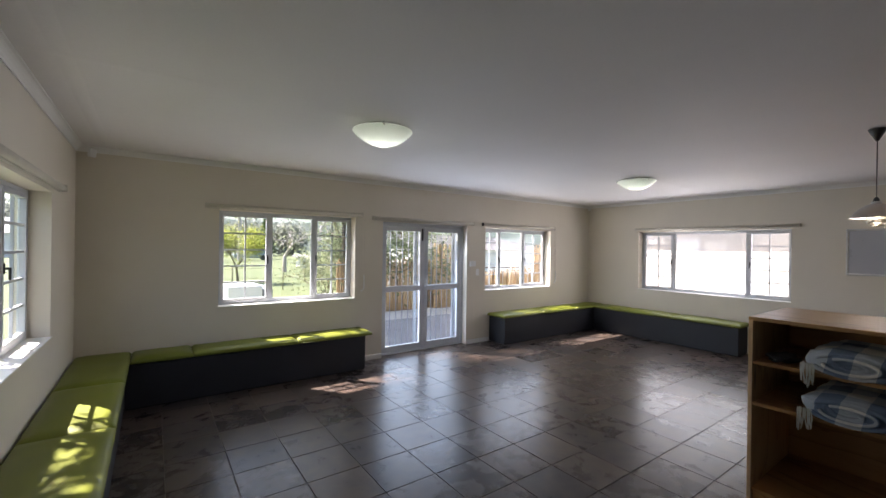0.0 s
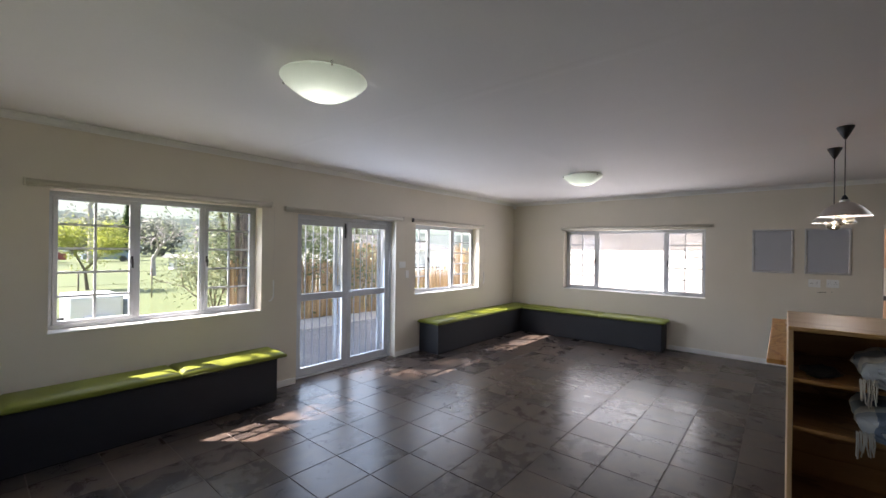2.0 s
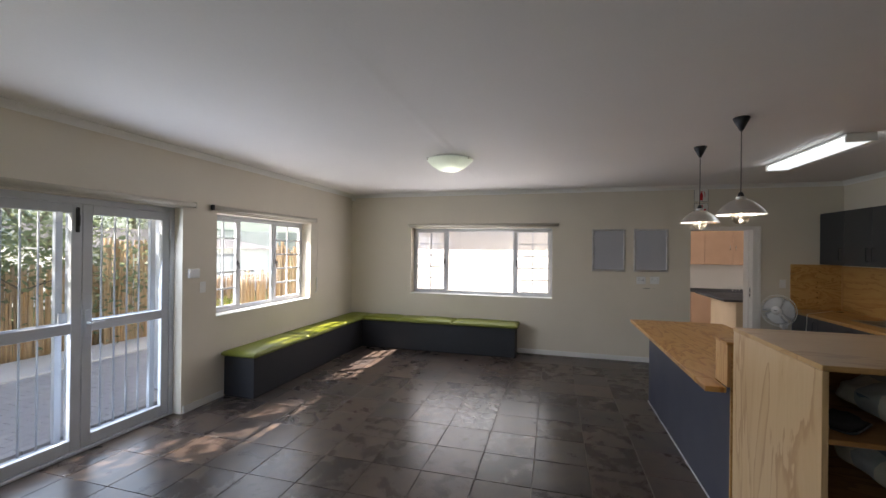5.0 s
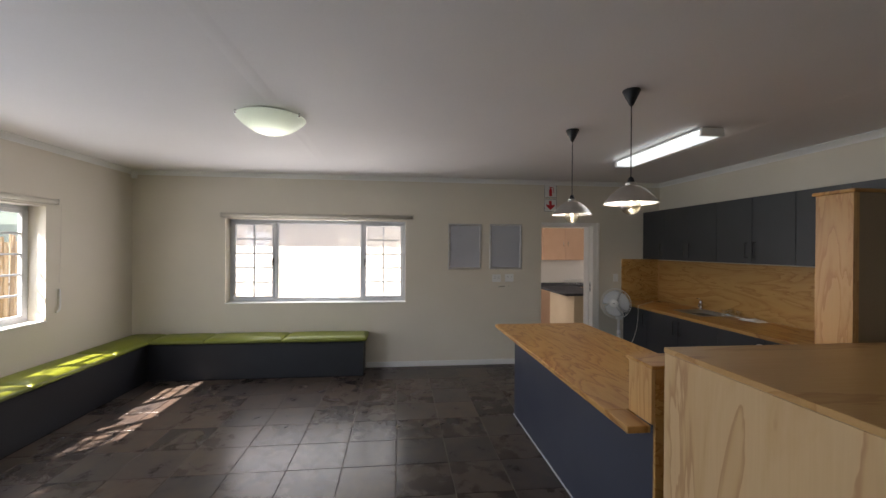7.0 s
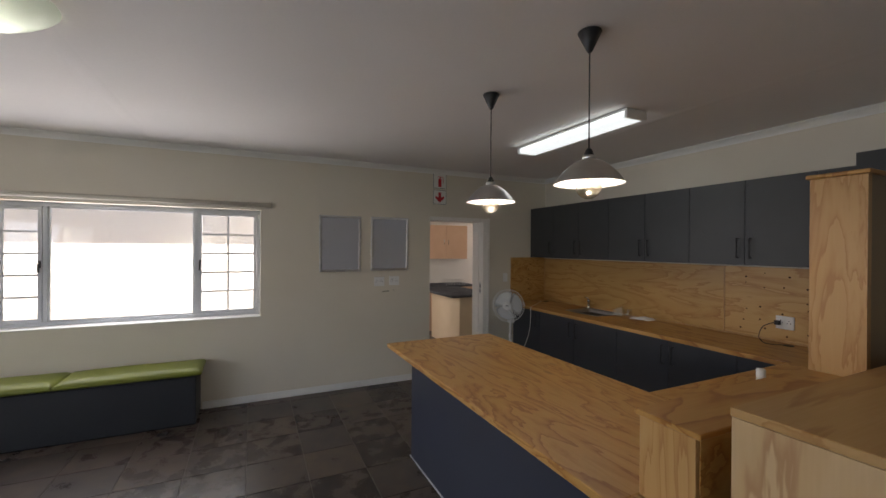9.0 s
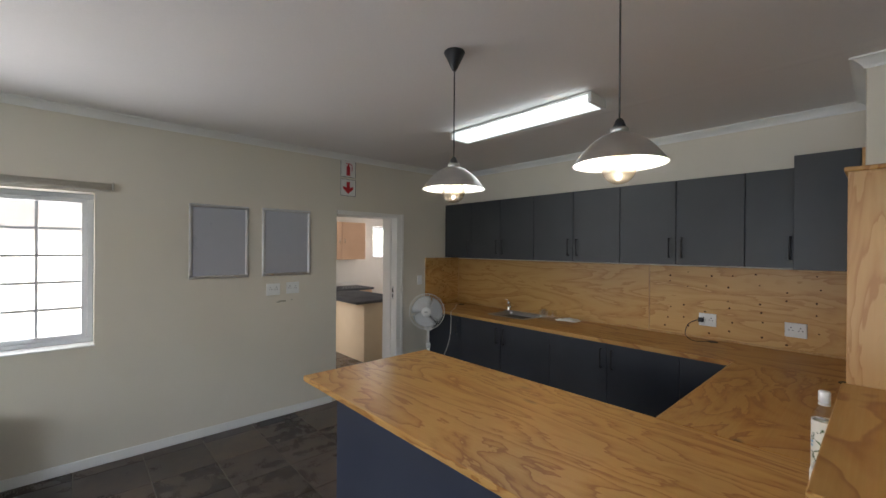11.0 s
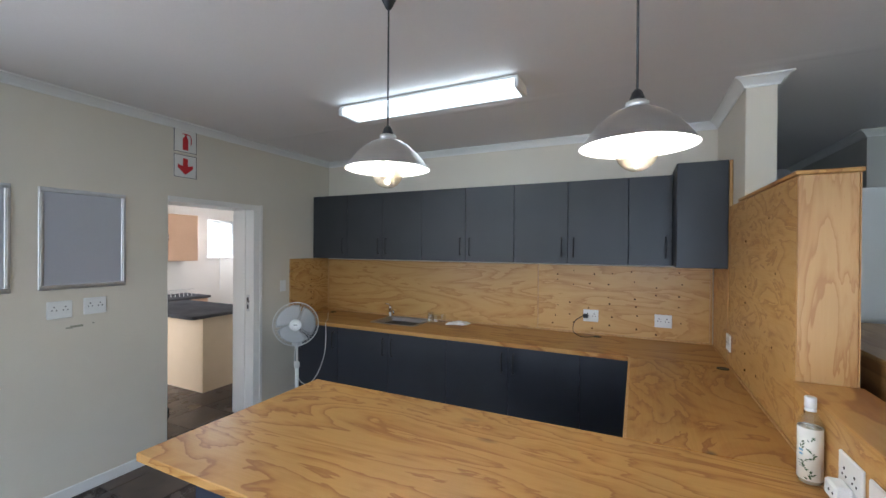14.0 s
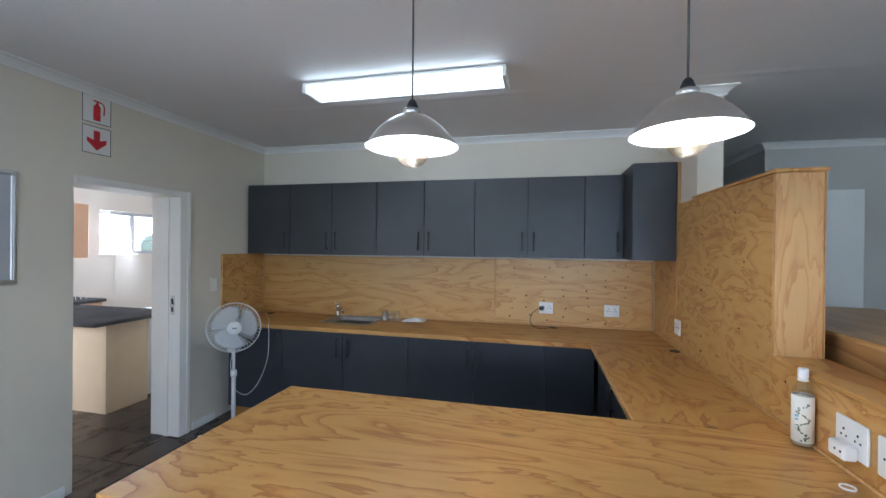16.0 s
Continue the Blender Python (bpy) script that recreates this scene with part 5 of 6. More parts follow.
def tube_light():
    x0, x1, y0, y1 = 6.12, 7.41, -0.150, 0.055
    root = thing("fluorescent_light", (6.76, -0.05, TOP), "long lit fluorescent ceiling light with white end caps", "ceiling light")
    part("tray", B(x0 + 0.004, x1 - 0.004, y0 + 0.001, y1 - 0.001, TOP - 0.020, TOP - 0.0065, bevel=0.003), white_plastic, root, "white metal back tray")
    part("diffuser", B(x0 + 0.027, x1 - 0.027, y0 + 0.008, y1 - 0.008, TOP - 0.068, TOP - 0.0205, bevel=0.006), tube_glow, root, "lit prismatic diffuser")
    for a, b in ((x0, x0 + 0.026), (x1 - 0.026, x1)):
        part("end_cap", B(a, b, y0, y1, TOP - 0.074, TOP - 0.0207, bevel=0.004), white_plastic, root)
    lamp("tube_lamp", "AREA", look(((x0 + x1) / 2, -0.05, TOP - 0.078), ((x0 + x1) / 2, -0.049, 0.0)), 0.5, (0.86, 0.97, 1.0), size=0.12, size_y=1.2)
    for y, way in ((y0 - 0.004, -1), (y1 + 0.004, 1)):
        lamp("tube_side_lamp", "AREA", look(((x0 + x1) / 2, y, TOP - 0.044), ((x0 + x1) / 2, y + way, TOP - 0.044)), 0.065, (0.80, 0.96, 1.0), size=1.2, size_y=0.045)


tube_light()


# ---- things on the walls ----
def snap_frame(u0, u1, z0, z1):
    root = thing("poster_frame", on_east((u0 + u1) / 2, 0, z0), "silver poster frame holding a blank grey sheet", "picture frame", "empty poster frames")
    w = 0.028
    for a, b, c, d in ((u0, u1, z1 - w, z1), (u0, u1, z0, z0 + w), (u0, u0 + w, z0 + w, z1 - w), (u1 - w, u1, z0 + w, z1 - w)):
        bm = slab(bmesh.new(), on_east, a, b, -0.014, -0.001, c, d, 0.004)
        part("frame_profile", bm, frame_silver, root)
        if b - a > d - c:
            slab_in = (a + 0.02, b - 0.02, (c + d) / 2 - 0.004, (c + d) / 2 + 0.004)
        else:
            slab_in = ((a + b) / 2 - 0.004, (a + b) / 2 + 0.004, c, d)
        part("frame_ridge", slab(bmesh.new(), on_east, slab_in[0], slab_in[1], -0.018, -0.0142, slab_in[2], slab_in[3], 0.001), frame_silver, root)
    part("sheet", slab(bmesh.new(), on_east, u0 + w, u1 - w, -0.007, -0.001, z0 + w, z1 - w), poster_grey, root, "blank grey sheet")


snap_frame(1.262, 1.738, 1.365, 2.012)
snap_frame(0.668, 1.142, 1.368, 2.015)


def sign(u, z, what):
    """A red pictogram sign on a white plate with a thin black line."""
    s = 0.085
    root = thing("safety_sign", on_east(u, 0, z), "white sign with a red fire extinguisher picture" if what == "extinguisher" else "white sign with a red arrow pointing down", "sign", "fire safety signs")
    part("plate", slab(bmesh.new(), on_east, u - s, u + s, -0.004, -0.0005, z - s * 0.98, z + s * 0.98, 0.001), sign_white, root)
    bm = bmesh.new()
    k, t = s * 0.98, 0.0035
    root.scale = (1.0, 1.1, 1.1)
    for a, b, c, d in ((-k, k, k - t, k), (-k, k, -k, -k + t), (-k, -k + t, -k + t, k - t), (k - t, k, -k + t, k - t)):
        slab(bm, on_east, u + a, u + b, -0.0052, -0.0041, z + c, z + d)
    part("border", bm, black_plastic, root, "thin black border")
    bm = bmesh.new()
    if what == "arrow":
        pts = [(-0.018, 0.058), (0.018, 0.058), (0.018, 0.0), (0.056, 0.012), (0.056, -0.012), (0.0, -0.062), (-0.056, -0.012), (-0.056, 0.012), (-0.018, 0.0)]
        front = [bm.verts.new(on_east(u + a, -0.0054, z + b)) for a, b in pts]
        back = [bm.verts.new(on_east(u + a, -0.0041, z + b)) for a, b in pts]
        bm.faces.new(front)
        for i in range(len(pts)):
            bm.faces.new((front[i], front[(i + 1) % len(pts)], back[(i + 1) % len(pts)], back[i]))
        part("arrow", bm, red_print, root, "red downward arrow")
    else:
        slab(bm, on_east, u - 0.020, u + 0.020, -0.0056, -0.0041, z - 0.066, z + 0.024)
        slab(bm, on_east, u - 0.013, u + 0.009, -0.0056, -0.0041, z + 0.024, z + 0.036)
        slab(bm, on_east, u - 0.008, u + 0.004, -0.0056, -0.0041, z + 0.036, z + 0.048)
        slab(bm, on_east, u - 0.018, u + 0.022, -0.0056, -0.0041, z + 0.048, z + 0.056)
        cord(bm, curve([on_east(u - 0.004, -0.005, z + 0.050), on_east(u - 0.032, -0.005, z + 0.046), on_east(u - 0.043, -0.005, z + 0.020), on_east(u - 0.040, -0.005, z - 0.022)], 5), 0.0035, 6)
        part("extinguisher", bm, red_print, root, "red fire extinguisher picture")


sign(0.24, 2.505, "extinguisher")
sign(0.24, 2.300, "arrow")


def sensor(x, y, wx, wy, z=2.585):
    root = thing("motion_detector", (x, y, z), "small white alarm detector high in the corner", "detector", "alarm detectors")
    bm = B(-0.032, 0.032, -0.022, 0.022, -0.045, 0.04, bevel=0.010, segments=2)
    turn = Matrix.Translation((x, y, z)) @ Matrix.Rotation(math.atan2(-wx, wy), 4, "Z") @ Matrix.Rotation(radians(-12), 4, "X")
    bm.transform(turn)
    part("case", bm, white_plastic, root)
    bm = B(-0.022, 0.022, 0.020, 0.026, -0.03, 0.0, bevel=0.004)
    bm.transform(turn)
    part("lens", bm, white_plastic, root)
    part("bracket", B(min(x, x - wx * 0.06), max(x, x - wx * 0.06) + 0.004, min(y, y - wy * 0.06), max(y, y - wy * 0.06) + 0.004, z - 0.01, z + 0.01), white_plastic, root)


sensor(0.38, 5.835, 0.5, -0.8)
sensor(8.79, 5.84, -0.7, -0.7)
# a chipped patch under the east sockets
chip = mottled("bare_plaster_chip", (0.20, 0.22, 0.15), (0.36, 0.34, 0.27), 0.9, 40, 200, 0.3)
for u, z, w, h in ((0.945, 1.118, 0.034, 0.007), (0.985, 1.112, 0.018, 0.005), (0.855, 1.126, 0.006, 0.004)):
    solid("wall_chip", slab(bmesh.new(), on_east, u - w, u + w, -0.0012, -0.0002, z - h, z + h), chip, "small chipped plug hole in the painted wall", "wall damage", kind="structure")


# ---- standing fan ----
def fan():
    x, y, zc = 8.40, -0.53, 0.92
    aim = Vector((-0.66, 0.75, 0.05)).normalized()
    q = aim.to_track_quat("Z", "Y")
    root = thing("pedestal_fan", (x, y, 0), "white pedestal fan with a wire cage standing by the doorway", "fan")
    back = Vector((x, y, zc)) - aim * 0.05
    m = Matrix.Translation((x, y, zc)) @ q.to_matrix().to_4x4()
    for a in (35, 125, 215, 305):
        c, s = math.cos(radians(a)), math.sin(radians(a))
        part("foot", cord(bmesh.new(), [(back.x, back.y, 0.05), (back.x + 0.1 * c, back.y + 0.1 * s, 0.035), (back.x + 0.26 * c, back.y + 0.26 * s, 0.018)], 0.016, 8), white_plastic, root)
    bx, by = back.x - aim.x * 0.09, back.y - aim.y * 0.09
    part("pole", tube(bmesh.new(), (bx, by, 0.04), (bx, by, 0.50), 0.017, sides=14), white_plastic, root)
    part("upper_pole", tube(bmesh.new(), (bx, by, 0.50), (bx, by, 0.86), 0.012, sides=14), white_plastic, root)
    part("collar", lathe(bmesh.new(), (bx, by, 0.47), [(0, 0), (0.024, 0), (0.026, 0.02), (0.026, 0.05), (0.018, 0.06), (0, 0.06)], 18), white_plastic, root)
    part("control_box", B(bx - 0.04, bx + 0.04, by - 0.035, by + 0.035, 0.68, 0.80, bevel=0.012, segments=2), white_plastic, root)
    bm = lathe(bmesh.new(), (0, 0, 0), [(0, -0.20), (0.045, -0.195), (0.062, -0.17), (0.066, -0.09), (0.058, -0.075), (0, -0.075)], 24)
    bm.transform(m)
    part("motor", bm, white_plastic, root)
    cage = bmesh.new()
    for k in range(44):
        a = 2 * math.pi * k / 44
        c, s = math.cos(a), math.sin(a)
        pts = [(0.05 * c, 0.05 * s, 0.055), (0.10 * c, 0.10 * s, 0.052), (0.17 * c, 0.17 * s, 0.036), (0.20 * c, 0.20 * s, 0.0)]
        cord(cage, pts, 0.0014, 4)
        pts = [(0.06 * c, 0.06 * s, -0.075), (0.12 * c, 0.12 * s, -0.070), (0.18 * c, 0.18 * s, -0.045), (0.20 * c, 0.20 * s, 0.0)]
        cord(cage, pts, 0.0014, 4)
    for r, z in ((0.203, 0.0), (0.13, 0.046), (0.165, 0.037)):
        ring = [(r * math.cos(2 * math.pi * i / 40), r * math.sin(2 * math.pi * i / 40), z) for i in range(41)]
        cord(cage, ring, 0.004 if r > 0.2 else 0.0013, 6)
    cage.transform(m)
    part("cage", cage, white_plastic, root, "white wire cage")
    hub = lathe(bmesh.new(), (0, 0, 0), [(0, 0.066), (0.05, 0.064), (0.054, 0.058), (0.054, 0.050), (0, 0.050)], 28)
    hub.transform(m)
    part("badge", hub, white_plastic, root)
    dot = B(-0.018, 0.018, -0.006, 0.006, 0.0665, 0.0675)
    dot.transform(m)
    part("badge_mark", dot, ink_grey, root)
    for k in range(3):
        bm = bmesh.new()
        rows = []
        for i in range(9):
            r = 0.035 + 0.145 * i / 8
            row = []
            for j in range(6):
                sp = (j / 5 - 0.5) * (1.85 + 0.2 * math.sin(math.pi * i / 8))
                a = 2 * math.pi * k / 3 + sp + 0.25 * i / 8
                row.append(bm.verts.new((r * math.cos(a), r * math.sin(a), -0.012 + sp * 0.022)))
            rows.append(row)
        for a, b in zip(rows, rows[1:]):
            for j in range(5):
                bm.faces.new((a[j], a[j + 1], b[j + 1], b[j])).smooth = True
        bmesh.ops.solidify(bm, geom=list(bm.faces), thickness=0.002)
        bm.transform(m)
        part("blade", bm, blade_plastic, root, "translucent pale blue-grey blade")
    pts = [(bx + 0.02, by, 0.70), (8.500, -0.620, 0.650), (8.520, -0.630, 0.570), (8.520, -0.650, 0.440), (8.500, -0.680, 0.330), (8.410, -0.700, 0.300), (8.310, -0.720, 0.410), (8.240, -0.740, 0.610), (8.240, -0.760, 0.800), (8.26, -0.778, 0.905), (8.34, -0.90, 0.914), (8.645, -1.25, 0.912)]
    part("mains_lead", cord(bmesh.new(), curve(pts, 10), 0.003, 6), white_plastic, root, "white mains lead running up to the worktop")


blade_plastic = material("smoky_blade_plastic", 0.35, 0, (0.82, 0.84, 0.85), Transmission_Weight=0.35)
fan()

# the pale screen board behind the bookcase
root = thing("screen_board", (4.3, -0.95, 0), "large pale grey screen board standing behind the bookcase", "board")
part("sheet", B(3.80, 4.775, -0.98, -0.955, 0.10, 2.03, bevel=0.004), grey_sheet, root)
for x in (3.90, 4.68):
    part("foot", B(x - 0.02, x + 0.02, -1.12, -0.80, 0.0, 0.10, bevel=0.006), frame_silver, root)


# ---- the scullery beyond the doorway ----
setting("scullery_wall_far", pierced("y", -3.6, 1.6, 12.0, 12.2, -0.05, TOP + 0.1, [(-3.16, -2.10, 1.45, 2.09)]), white_plaster, "white wall with a high window in the scullery", "wall")
# the opening is never in view; it is cut only for the added lamp
setting("scullery_wall_north", pierced("x", OUT_E, 12.2, 1.6, 1.75, -0.05, TOP + 0.1, [(9.35, 10.35, 1.02, 1.98)]), white_plaster, "white wall closing the scullery, with an unseen opening for added light", "wall")
setting("scullery_wall_south", B(OUT_E, 12.2, -3.75, -3.6, -0.05, TOP + 0.1), white_plaster, "white wall closing the scullery", "wall")
setting("scullery_floor", B(OUT_E, 12.2, -3.75, 1.75, -0.12, -0.006), grout, "dark grout bed of the scullery floor", "floor")
setting("scullery_ceiling", B(OUT_E, 12.2, -3.75, 1.75, TOP, TOP + 0.06), ceiling_paint, "white scullery ceiling", "ceiling")
casement_window("window_5", on_far, (-3.16, -2.10, 1.45, 2.09), [(0, 0.5, 1, 1, ""), (0.5, 1, 1, 1, "")], "high white scullery window with horizontal bars", 0.06, sill=True)
root = thing("window_bars", (11.98, -2.3, 1.5), "white horizontal burglar bars inside the scullery window", "bars")
for z in (1.66, 1.86):
    part("bar", tube(bmesh.new(), (11.985, -3.14, z), (11.985, -2.12, z), 0.008, sides=8), gloss_white, root)


def scullery_cabinet(y0, y1, z0, z1, x0, x1, doors, mat, name, label):
    root = thing(name, (x1, (y0 + y1) / 2, z0), label, "cabinet", "peach scullery cabinets")
    part("body", B(x0 + 0.02, x1, y0 + 0.001, y1 - 0.001, z0, z1, bevel=0.002), mat, root)
    w = (y1 - y0) / doors
    for i in range(doors):
        d = part("door", B(x0, x0 + 0.018, y0 + w * i + 0.003, y0 + w * (i + 1) - 0.003, z0 + 0.003, z1 - 0.003, bevel=0.004), mat, root)
        y = y0 + w * i + (0.05 if i % 2 else w - 0.05)
        part("handle", tube(bmesh.new(), (x0 - 0.02, y, (z0 + z1) / 2 - 0.05), (x0 - 0.02, y, (z0 + z1) / 2 + 0.05), 0.005, sides=8), steel, d)


scullery_cabinet(-1.72, 0.30, 1.42, 2.12, 11.66, 11.998, 4, peach, "wall_cabinet", "peach laminate wall cabinet in the scullery")
scullery_cabinet(-1.72, 0.90, 0.0, 0.86, 11.42, 11.998, 4, peach, "base_cabinet", "peach laminate base cabinet in the scullery")
solid("scullery_worktop", B(11.38, 11.998, -1.74, 0.92, 0.862, 0.90, bevel=0.004), grey_top, "dark grey worktop along the scullery wall", "worktop")
root = thing("breakfast_counter", (10.4, -0.85, 0), "scullery counter with beech panels under a dark grey top", "counter")
part("front_panel", B(9.90, 11.0, -0.63, -0.61, 0.0, 0.868, bevel=0.002), beech, root)
part("end_panel", B(9.88, 9.899, -1.03, -0.61, 0.0, 0.868, bevel=0.002), beech, root)
part("back_panel", B(9.90, 11.0, -1.03, -1.01, 0.0, 0.868, bevel=0.002), beech, root)
part("top", B(9.69, 11.1, -1.20, -0.37, 0.870, 0.906, bevel=0.004), grey_top, root)
root = thing("washing_machine", (10.4, -1.46, 0), "white front of a washing machine with a dark top edge", "washing machine")
part("cabinet", B(9.93, 10.51, -1.66, -1.07, 0.02, 0.82, bevel=0.012, segments=2), white_plastic, root)
part("lid", B(9.94, 10.50, -1.65, -1.08, 0.821, 0.85, bevel=0.008), black_plastic, root, "dark lid")
part("feet", B(9.97, 10.47, -1.62, -1.11, 0.0, 0.0195), black_plastic, root)
root = thing("dish_rack", (11.7, -1.3, 0.90), "small white dish rack on the scullery worktop", "dish rack")
for k in range(8):
    part("wire", cord(bmesh.new(), curve([(11.50, -1.58 + 0.06 * k, 0.905), (11.52, -1.58 + 0.06 * k, 0.98), (11.62, -1.58 + 0.06 * k, 1.0), (11.80, -1.58 + 0.06 * k, 0.93)], 5), 0.004, 6), white_plastic, root)
bm = dark_bundle(0, 0, 0, 0.17)
bm.transform(Matrix.Translation((9.50, 0.20, 0.001)))
root = thing("black_bag", (9.42, 0.12, 0), "slack black bag on the floor inside the doorway", "bag")
part("bag_body", bm, black_cloth, root)
part("strap", cord(bmesh.new(), curve([(9.38, 0.06, 0.09), (9.34, 0.08, 0.17), (9.36, 0.16, 0.18), (9.42, 0.2, 0.1)], 6), 0.01, 6), black_cloth, root)
part("cable_trunking", B(11.988, 11.999, -2.33, -2.315, 0.9, 1.44), gloss_white, thing("wall_conduit", (11.99, -2.32, 0.9), "thin white conduit below the scullery window", "conduit"))
root = thing("water_tank", (13.6, -3.05, -0.3), "dark green plastic water tank outside the scullery window", "tank")
part("shell", lathe(bmesh.new(), (13.7, -4.85, -0.3), [(0, 0), (0.55, 0), (0.56, 0.1), (0.56, 1.9), (0.50, 2.05), (0.22, 2.2), (0.2, 2.28), (0, 2.28)], 30), tank_green, root)

# ---- outside ----
def strew(name, count, place, size, mat, label, category, parent=None, seed=1, kind=""):
    """Many small leaves, each a bent diamond of two triangles, at random places."""
    rr = random.Random(seed)
    verts, faces = [], []
    for i in range(count):
        c = Vector(place(rr))
        d = Vector((rr.gauss(0, 1), rr.gauss(0, 1), rr.gauss(0, 0.6))).normalized()
        e2 = d.cross(Vector((rr.gauss(0, 1), rr.gauss(0, 1), rr.gauss(0, 1)))).normalized()
        s = size * rr.uniform(0.6, 1.4)
        k = len(verts)
        verts += [c - d * s, c + e2 * s * 0.45, c + d * s, c - e2 * s * 0.45]
        faces += [(k, k + 1, k + 2, k + 3)]
    me = bpy.data.meshes.new(name)
    me.from_pydata([tuple(v) for v in verts], [], faces)
    me.materials.append(mat)
    ob = new(name, me)
    if parent is not None:
        ob.parent = parent
        ob.matrix_parent_inverse = Matrix.Translation(parent.location).inverted()
        if label:
            ob["label"] = label
    else:
        tagged(ob, label, category, kind=kind)
    return ob


def leaf_material(name, a, b):
    m = material(name, 0.5, 0, a)
    n = Nodes(m)
    g = n.add("NewGeometry")
    n.color(n.mix(g.outputs["Random Per Island"], a, b))
    n.put(n.b.inputs["Subsurface Weight"], 0.0)
    trans = n.add("BsdfTranslucent", Color=(*b, 1))
    mixer = n.add("MixShader", Fac=0.5)
    n.put(mixer.inputs[1], n.b.outputs[0])
    n.put(mixer.inputs[2], trans.outputs[0])
    n.put(m.node_tree.nodes["Material Output"].inputs["Surface"], mixer.outputs[0])
    return m


# this green is paled and greyed: haze and pane reflection put into the colour
leaf_a = leaf_material("haze_paled_green_leaves", (0.115, 0.145, 0.072), (0.22, 0.26, 0.14))
leaf_b = leaf_material("yellow_green_leaves", (0.17, 0.215, 0.035), (0.32, 0.35, 0.07))
leaf_c = leaf_material("dark_green_leaves", (0.025, 0.05, 0.018), (0.06, 0.10, 0.035))
leaf_d = leaf_material("grey_green_leaves", (0.12, 0.15, 0.085), (0.23, 0.26, 0.15))
# distance haze is mixed into the far leaves' colour
leaf_far = leaf_material("hazy_far_leaves", (0.13, 0.145, 0.12), (0.21, 0.225, 0.19))
bark = mottled("grey_brown_bark", (0.10, 0.075, 0.055), (0.19, 0.15, 0.115), 0.9, 8, 60, 0.6, distance=0.02)
pale_bark = mottled("pale_winter_bark", (0.34, 0.30, 0.285), (0.44, 0.40, 0.385), 0.9, 8, 60, 0.4, distance=0.02)
lawn_mat = mottled("short_winter_lawn", (0.062, 0.086, 0.026), (0.100, 0.122, 0.044), 0.9, 0.25, 18, 0.5, distance=0.03)
paving_mat = mottled("grey_concrete_paver", (0.27, 0.27, 0.285), (0.37, 0.365, 0.37), 0.8, 4, 60, 0.3)


def bamboo_material():
    m = material("split_cane", 0.55, 0, (0.5, 0.33, 0.13))
    n = Nodes(m)
    rnd = n.add("ObjectInfo").outputs["Random"]
    base = n.ramp(rnd, [(0.0, (0.46, 0.31, 0.16)), (0.35, (0.56, 0.40, 0.22)), (0.7, (0.64, 0.49, 0.30)), (1.0, (0.42, 0.31, 0.20))])
    streak = n.noise(n.coords((40, 40, 2)), 1.0, 3)
    n.color(n.mix(n.ramp(streak, [(0.4, (0, 0, 0)), (0.8, (0.6, 0.6, 0.6))]), base, (0.26, 0.14, 0.06)))
    n.bump(streak, 0.3, 0.004)
    mixer = n.add("MixShader", Fac=0.3)
    n.put(mixer.inputs[1], n.b.outputs[0])
    n.put(mixer.inputs[2], n.add("BsdfTranslucent", Color=base).outputs[0])
    n.put(m.node_tree.nodes["Material Output"].inputs["Surface"], mixer.outputs[0])
    return m


bamboo = bamboo_material()
setting("ground", B(-60, 90, OUT_N, 130, -0.45, -0.16), lawn_mat, "sunlit short lawn reaching to the far trees", "lawn")
setting("yard", B(OUT_E, 90, 1.75, OUT_N, -0.45, -0.16), paving_mat, "concrete yard strip beside the house", "yard")
setting("ground_west", B(-60, OUT_W, -20, OUT_N, -0.45, -0.161), lawn_mat, "short lawn beside the house", "lawn")
setting("ground_south", B(12.2, 90, -20, 1.75, -0.45, -0.162), lawn_mat, "short lawn behind the scullery", "lawn")
setting("patio_bed", B(2.9, 10.4, OUT_N, 9.9, -0.158, -0.056), grout, "sand bed of the paved patio", "patio")
setting("patio_kerb", B(2.9, 10.4, 8.72, 9.72, -0.055, 0.012, bevel=0.01), white_render, "pale concrete path along the patio edge", "path")
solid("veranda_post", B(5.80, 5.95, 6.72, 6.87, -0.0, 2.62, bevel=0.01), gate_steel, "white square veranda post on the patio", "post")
setting("door_step", B(3.6, 5.45, OUT_N + 0.001, 6.42, -0.055, -0.012, bevel=0.006), paving_mat, "concrete step outside the double door", "step")
setting("neighbour_wall", B(10.6, 10.8, 1.76, 7.7, -0.16, 2.80), neighbour_paint, "white sunlit wall close outside the wide window", "wall")
setting("neighbour_eave", B(9.98, 10.9, 1.76, 7.9, 2.81, 2.9, bevel=0.01), neighbour_paint, "white eave of the neighbouring building", "eave")
setting("roof_eave", B(-0.4, OUT_E + 0.1, OUT_N, 6.22, 2.625, 2.78, bevel=0.01), white_plaster, "white eave board over the windows", "eave")
setting("roof_slab_north", B(-0.4, OUT_E + 0.1, 1.9, 6.22, 2.79, 2.95), white_plaster, "flat roof over the large room", "roof")
setting("roof_slab", pierced("x", -0.4, 12.6, -4.6, 1.9, 2.79, 2.95, []), white_plaster, "flat roof over the rooms", "roof")


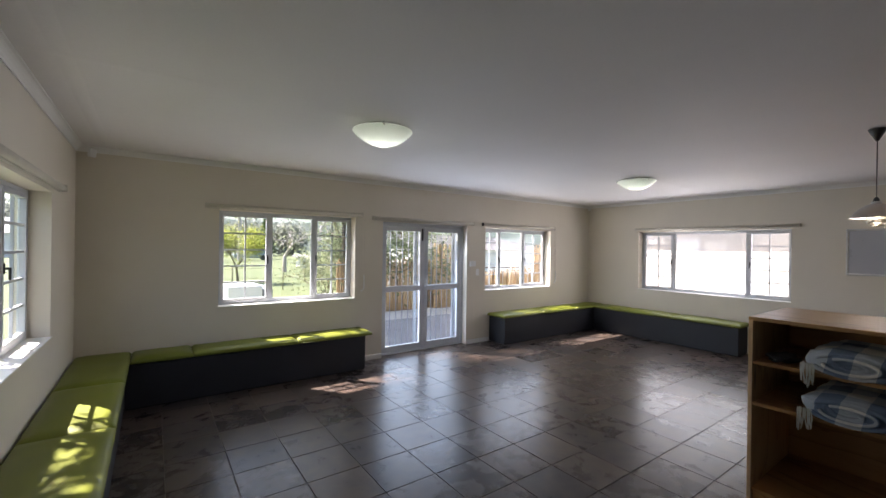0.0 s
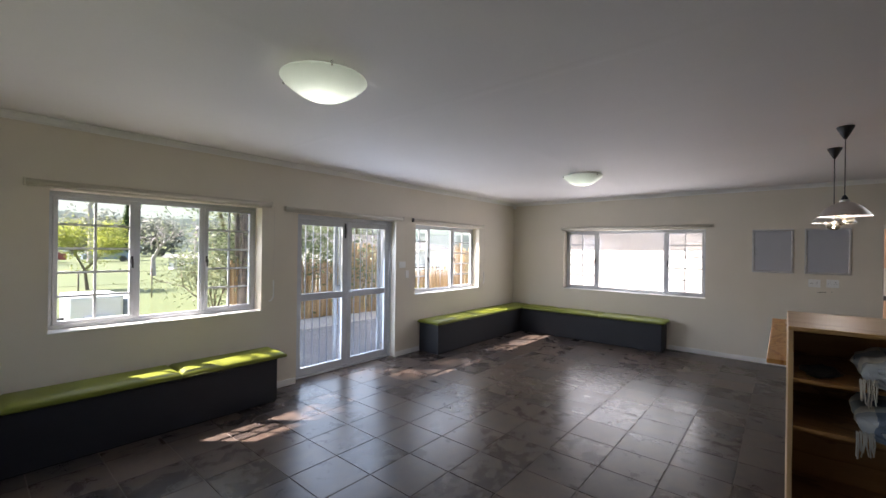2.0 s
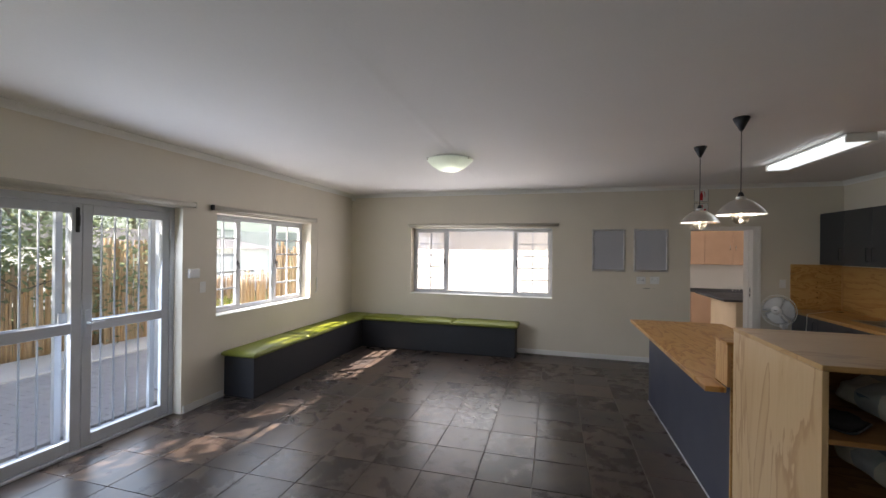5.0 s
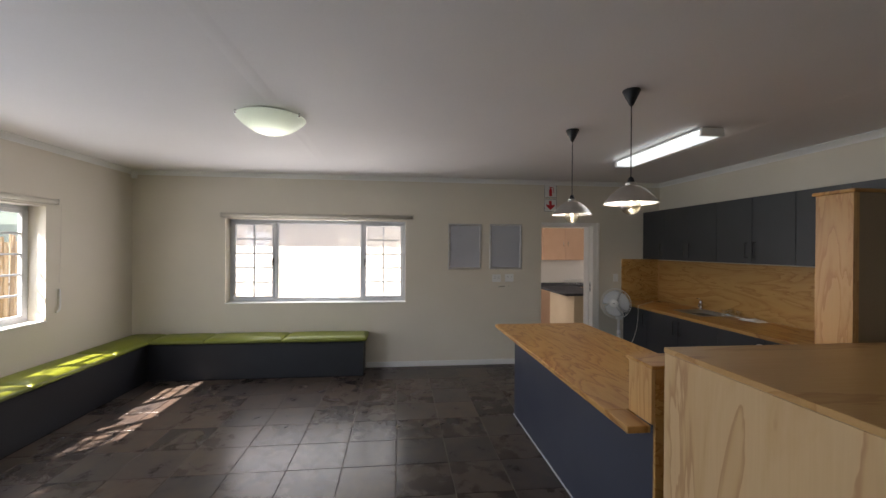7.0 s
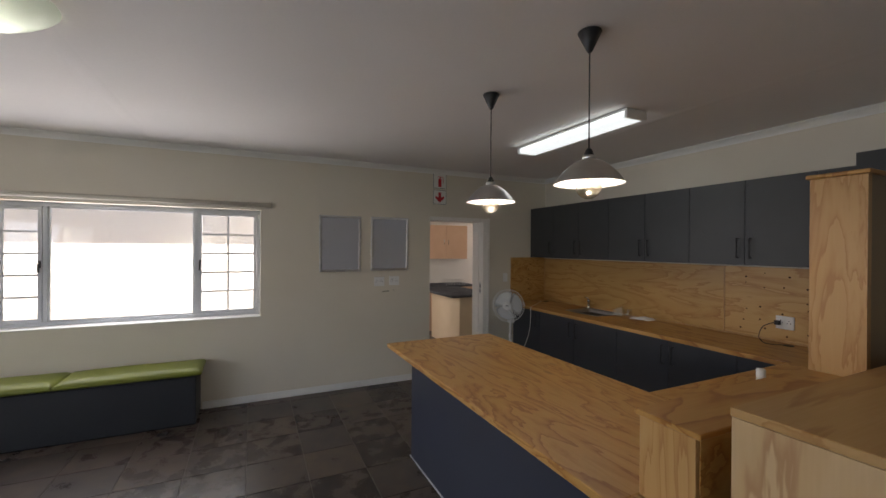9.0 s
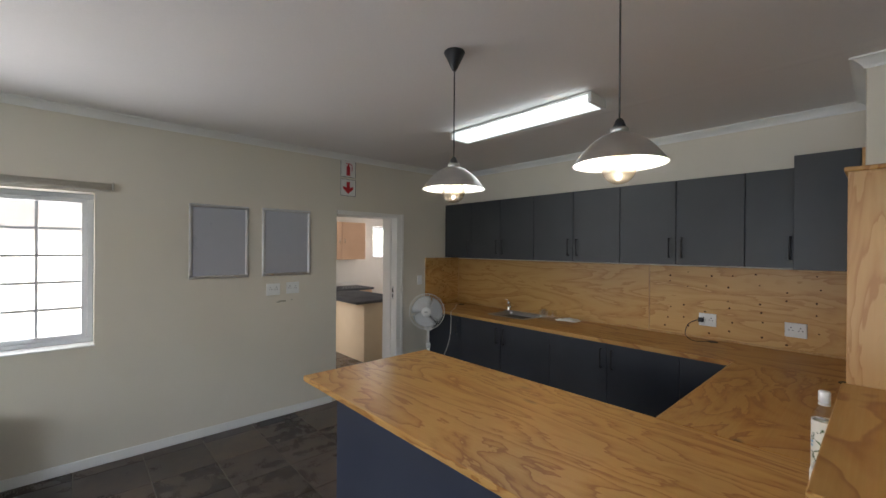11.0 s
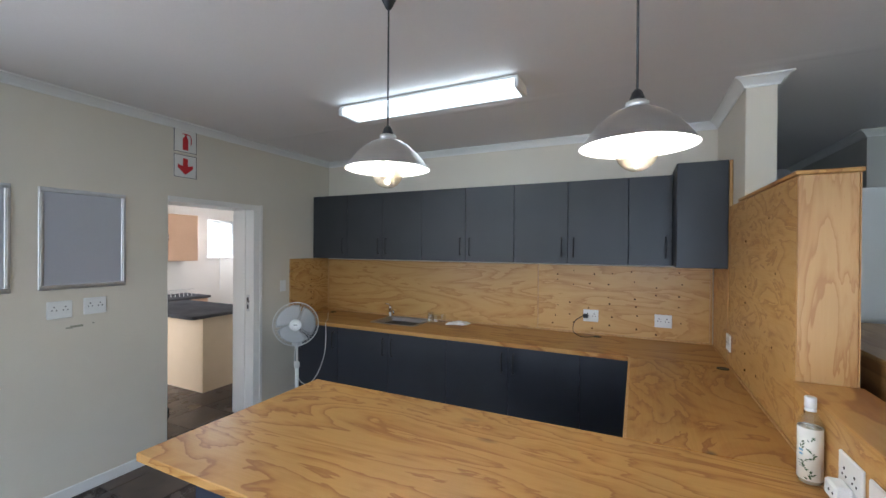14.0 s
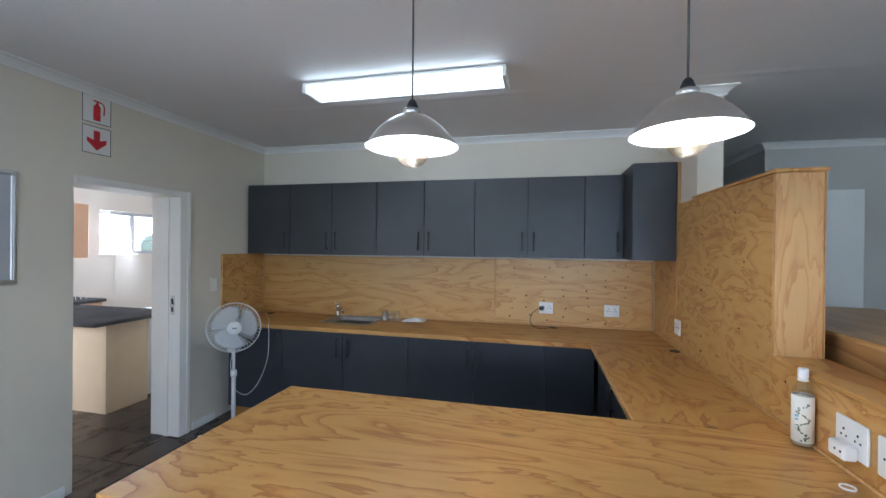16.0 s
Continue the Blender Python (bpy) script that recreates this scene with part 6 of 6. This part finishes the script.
def cane_fence(points, height, seed, label):
    """Upright canes of uneven height tied to rails along a line."""
    rr = random.Random(seed)
    root = thing("cane_fence", (*points[0], -0.1), label, "fence", "cane fences")
    shapes = []
    for k in range(6):
        bm = bmesh.new()
        r = 0.014 + 0.003 * k
        h = 1.0
        pts = [(0, 0, 0), (rr.uniform(-0.006, 0.006), rr.uniform(-0.005, 0.005), h * 0.35), (rr.uniform(-0.008, 0.008), 0, h * 0.7), (rr.uniform(-0.012, 0.012), 0, h)]
        cord(bm, pts, r, 7)
        shapes.append(mesh("cane", bm, bamboo))
    for (ax, ay), (bx, by) in zip(points, points[1:]):
        length = math.hypot(bx - ax, by - ay)
        n = int(length / 0.031)
        for i in range(n):
            t = (i + rr.uniform(-0.2, 0.2)) / n
            h = height(t) * rr.uniform(0.93, 1.06)
            ob = new("cane", shapes[rr.randrange(6)])
            ob.parent = root
            ob.matrix_parent_inverse = Matrix.Translation(root.location).inverted()
            ob.location = (ax + (bx - ax) * t, ay + (by - ay) * t, -0.15)
            ob.rotation_euler = (rr.uniform(-0.02, 0.02), rr.uniform(-0.03, 0.03), rr.uniform(0, 6))
            ob.scale = (1, 1, h + 0.15)
        for z in (0.35, 1.1):
            part("rail", tube(bmesh.new(), (ax, ay + 0.04, z), (bx, by + 0.04, z), 0.02, sides=8), bark, root)


cane_fence([(4.5, 9.85), (7.4, 9.9)], lambda t: 1.32, 1, "weathered orange cane fence, uneven tops, beyond the patio")
cane_fence([(7.2, 9.6), (10.5, 9.4)], lambda t: 1.72 if t < 0.5 else 1.0, 2, "taller pale cane fence along the patio edge")
cane_fence([(8.7, 8.2), (10.4, 7.7)], lambda t: 1.15 if t < 0.4 else 1.72, 3, "low cane screen outside the corner window")


def branchy(bm, p, d, length, r, depth, rr, tips, spread=0.5, shrink=0.74, up=0.12):
    q = p + d * length
    tube(bm, p, q, r, r * 0.7, 6 if depth > 2 else 4, caps=False)
    if depth == 0:
        tips.append(q)
        return
    for k in range(2 if depth > 1 or rr.random() < 0.6 else 3):
        e2 = Vector((rr.gauss(0, spread), rr.gauss(0, spread), rr.gauss(0, spread * 0.6) + up))
        branchy(bm, q, (d + e2).normalized(), length * shrink * rr.uniform(0.8, 1.15), r * 0.68, depth - 1, rr, tips, spread, shrink, up)
    if depth > 1:
        tips.append(q)


def tree(at, height, r, leaves, mat, leaf_size, seed, label, bark_mat=None, depth=5, spread=0.5, lean=(0, 0), cloud=0.45):
    rr = random.Random(seed)
    root = thing("tree", at, label, "tree", "garden trees")
    bm, tips = bmesh.new(), []
    p = Vector(at) - Vector((0, 0, 0.02))
    branchy(bm, p, Vector((*lean, 1)).normalized(), height * 0.32, r, depth, rr, tips, spread)
    part("trunk", bm, bark_mat or bark, root)
    if leaves:
        strew("crown", leaves, lambda g: g.choice(tips) + Vector((g.gauss(0, cloud), g.gauss(0, cloud), g.gauss(0, cloud * 0.8))), leaf_size, mat, "", "", root, seed + 9)
    return tips


def shrub(at, size, leaves, mat, leaf_size, seed, label):
    rr = random.Random(seed)
    root = thing("shrub", at, label, "shrub", "garden shrubs")
    bm, tips = bmesh.new(), []
    for k in range(5):
        branchy(bm, Vector(at), Vector((rr.gauss(0, 0.5), rr.gauss(0, 0.5), 1)).normalized(), size * 0.4, 0.025, 3, rr, tips, 0.6)
    part("stems", bm, bark, root)
    strew("foliage", leaves, lambda g: g.choice(tips) + Vector((g.gauss(0, size * 0.16), g.gauss(0, size * 0.16), g.gauss(0, size * 0.14))), leaf_size, mat, "", "", root, seed + 4)


# near the house: these cast the dappled shade
tree((4.3, 22.5, -0.16), 2.5, 0.07, 6500, leaf_b, 0.045, 11, "young yellow-green tree on the lawn", lean=(-0.1, 0), spread=0.42, cloud=0.24)
tree((5.8, 11.4, -0.16), 5.2, 0.13, 14000, leaf_a, 0.042, 12, "leafy green tree behind the cane fence", lean=(0.1, 0.05))
# out of view; its crown is set to keep sun off door and patio
tree((0.05, 9.6, -0.16), 7.4, 0.12, 46000, leaf_d, 0.05, 13, "grey-green tree near the house, unseen, added to shade door and patio", lean=(0.30, 0.0), depth=5, spread=0.30, cloud=0.42)
tree((5.25, 11.2, -0.16), 7.6, 0.09, 250, leaf_c, 0.07, 15, "dark-trunked tree at the lawn edge", lean=(0.0, 0.0), depth=5, cloud=0.5)
tree((7.6, 17.6, -0.16), 6.5, 0.14, 7000, leaf_a, 0.06, 14, "leafy tree beyond the patio")
shrub((5.2, 10.6, -0.16), 1.8, 5200, leaf_d, 0.045, 21, "grey-green bush beside the fence")
shrub((5.3, 12.6, -0.16), 1.7, 2600, leaf_d, 0.045, 22, "light green bush on the lawn edge")
shrub((8.75, 8.6, -0.16), 0.7, 1500, leaf_b, 0.04, 23, "small yellow-green plant at the cane screen")
shrub((6.6, 11.0, -0.16), 2.4, 5200, leaf_a, 0.05, 24, "dark green bush behind the cane fence")
# out of view; blocks the sun that would reach the west cushions
tree((-2.9, 5.5, -0.16), 6.4, 0.13, 7000, leaf_a, 0.075, 17, "leafy tree beside the house, unseen, placed to shade the west bench", depth=5, spread=0.42, cloud=0.5)
# far across the lawn
tree((8.4, 30, -0.16), 3.2, 0.16, 150, leaf_d, 0.09, 31, "low spreading bare winter tree on the lawn", pale_bark, 7, 0.62)
tree((13.2, 33, -0.16), 4.2, 0.16, 150, leaf_d, 0.09, 33, "low spreading bare winter tree on the lawn", pale_bark, 7, 0.6)
rr = random.Random(40)
for k in range(5):
    x = -2 + 8.0 * k + rr.uniform(-2, 2)
    tree((x + 4, 48 + rr.uniform(-4, 5), -0.16), 9 + rr.uniform(-1.5, 2), 0.32, 500, leaf_d, 0.2, 41 + k, "bare grey winter tree with a wide crown across the lawn", pale_bark, 6, 0.55)
for k in range(9):
    x = -40 + 13 * k + rr.uniform(-4, 4)
    tree((x, 84 + rr.uniform(-5, 8), -0.16), 5.0 + rr.uniform(-1, 2), 0.3, 4200, leaf_far, 0.32, 60 + k, "broad green tree on the far side of the lawn", None, 4, 0.6, cloud=1.6)
rr = random.Random(50)
root = thing("palm_tree", (4.75, 9.75, -0.16), "palm with a shaggy dark trunk near the window", "palm tree")
part("trunk", cord(bmesh.new(), [(4.70, 9.75, -0.18), (4.75, 9.77, 0.9), (4.80, 9.75, 2.0), (4.80, 9.77, 3.0)], 0.085, 14), palm_bark, root)
for k in range(60):
    a, z = rr.uniform(0, 6.28), rr.uniform(1.4, 2.9)
    c, s = math.cos(a), math.sin(a)
    part("dry_frond", cord(bmesh.new(), [(4.79 + 0.11 * c, 9.76 + 0.11 * s, z), (4.79 + 0.18 * c, 9.76 + 0.18 * s, z - 0.1), (4.79 + 0.17 * c, 9.76 + 0.17 * s, z - 0.5)], 0.012, 4), palm_bark, root)
for k in range(16):
    a = 6.28 * k / 16 + rr.uniform(-0.15, 0.15)
    c, s, up = math.cos(a), math.sin(a), rr.uniform(0.1, 0.9)
    mid = curve([(4.80, 9.77, 3.0), (4.80 + 0.6 * c, 9.77 + 0.6 * s, 3.1 + up * 0.6), (4.80 + 1.3 * c, 9.77 + 1.3 * s, 2.9 + up * 0.5), (4.80 + 1.7 * c, 9.77 + 1.7 * s, 2.3 + up * 0.4)], 6)
    bm = cord(bmesh.new(), mid, 0.012, 5)
    side = Vector((-s, c, 0))
    for i, p in enumerate(mid[4:]):
        for sg in (-1, 1):
            q = p + side * sg * 0.35 + Vector((0.1 * c, 0.1 * s, -0.18))
            v = [bm.verts.new(w) for w in (p, p + Vector((0.03 * c, 0.03 * s, 0)), q)]
            bm.faces.new(v)
    part("frond", bm, leaf_c, root)

hill = bmesh.new()
rows = []
for i in range(60):
    x = -150 + 6 * i
    h = 13 + 5 * noise.noise(Vector((i * 0.13, 3.1, 0))) + 1.5 * noise.noise(Vector((i * 0.9, 1.1, 0)))
    rows.append((hill.verts.new((x, 128, -1)), hill.verts.new((x, 140, h * 0.7)), hill.verts.new((x, 165, h + 2))))
for a, b in zip(rows, rows[1:]):
    for k in range(2):
        hill.faces.new((a[k], b[k], b[k + 1], a[k + 1]))
setting("backdrop", hill, hill_mat, "wooded hillside in the distance", "hill")


# small buildings, cars and fence across the lawn
def cottage(x, y, w, d, h, label):
    root = thing("cottage", (x, y, -0.16), label, "house", "far cottages")
    part("wall", B(x, x + w, y, y + d, -0.16, h), white_render, root)
    bm = bmesh.new()
    v = [bm.verts.new(p) for p in ((x - 0.4, y - 0.4, h), (x + w + 0.4, y - 0.4, h), (x + w + 0.4, y + d + 0.4, h), (x - 0.4, y + d + 0.4, h), (x - 0.4, y + d / 2, h + 0.2 * w), (x + w + 0.4, y + d / 2, h + 0.2 * w))]
    for q in ((0, 1, 5, 4), (2, 3, 4, 5), (0, 4, 3), (1, 2, 5), (3, 2, 1, 0)):
        bm.faces.new([v[i] for i in q])
    part("roof", bm, roof_tile, root)
    for k in range(3 if w > 3 else 1):
        a, b = x + w * (0.18 + 0.28 * k), min(0.9, w * 0.3)
        wn2 = part("window", B(a, a + b, y - 0.03, y - 0.001, h - 0.35 - b * 0.8, h - 0.35), shadow_black, root)
        part("sill", B(a - 0.06, a + b + 0.06, y - 0.05, y - 0.031, h - 0.42 - b * 0.8, h - 0.351 - b * 0.8), gloss_white, wn2)


cottage(11.2, 36, 1.3, 1.1, 0.72, "small white hut across the lawn")
cottage(-22, 70, 10, 6, 2.8, "white cottage behind the far trees")


def low_house():
    """A long pale house on lower ground behind the cane fence, seen to its eaves."""
    x, y, w, d, h = 10.2, 14.6, 7.5, 4.0, 1.62
    root = thing("house", (x, y, -0.16), "pale pinkish house with a low grey roof behind the cane fence", "house")
    part("wall", pierced("x", x, x + w, y, y + 0.2, -0.16, h, [(12.0, 12.75, 0.75, 1.3)]), neighbour_paint, root)
    part("side_wall", B(x, x + 0.2, y + 0.2, y + d, -0.16, h), neighbour_paint, root)
    bm = bmesh.new()
    v = [bm.verts.new(p) for p in ((x - 0.3, y - 0.3, h), (x + w, y - 0.3, h), (x + w, y + d, h + 0.75), (x - 0.3, y + d, h + 0.75))]
    bm.faces.new(v)
    bmesh.ops.solidify(bm, geom=list(bm.faces), thickness=0.08)
    part("roof", bm, roof_tile, root)
    win = part("window", B(12.03, 12.72, y + 0.12, y + 0.14, 0.78, 1.27), pane_glass, root)
    bm = B(12.0, 12.75, y + 0.05, y + 0.11, 0.75, 0.79)
    box(bm, 12.0, 12.75, y + 0.05, y + 0.11, 1.26, 1.30)
    box(bm, 12.0, 12.04, y + 0.05, y + 0.11, 0.79, 1.26)
    box(bm, 12.71, 12.75, y + 0.05, y + 0.11, 0.79, 1.26)
    box(bm, 12.35, 12.39, y + 0.05, y + 0.11, 0.79, 1.26)
    part("frame", bm, gloss_white, win)
    part("sill", B(11.94, 12.81, y - 0.06, y + 0.05, 0.66, 0.749, bevel=0.005), brick_sill, win, "brown brick sill")


brick_sill = mottled("brown_brick_sill", (0.20, 0.10, 0.07), (0.28, 0.15, 0.10), 0.85, 14, 90, 0.4)
low_house()
tree((12.5, 20.5, -0.16), 5.2, 0.14, 9000, leaf_d, 0.055, 18, "grey-green tree behind the pale house")
tree((16.5, 21.5, -0.16), 5.6, 0.14, 9000, leaf_a, 0.055, 19, "leafy tree behind the pale house")


def conifer(x, y, height, seed):
    """A dark spire of drooping whorls."""
    rr = random.Random(seed)
    root = thing("conifer", (x, y, -0.16), "dark green conifer standing across the lawn", "tree")
    part("trunk", tube(bmesh.new(), (x, y, -0.2), (x, y, height * 0.97), 0.2, 0.02, 8), bark, root)

    def needle(g):
        t = 1 - math.sqrt(g.random())
        a = g.uniform(0, 6.283)
        r = height * 0.17 * (1 - t) * (0.55 + 0.45 * math.sin(t * 60) ** 2) * math.sqrt(g.random())
        return (x + r * math.cos(a), y + r * math.sin(a), height * (0.12 + 0.88 * t) - r * 0.3)
    strew("crown", 5000, needle, 0.16, leaf_c, "", "", root, seed + 1)


conifer(13.6, 60, 8.2, 71)


def trailer():
    root = thing("canopy_trailer", (2.8, 12.0, -0.16), "white box trailer with a grey canopy parked on the lawn", "trailer")
    part("body", B(2.36, 3.16, 11.4, 12.6, 0.10, 0.66, bevel=0.04, segments=2), car_white, root)
    part("canopy", B(3.165, 3.42, 11.45, 12.55, 0.10, 0.58, bevel=0.05, segments=2), car_grey, root)
    part("mudguard", B(2.55, 3.05, 11.32, 11.399, 0.18, 0.30, bevel=0.02), car_white, root)
    for y in (11.36, 12.5):
        wheel = part("wheel", tube(bmesh.new(), (2.8, y, 0.06), (2.8, y + 0.14, 0.06), 0.22, sides=24), black_plastic, root)
        part("rim", tube(bmesh.new(), (2.8, y - 0.004, 0.06), (2.8, y + 0.002, 0.06), 0.12, sides=16), steel, wheel)
    part("drawbar", tube(bmesh.new(), (2.36, 12.0, 0.2), (1.5, 12.0, 0.12), 0.03, sides=8), black_metal, root)
    part("stand", tube(bmesh.new(), (1.6, 12.0, -0.16), (1.6, 12.0, 0.12), 0.02, sides=8), black_metal, root)



trailer()
root = thing("wire_fence", (4, 20, -0.16), "low post and rail fence across the lawn", "fence")
for k in range(14):
    part("post", tube(bmesh.new(), (-8 + 1.9 * k, 18, -0.16), (-8 + 1.9 * k, 18, 0.85), 0.022, sides=8), bark, root)
for z in (0.35, 0.75):
    part("rail", tube(bmesh.new(), (-8, 18, z), (16.7, 18, z), 0.006, sides=6), bark, root)


def car(x, y, mat, label):
    root = thing("parked_car", (x, y, -0.16), label, "car", "far parked cars")
    bm = bmesh.new()
    prof = [(0, 0.25), (0, 0.75), (0.9, 0.88), (1.5, 1.4), (3.1, 1.42), (3.8, 0.92), (4.2, 0.85), (4.2, 0.25)]
    sides = [[bm.verts.new((x + a, y + d, b - 0.16)) for a, b in prof] for d in (0, 1.65)]
    for i in range(len(prof)):
        bm.faces.new((sides[0][i], sides[0][(i + 1) % 8], sides[1][(i + 1) % 8], sides[1][i]))
    bm.faces.new(sides[0])
    bm.faces.new(sides[1][::-1])
    part("body", bm, mat, root)
    part("side_window", B(x + 1.45, x + 3.2, y - 0.01, y - 0.001, 0.78, 1.18), shadow_black, root)
    for a in (0.8, 3.3):
        part("wheel", tube(bmesh.new(), (x + a, y - 0.02, 0.15), (x + a, y + 0.2, 0.15), 0.31, sides=18), black_plastic, root)


car(3.5, 55, car_red, "dark red car parked across the lawn")
car(9.0, 56, car_grey, "grey car parked across the lawn")

# ---- floor tiles and pavers ----
P = 0.4065


def tiles(parent, x0, x1, y0, y1, ox, oy, near):
    """Square tiles with slightly rounded edges; those near the walk are pieces of their own."""
    def shape(w, d):
        k = 0.003
        bm = bmesh.new()
        return box(bm, k, w - k, k, d - k, -0.006, 0.0, 0.0012)

    shapes = {}
    far = bmesh.new()
    i0, i1 = math.floor((x0 - ox) / P), math.ceil((x1 - ox) / P)
    j0, j1 = math.floor((y0 - oy) / P), math.ceil((y1 - oy) / P)
    for i in range(i0, i1):
        for j in range(j0, j1):
            a0, a1 = max(x0, ox + i * P), min(x1, ox + (i + 1) * P)
            b0, b1 = max(y0, oy + j * P), min(y1, oy + (j + 1) * P)
            if a1 - a0 < 0.02 or b1 - b0 < 0.02:
                continue
            if near(a0, b0):
                key = (round(a1 - a0, 3), round(b1 - b0, 3))
                if key not in shapes:
                    shapes[key] = mesh("tile", shape(*key), tile_mat)
                ob = new("tile", shapes[key])
                ob.parent = parent
                ob.location = (a0, b0, 0)
            else:
                box(far, a0 + 0.003, a1 - 0.003, b0 + 0.003, b1 - 0.003, -0.006, 0.0)
    if len(far.faces):
        ob = part("far_tiles", far, tile_mat, parent)
        ob["kind"] = "stuff"


tiles(bpy.data.objects["floor"], WEST, EAST + 0.1, -3.9, NORTH + 0.1, 1.79, 2.86, lambda x, y: y > 1.15 or (x > 7.0 and y > -1.0))
tiles(bpy.data.objects["scullery_floor"], EAST + 0.1, 12.0, -3.6, 1.6, 1.79, 2.86, lambda x, y: x < 10.5 and -1.3 < y < 0.8)

paver = mesh("paver", box(bmesh.new(), 0.004, 0.206, 0.004, 0.102, -0.055, 0.0, 0.004), paving_mat)
patio = bpy.data.objects["patio_bed"]
rest = bmesh.new()
for j in range(27):
    for i in range(36):
        x, y = 2.92 + i * 0.21 - (0.105 if j % 2 else 0), 6.45 + j * 0.106
        if x > 10.1 or x < 2.9 or y > 8.6:
            continue
        if 4.4 < x < 7.6 and y < 7.8:
            ob = new("paver", paver)
            ob.parent = patio
            ob.location = (x, y, 0.0)
        else:
            box(rest, x + 0.004, x + 0.206, y + 0.004, y + 0.102, -0.055, 0.0)
ob = part("far_pavers", rest, paving_mat, patio)
ob["kind"] = "stuff"
